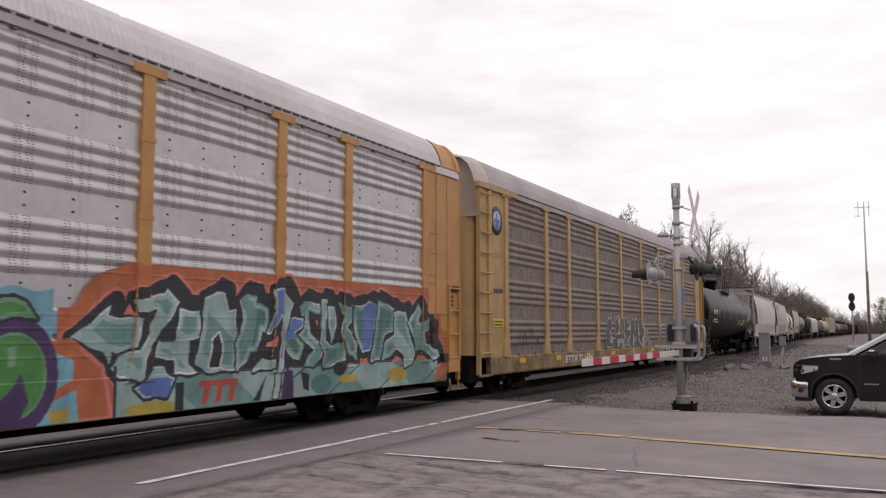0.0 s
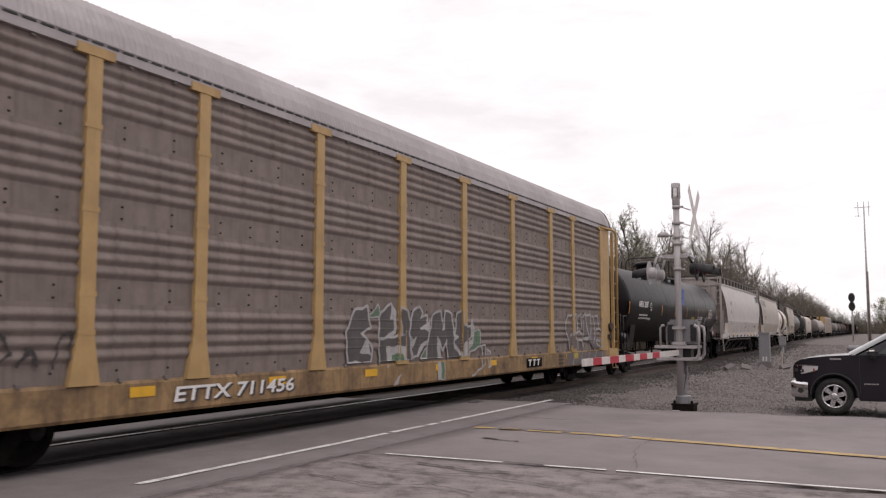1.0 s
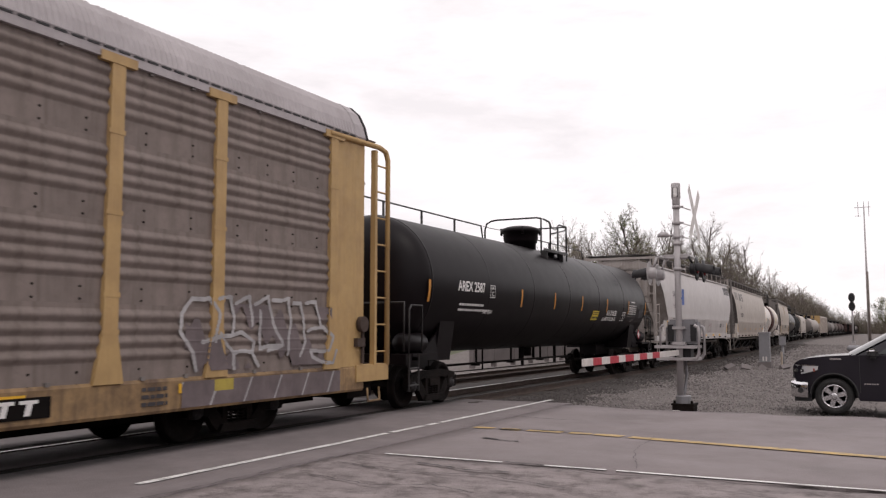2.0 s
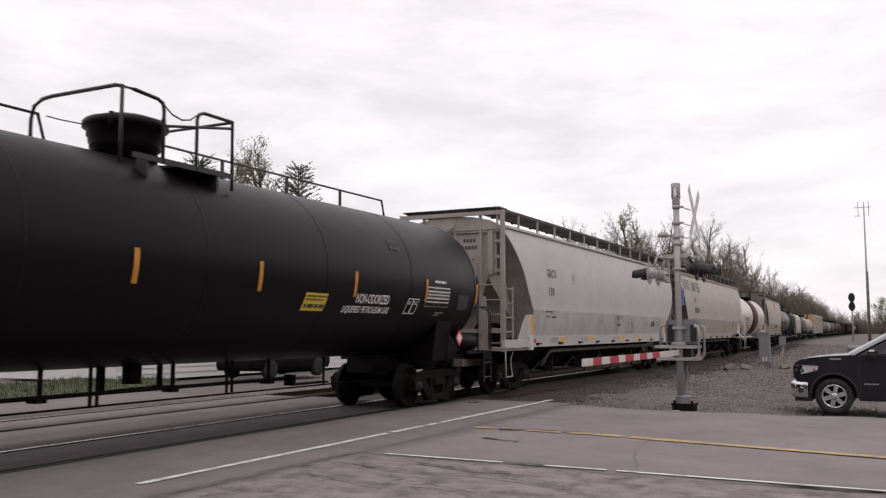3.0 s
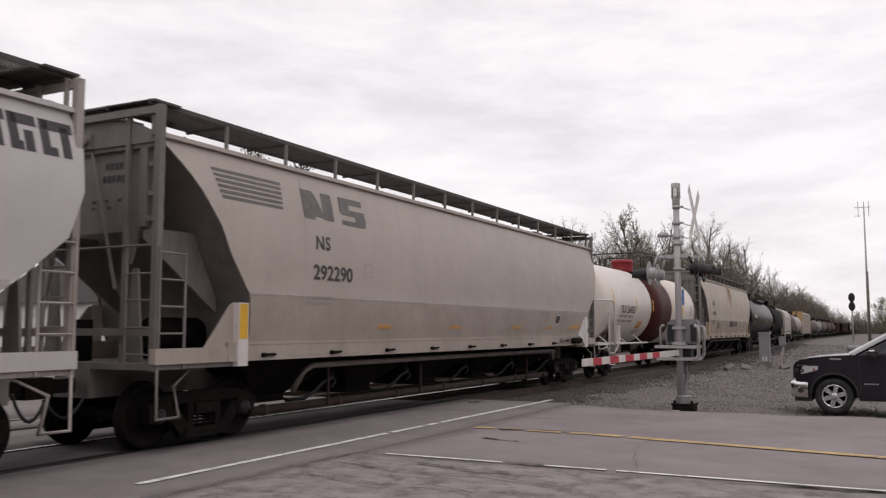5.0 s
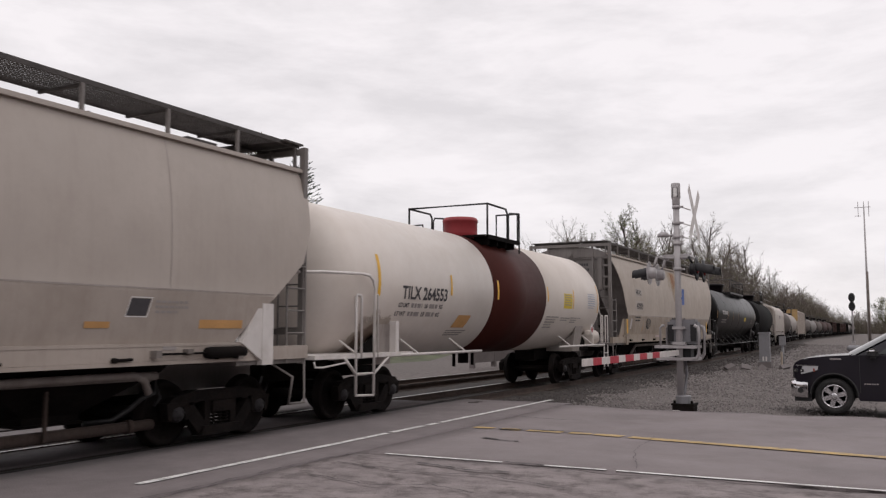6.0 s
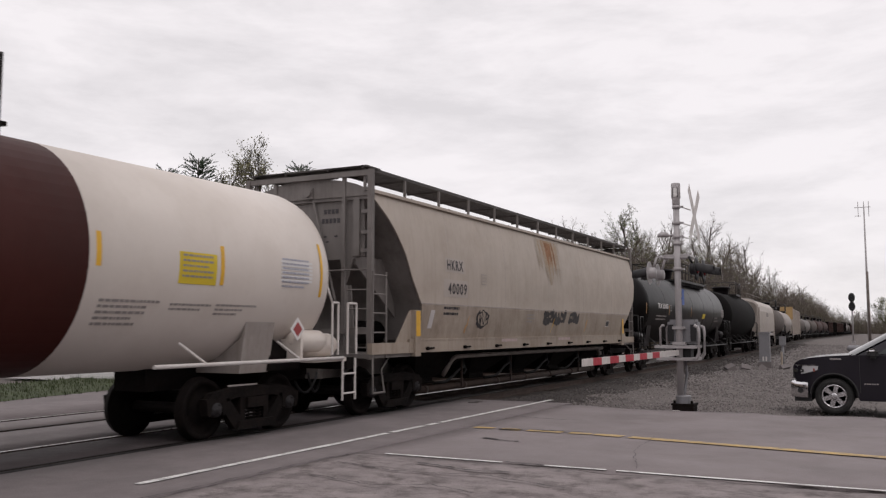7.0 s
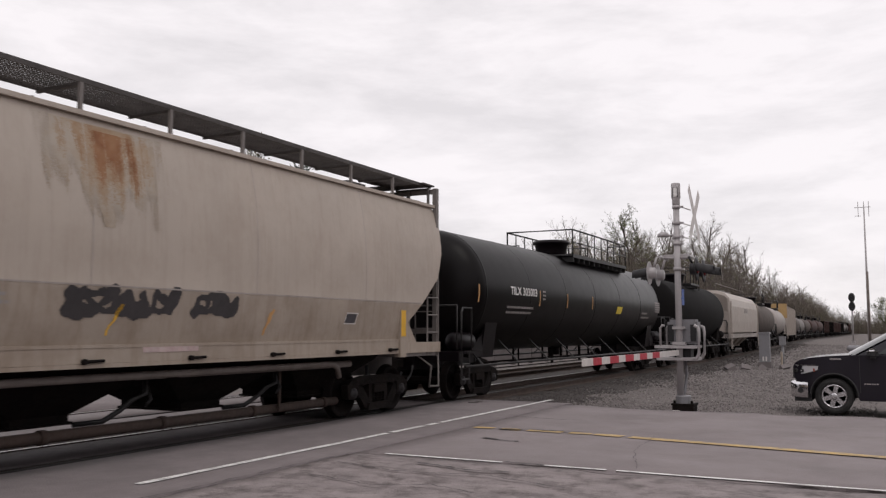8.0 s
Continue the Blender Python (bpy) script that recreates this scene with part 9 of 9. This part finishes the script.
# ---- across the tracks ----
def house(x, y):
    g = thing("house", "low white clapboard building behind the crossing", "house", at=(x, y, -.05))
    bm = bmesh.new()
    for k in range(13):
        prism(bm, [(-3.03, k * .2), (-3.0, k * .2 + .195), (3.0, k * .2 + .195), (3.03, k * .2)], -7, 7)
    part("wall", bm, "siding", g)
    bm = bmesh.new()
    box(bm, 3.0, 3.06, -1.05, -.9, 0, 2.6)
    box(bm, 3.0, 3.06, 6.88, 7.03, 0, 2.6)
    part("corner_board", bm, "white", g)
    bm = bmesh.new()
    prism(bm, [(-3.4, 2.6), (3.4, 2.6), (0, 4.2)], -7.3, 7.3)
    part("roof", bm, "shingle", g)
    return g


house(-25.6, 27.6)


def white_trailer(x, y):
    t = thing("trailer", "white box trailer parked beyond the gravel lot", "trailer", at=(x, y, -.3))
    bm = bmesh.new()
    box(bm, -1.2, 4.0, -1.1, 1.1, .75, 2.1)
    bmesh.ops.bevel(bm, geom=bm.edges[:], offset=.05, segments=1, affect="EDGES")
    part("body", bm, "siding", t)
    for xx in (.4, 1.3, 2.8):
        bm = bmesh.new()
        lathe(bm, [(.2, -.12), (.36, -.12), (.38, 0), (.36, .12), (.2, .12)], (xx, -.95, .38), "y", 16)
        part("wheel", bm, "tyre", t)
    return t


white_trailer(.9, 88)


def parked_car(at, rz, body, label):
    c = thing("parked_car", label, "car", "cars parked beyond the tracks", at=at, rz=rz)
    bm = bmesh.new()
    rows = []
    for sx, z0, z1, w in ((-2.3, .45, .75, .7), (-2.2, .3, .9, .85), (-1.2, .25, 1.0, .9), (0, .25, 1.05, .9), (1.6, .25, 1.05, .9), (2.2, .3, .95, .85), (2.3, .5, .8, .75)):
        ring = [(w * .7, z1), (w, z1 - .15), (w, z0 + .15), (w * .9, z0)]
        rows.append([(sx, a, b) for a, b in ring + [(-a, b) for a, b in ring[::-1]]])
    v = skin(bm, rows, closed=True)
    bm.faces.new(v[0]), bm.faces.new(v[-1][::-1])
    part("body", bm, body, c)
    bm = bmesh.new()
    rows = [[(sx, a, b) for a, b in ((w, 1.0), (w * .8, zt), (-w * .8, zt), (-w, 1.0))] for sx, zt, w in ((-1.3, 1.02, .85), (-.5, 1.6, .85), (1.4, 1.62, .85), (2.1, 1.05, .85))]
    skin(bm, rows, smooth=False)
    part("cabin", bm, "glass", c)
    for sx in (-1.4, 1.4):
        for s in (-1, 1):
            bm = bmesh.new()
            lathe(bm, [(.2, -.1), (.33, -.1), (.34, 0), (.33, .1), (.2, .1)], (sx, s * .82, .34), "y", 20)
            part("wheel", bm, "tyre", c)
    return c


parked_car((-20.0, 25.6, -.05), 90, "soot", "dark parked car beyond the tracks")
parked_car((-21.6, 13.4, -.02), 150, "soot", "dark parked car beyond the tracks")


def lawn():
    """Rough strip of turf between the far road and the house."""
    bm = bmesh.new()
    rows = []
    for j in range(25):
        y = 11.5 + j * .42
        edge = -18.4 - .19 * max(0, y - 13) - .03 * max(0, y - 17) ** 2 + .18 * noise.noise((3, y * 1.3, 1))
        rows.append([(edge - 4.2 * i / 14, y, .0 + .05 * min(1, i / 2) + .03 * noise.noise((i * .7, y * 1.7, 2))) for i in range(15)])
    skin(bm, rows)
    rng = random.Random(17)
    for _ in range(2600):
        i, j = rng.randrange(15), rng.randrange(25)
        x, y, z = rows[j][i]
        x, y, h = x + rng.uniform(-.15, .15), y + rng.uniform(-.2, .2), rng.uniform(.05, .14)
        a = rng.uniform(0, 3.14)
        bm.faces.new([bm.verts.new(q) for q in ((x, y, z - .02), (x + .03 * math.cos(a), y + .03 * math.sin(a), z - .02), (x + rng.uniform(-.05, .05), y + rng.uniform(-.05, .05), z + h))])
    return solid("lawn", bm, "lawn", "strip of rough spring grass beyond the crossing", "lawn", kind="stuff")


lawn()


def low_wall():
    w = thing("low_wall", "low grey concrete wall with posts beyond the tracks", "wall", kind="structure", at=(-17, 36, -.1))
    for k in range(10):
        bm = bmesh.new()
        box(bm, -.08, .08, k * 2.4, k * 2.4 + 2.3, .25, .85)
        part("wall_panel", bm, "concrete", w)
        bm = bmesh.new()
        box(bm, -.11, .11, k * 2.4 - .1, k * 2.4 + .08, 0, .95)
        part("wall_post", bm, "concrete", w)
    return w


low_wall()


def add_sky_screen():
    """Unseen dark screen round the back, added to block low sky and darken reflections."""
    bm = bmesh.new()
    rows = [[], [], []]
    path = [(30 + 3 * math.sin(i * .7) + .00022 * max(0, 430 - 3 * i - 130) ** 2, 430 - 3 * i) for i in range(159)] + [(28 - 3 * i, -47 + 2 * math.sin(i)) for i in range(34)]
    for i, (x, y) in enumerate(path):
        h = 9.5 + 2.5 * noise.noise((i * .21, 3, 1)) + 1.6 * noise.noise((i * .9, 7, 2))
        rows[0].append((x, y, -.4))
        rows[1].append((x + noise.noise((i * .8, 1, 1)), y, h * .55))
        rows[2].append((x + 1.5, y, h))
    skin(bm, rows)
    return solid("backdrop", bm, "hedge", "unseen dark screen added behind the lot to block low sky", "backdrop", kind="structure")


add_sky_screen()


# ---- motion of the train ----
def motions():
    for car, u0 in CARS:
        rows = []
        for i in range(17):
            y = u0 - SPEED * i / 2
            turn = -math.degrees(math.atan2(bend(y + 6) - bend(y - 6), 12))
            rows.append((i / 2, pose(TRACK + bend(y), y, 0, 0, 0, turn)))
        walk(car, rows)
    steps = int(8.0 * FPS)
    for ws in WHEELSETS:
        y, z = ws.location.y, ws.location.z
        walk(ws, [(i / FPS, pose(0, y, z, math.degrees(SPEED * i / FPS / R_WHEEL) % 360)) for i in range(steps + 1)])


motions()
